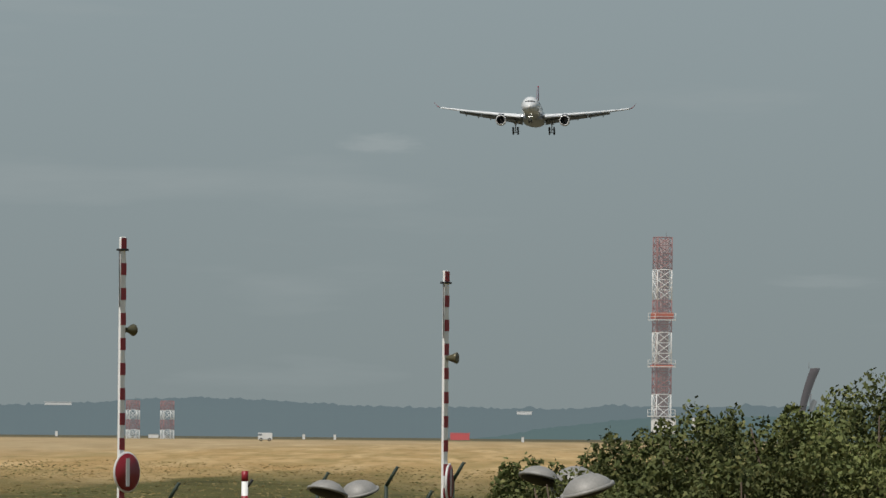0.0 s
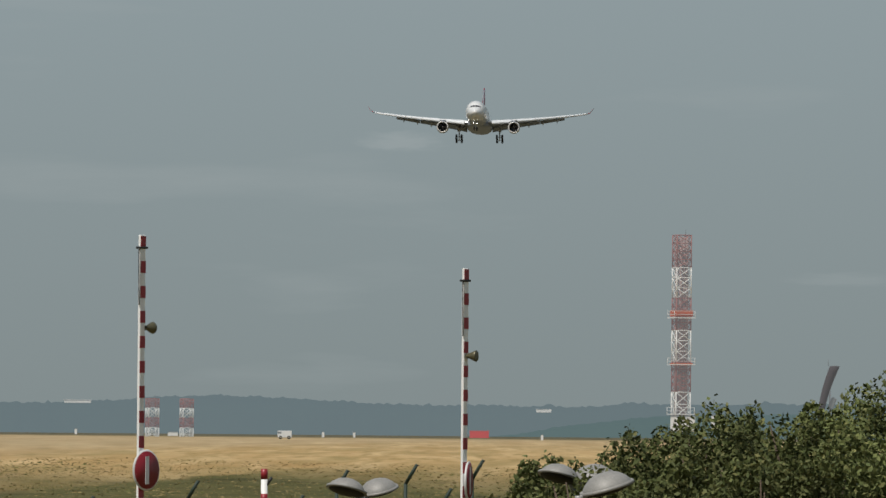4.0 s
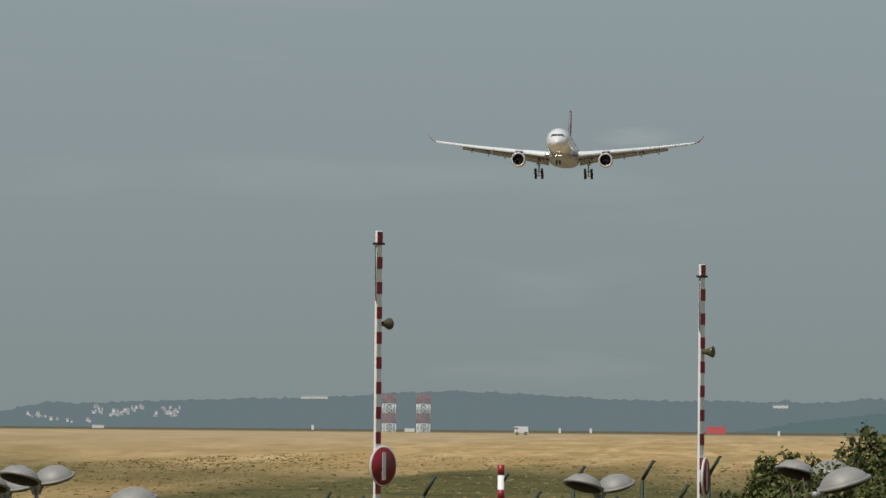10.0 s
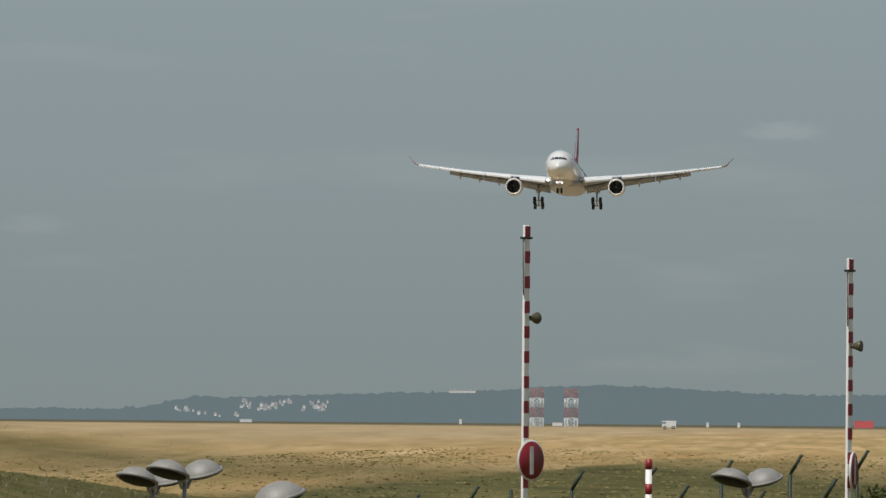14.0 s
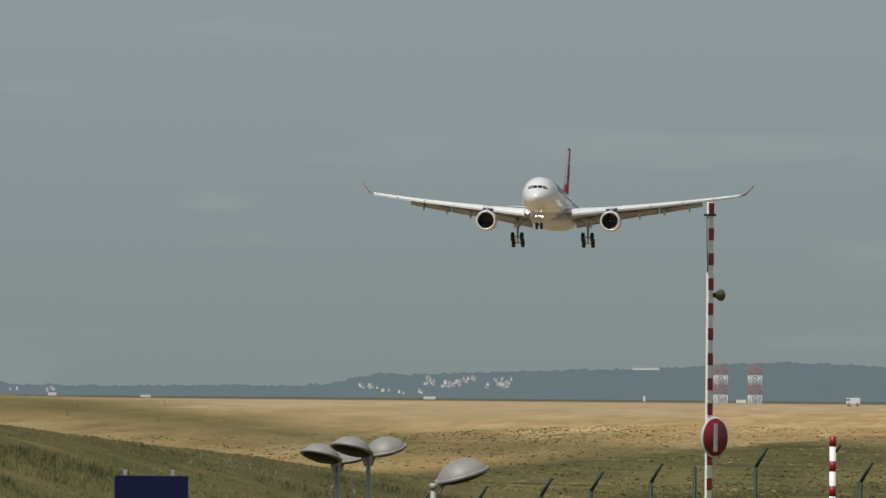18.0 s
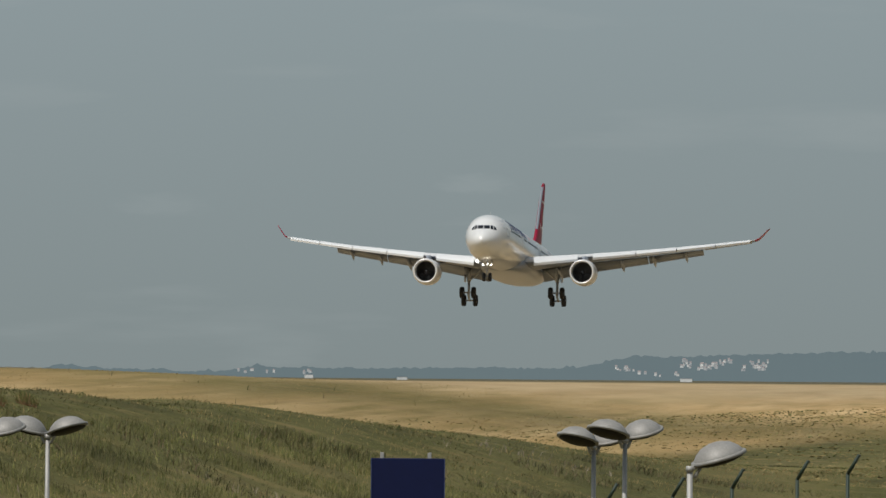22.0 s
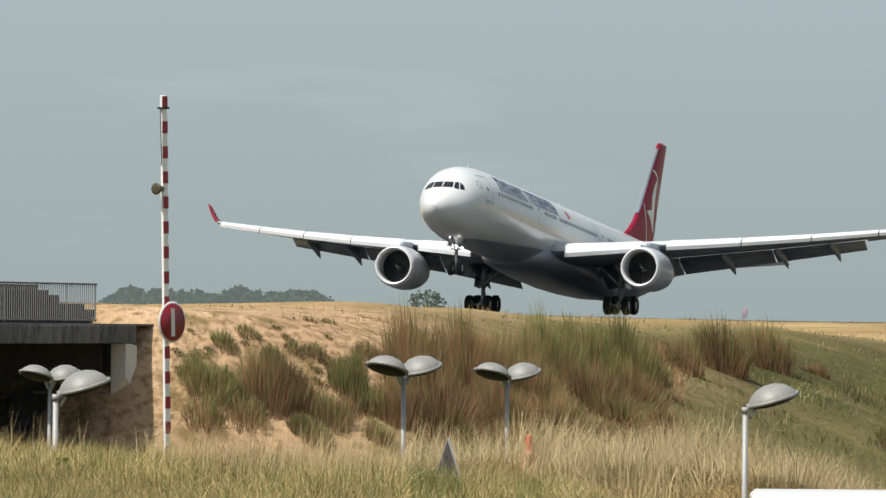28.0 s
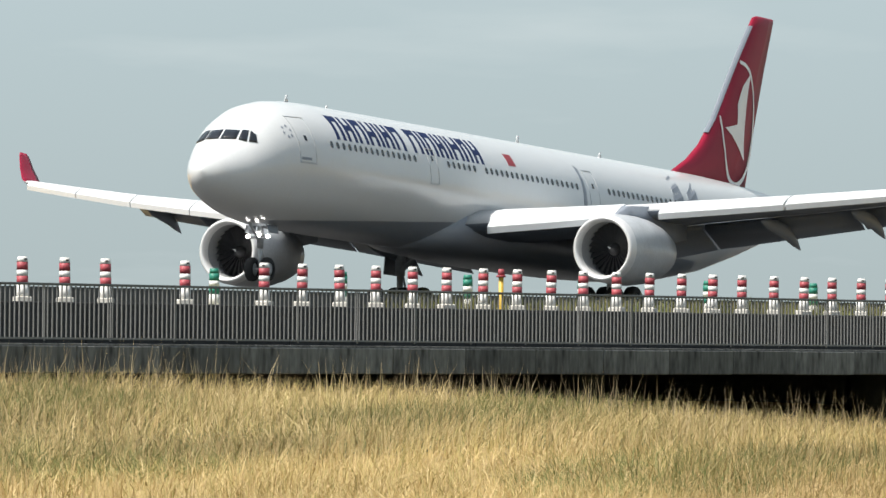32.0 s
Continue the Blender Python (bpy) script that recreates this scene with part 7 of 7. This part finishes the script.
# ---- what moves ----
def motions():
    # plane: seconds, x, y, height of the axis, pitch, bearing of the tail, roll
    walk(aeroplane, [(t, pose(x, y, z, r, p, 90.0 - h)) for t, x, y, z, p, h, r in (
        (0, 26.45, 2496.75, 97.07, 3.4, 3, 0),
        (0.5, 23.71, 2464, 95.43, 3.38, 2.93, 0),
        (1, 20.78, 2431.15, 94.16, 3.35, 2.87, 0),
        (1.5, 17.93, 2398.18, 92.88, 3.32, 2.8, 0),
        (2, 15.16, 2365.12, 91.59, 3.3, 2.73, 0),
        (2.5, 12.46, 2331.96, 90.16, 3.28, 2.67, 0),
        (4.5, 1.58, 2198.45, 82.46, 3.18, 2.4, 0),
        (5, -1.09, 2164.87, 80.25, 3.15, 2.33, 0),
        (5.5, -4.05, 2131.24, 78.33, 3.12, 2.27, 0),
        (6, -6.69, 2097.53, 76.23, 3.1, 2.2, 0),
        (6.5, -9.3, 2063.77, 74.2, 3.08, 2.16, 0),
        (7, -12.27, 2029.95, 72.54, 3.06, 2.11, 0),
        (7.5, -14.83, 1996.09, 70.82, 3.04, 2.07, 0),
        (8, -17.83, 1962.18, 69.08, 3.01, 2.03, 0),
        (8.5, -20.7, 1928.23, 67.28, 2.99, 1.99, 0),
        (9, -23.64, 1894.24, 65.42, 2.97, 1.94, 0),
        (9.5, -26.27, 1860.22, 63.52, 2.95, 1.9, 0),
        (10, -29.27, 1826.17, 61.78, 2.93, 1.86, 0),
        (10.5, -32.08, 1792.1, 59.95, 2.91, 1.81, 0),
        (11, -35.06, 1758.01, 58.09, 2.89, 1.77, 0),
        (11.5, -37.7, 1723.9, 56.19, 2.86, 1.73, 0),
        (12, -40.65, 1689.78, 54.08, 2.84, 1.69, 0),
        (12.5, -43.14, 1655.66, 52.15, 2.82, 1.64, 0),
        (13, -46.13, 1621.53, 50.2, 2.8, 1.6, 0),
        (13.5, -48.73, 1587.41, 48.58, 2.8, 1.62, 0),
        (15.5, -59.06, 1451.01, 41, 2.8, 1.68, 0),
        (16, -61.84, 1416.96, 38.78, 2.8, 1.7, 0),
        (16.5, -64.26, 1382.93, 36.61, 2.8, 1.72, 0),
        (17, -66.99, 1348.93, 34.29, 2.8, 1.73, 0),
        (17.5, -69.51, 1314.96, 32.44, 2.8, 1.65, 0),
        (18, -72.23, 1281.04, 30.6, 2.8, 1.57, 0),
        (18.5, -74.7, 1247.15, 28.98, 2.8, 1.5, 0),
        (19, -77.41, 1213.3, 27.4, 2.8, 1.45, 0),
        (19.5, -79.86, 1179.51, 25.77, 2.92, 1.49, 0),
        (20, -82.62, 1145.77, 23.95, 3.04, 1.53, 0),
        (20.5, -84.86, 1112.08, 22.22, 3.16, 1.64, 0),
        (21, -87.48, 1078.45, 20.29, 3.28, 1.75, 0),
        (21.5, -89.75, 1044.88, 18.43, 3.4, 1.85, 0),
        (22, -92.48, 1011.38, 16.44, 3.83, 1.96, 0),
        (22.5, -94.75, 977.96, 14.74, 4.27, 2.12, 0),
        (23, -97.44, 944.6, 13.08, 4.7, 2.29, 0),
        (23.5, -99.93, 911.32, 11.46, 5.17, 2.46, 0),
        (24, -102.81, 878.12, 10.05, 5.63, 2.63, 0),
        (24.5, -105.25, 845, 8.89, 6.1, 2.8, 0),
        (26.5, -115.89, 713.44, 6.98, 6.5, 4.3, 0),
        (27, -118.94, 680.79, 7.38, 6.45, 4.5, 0),
        (27.5, -121.48, 648.24, 7.7, 6.25, 4.7, 0),
        (28, -124.7, 615.8, 7.8, 6.05, 4.9, 0),
        (28.5, -127.2, 583.47, 7.74, 5.28, 4.94, 0),
        (29, -130.4, 551.25, 7.61, 4.5, 4.97, 0),
        (29.5, -132.79, 519.14, 7.45, 3.73, 4.66, 0),
        (30, -135.88, 487.16, 7.75, 2.95, 4.35, 0),
        (30.5, -138.02, 455.29, 8.03, 2.89, 4.12, -0.12),
        (31, -140.87, 423.55, 8.12, 2.83, 3.9, -0.25),
        (31.5, -142.97, 391.93, 8.21, 2.91, 3.77, -0.38),
        (32, -145.4, 360.45, 8.22, 3, 3.65, -0.5),
    )])

    # the bogies hang nose-up in the air and level out as the wheels touch
    for leg, sd in zip(bogies, (-1, 1)):
        x, y, z = leg.matrix_basis.translation
        walk(leg, [(t, pose(x, y, z + dz, 0, a, 0)) for t, a, dz in ((0, 24, -0.5), (25.3, 24, -0.5), (26.3, 2, -0.1), (27.0, -7.0, 0), (28.0, -6.7, 0), (30.0, -3.7, 0), (32.0, -3.6, 0))])

    # the lorry drives to the right, coach and van to the left; local x points back along the vehicle
    walk(lorry, [(t, on_road(b, 126.4, True)) for t, b in ((0, -24.0), (25.6, -24.0), (26.6, -21.8), (27.0, -19.0), (27.5, -14.6 + 3.4), (28.0, -7.7), (28.6, -2.0), (29.6, 6.0), (30.4, 9.0), (32.0, 9.0))])
    walk(coach, [(t, on_road(b, 130.2, False)) for t, b in ((0, 12.0), (25.6, 12.0), (26.6, 5.0), (27.4, -1.4), (28.3, -8.55), (28.5, -10.16), (29.0, -14.1), (29.6, -19.0), (30.4, -22.0), (32.0, -22.0))])
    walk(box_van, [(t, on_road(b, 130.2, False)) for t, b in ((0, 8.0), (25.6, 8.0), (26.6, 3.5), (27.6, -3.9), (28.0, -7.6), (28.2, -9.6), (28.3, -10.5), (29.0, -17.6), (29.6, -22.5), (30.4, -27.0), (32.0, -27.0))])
    # the spoilers rise once the wheels are down
    for sp, hinge, axis in spoilers:
        walk(sp, [(t, Matrix.Translation(hinge) @ Matrix.Rotation(radians(-a), 4, axis) @ Matrix.Translation(-hinge)) for t, a in ((0, 0), (27.2, 0), (28.6, 5), (32.0, 6))])
    # the wings bend up in flight and sink back as the wheels take the weight
    for wing, sd in zip(wings, (-1, 1)):
        walk(wing, [(t, pose(0, sd * 2.5, -1.6, sd * a) @ pose(0, -sd * 2.5, 1.6)) for t, a in ((0, 1.4), (25.0, 1.4), (26.5, 1.3), (27.0, 1.2), (28.0, 0.9), (30.0, 0.3), (32.0, -0.3))])


motions()
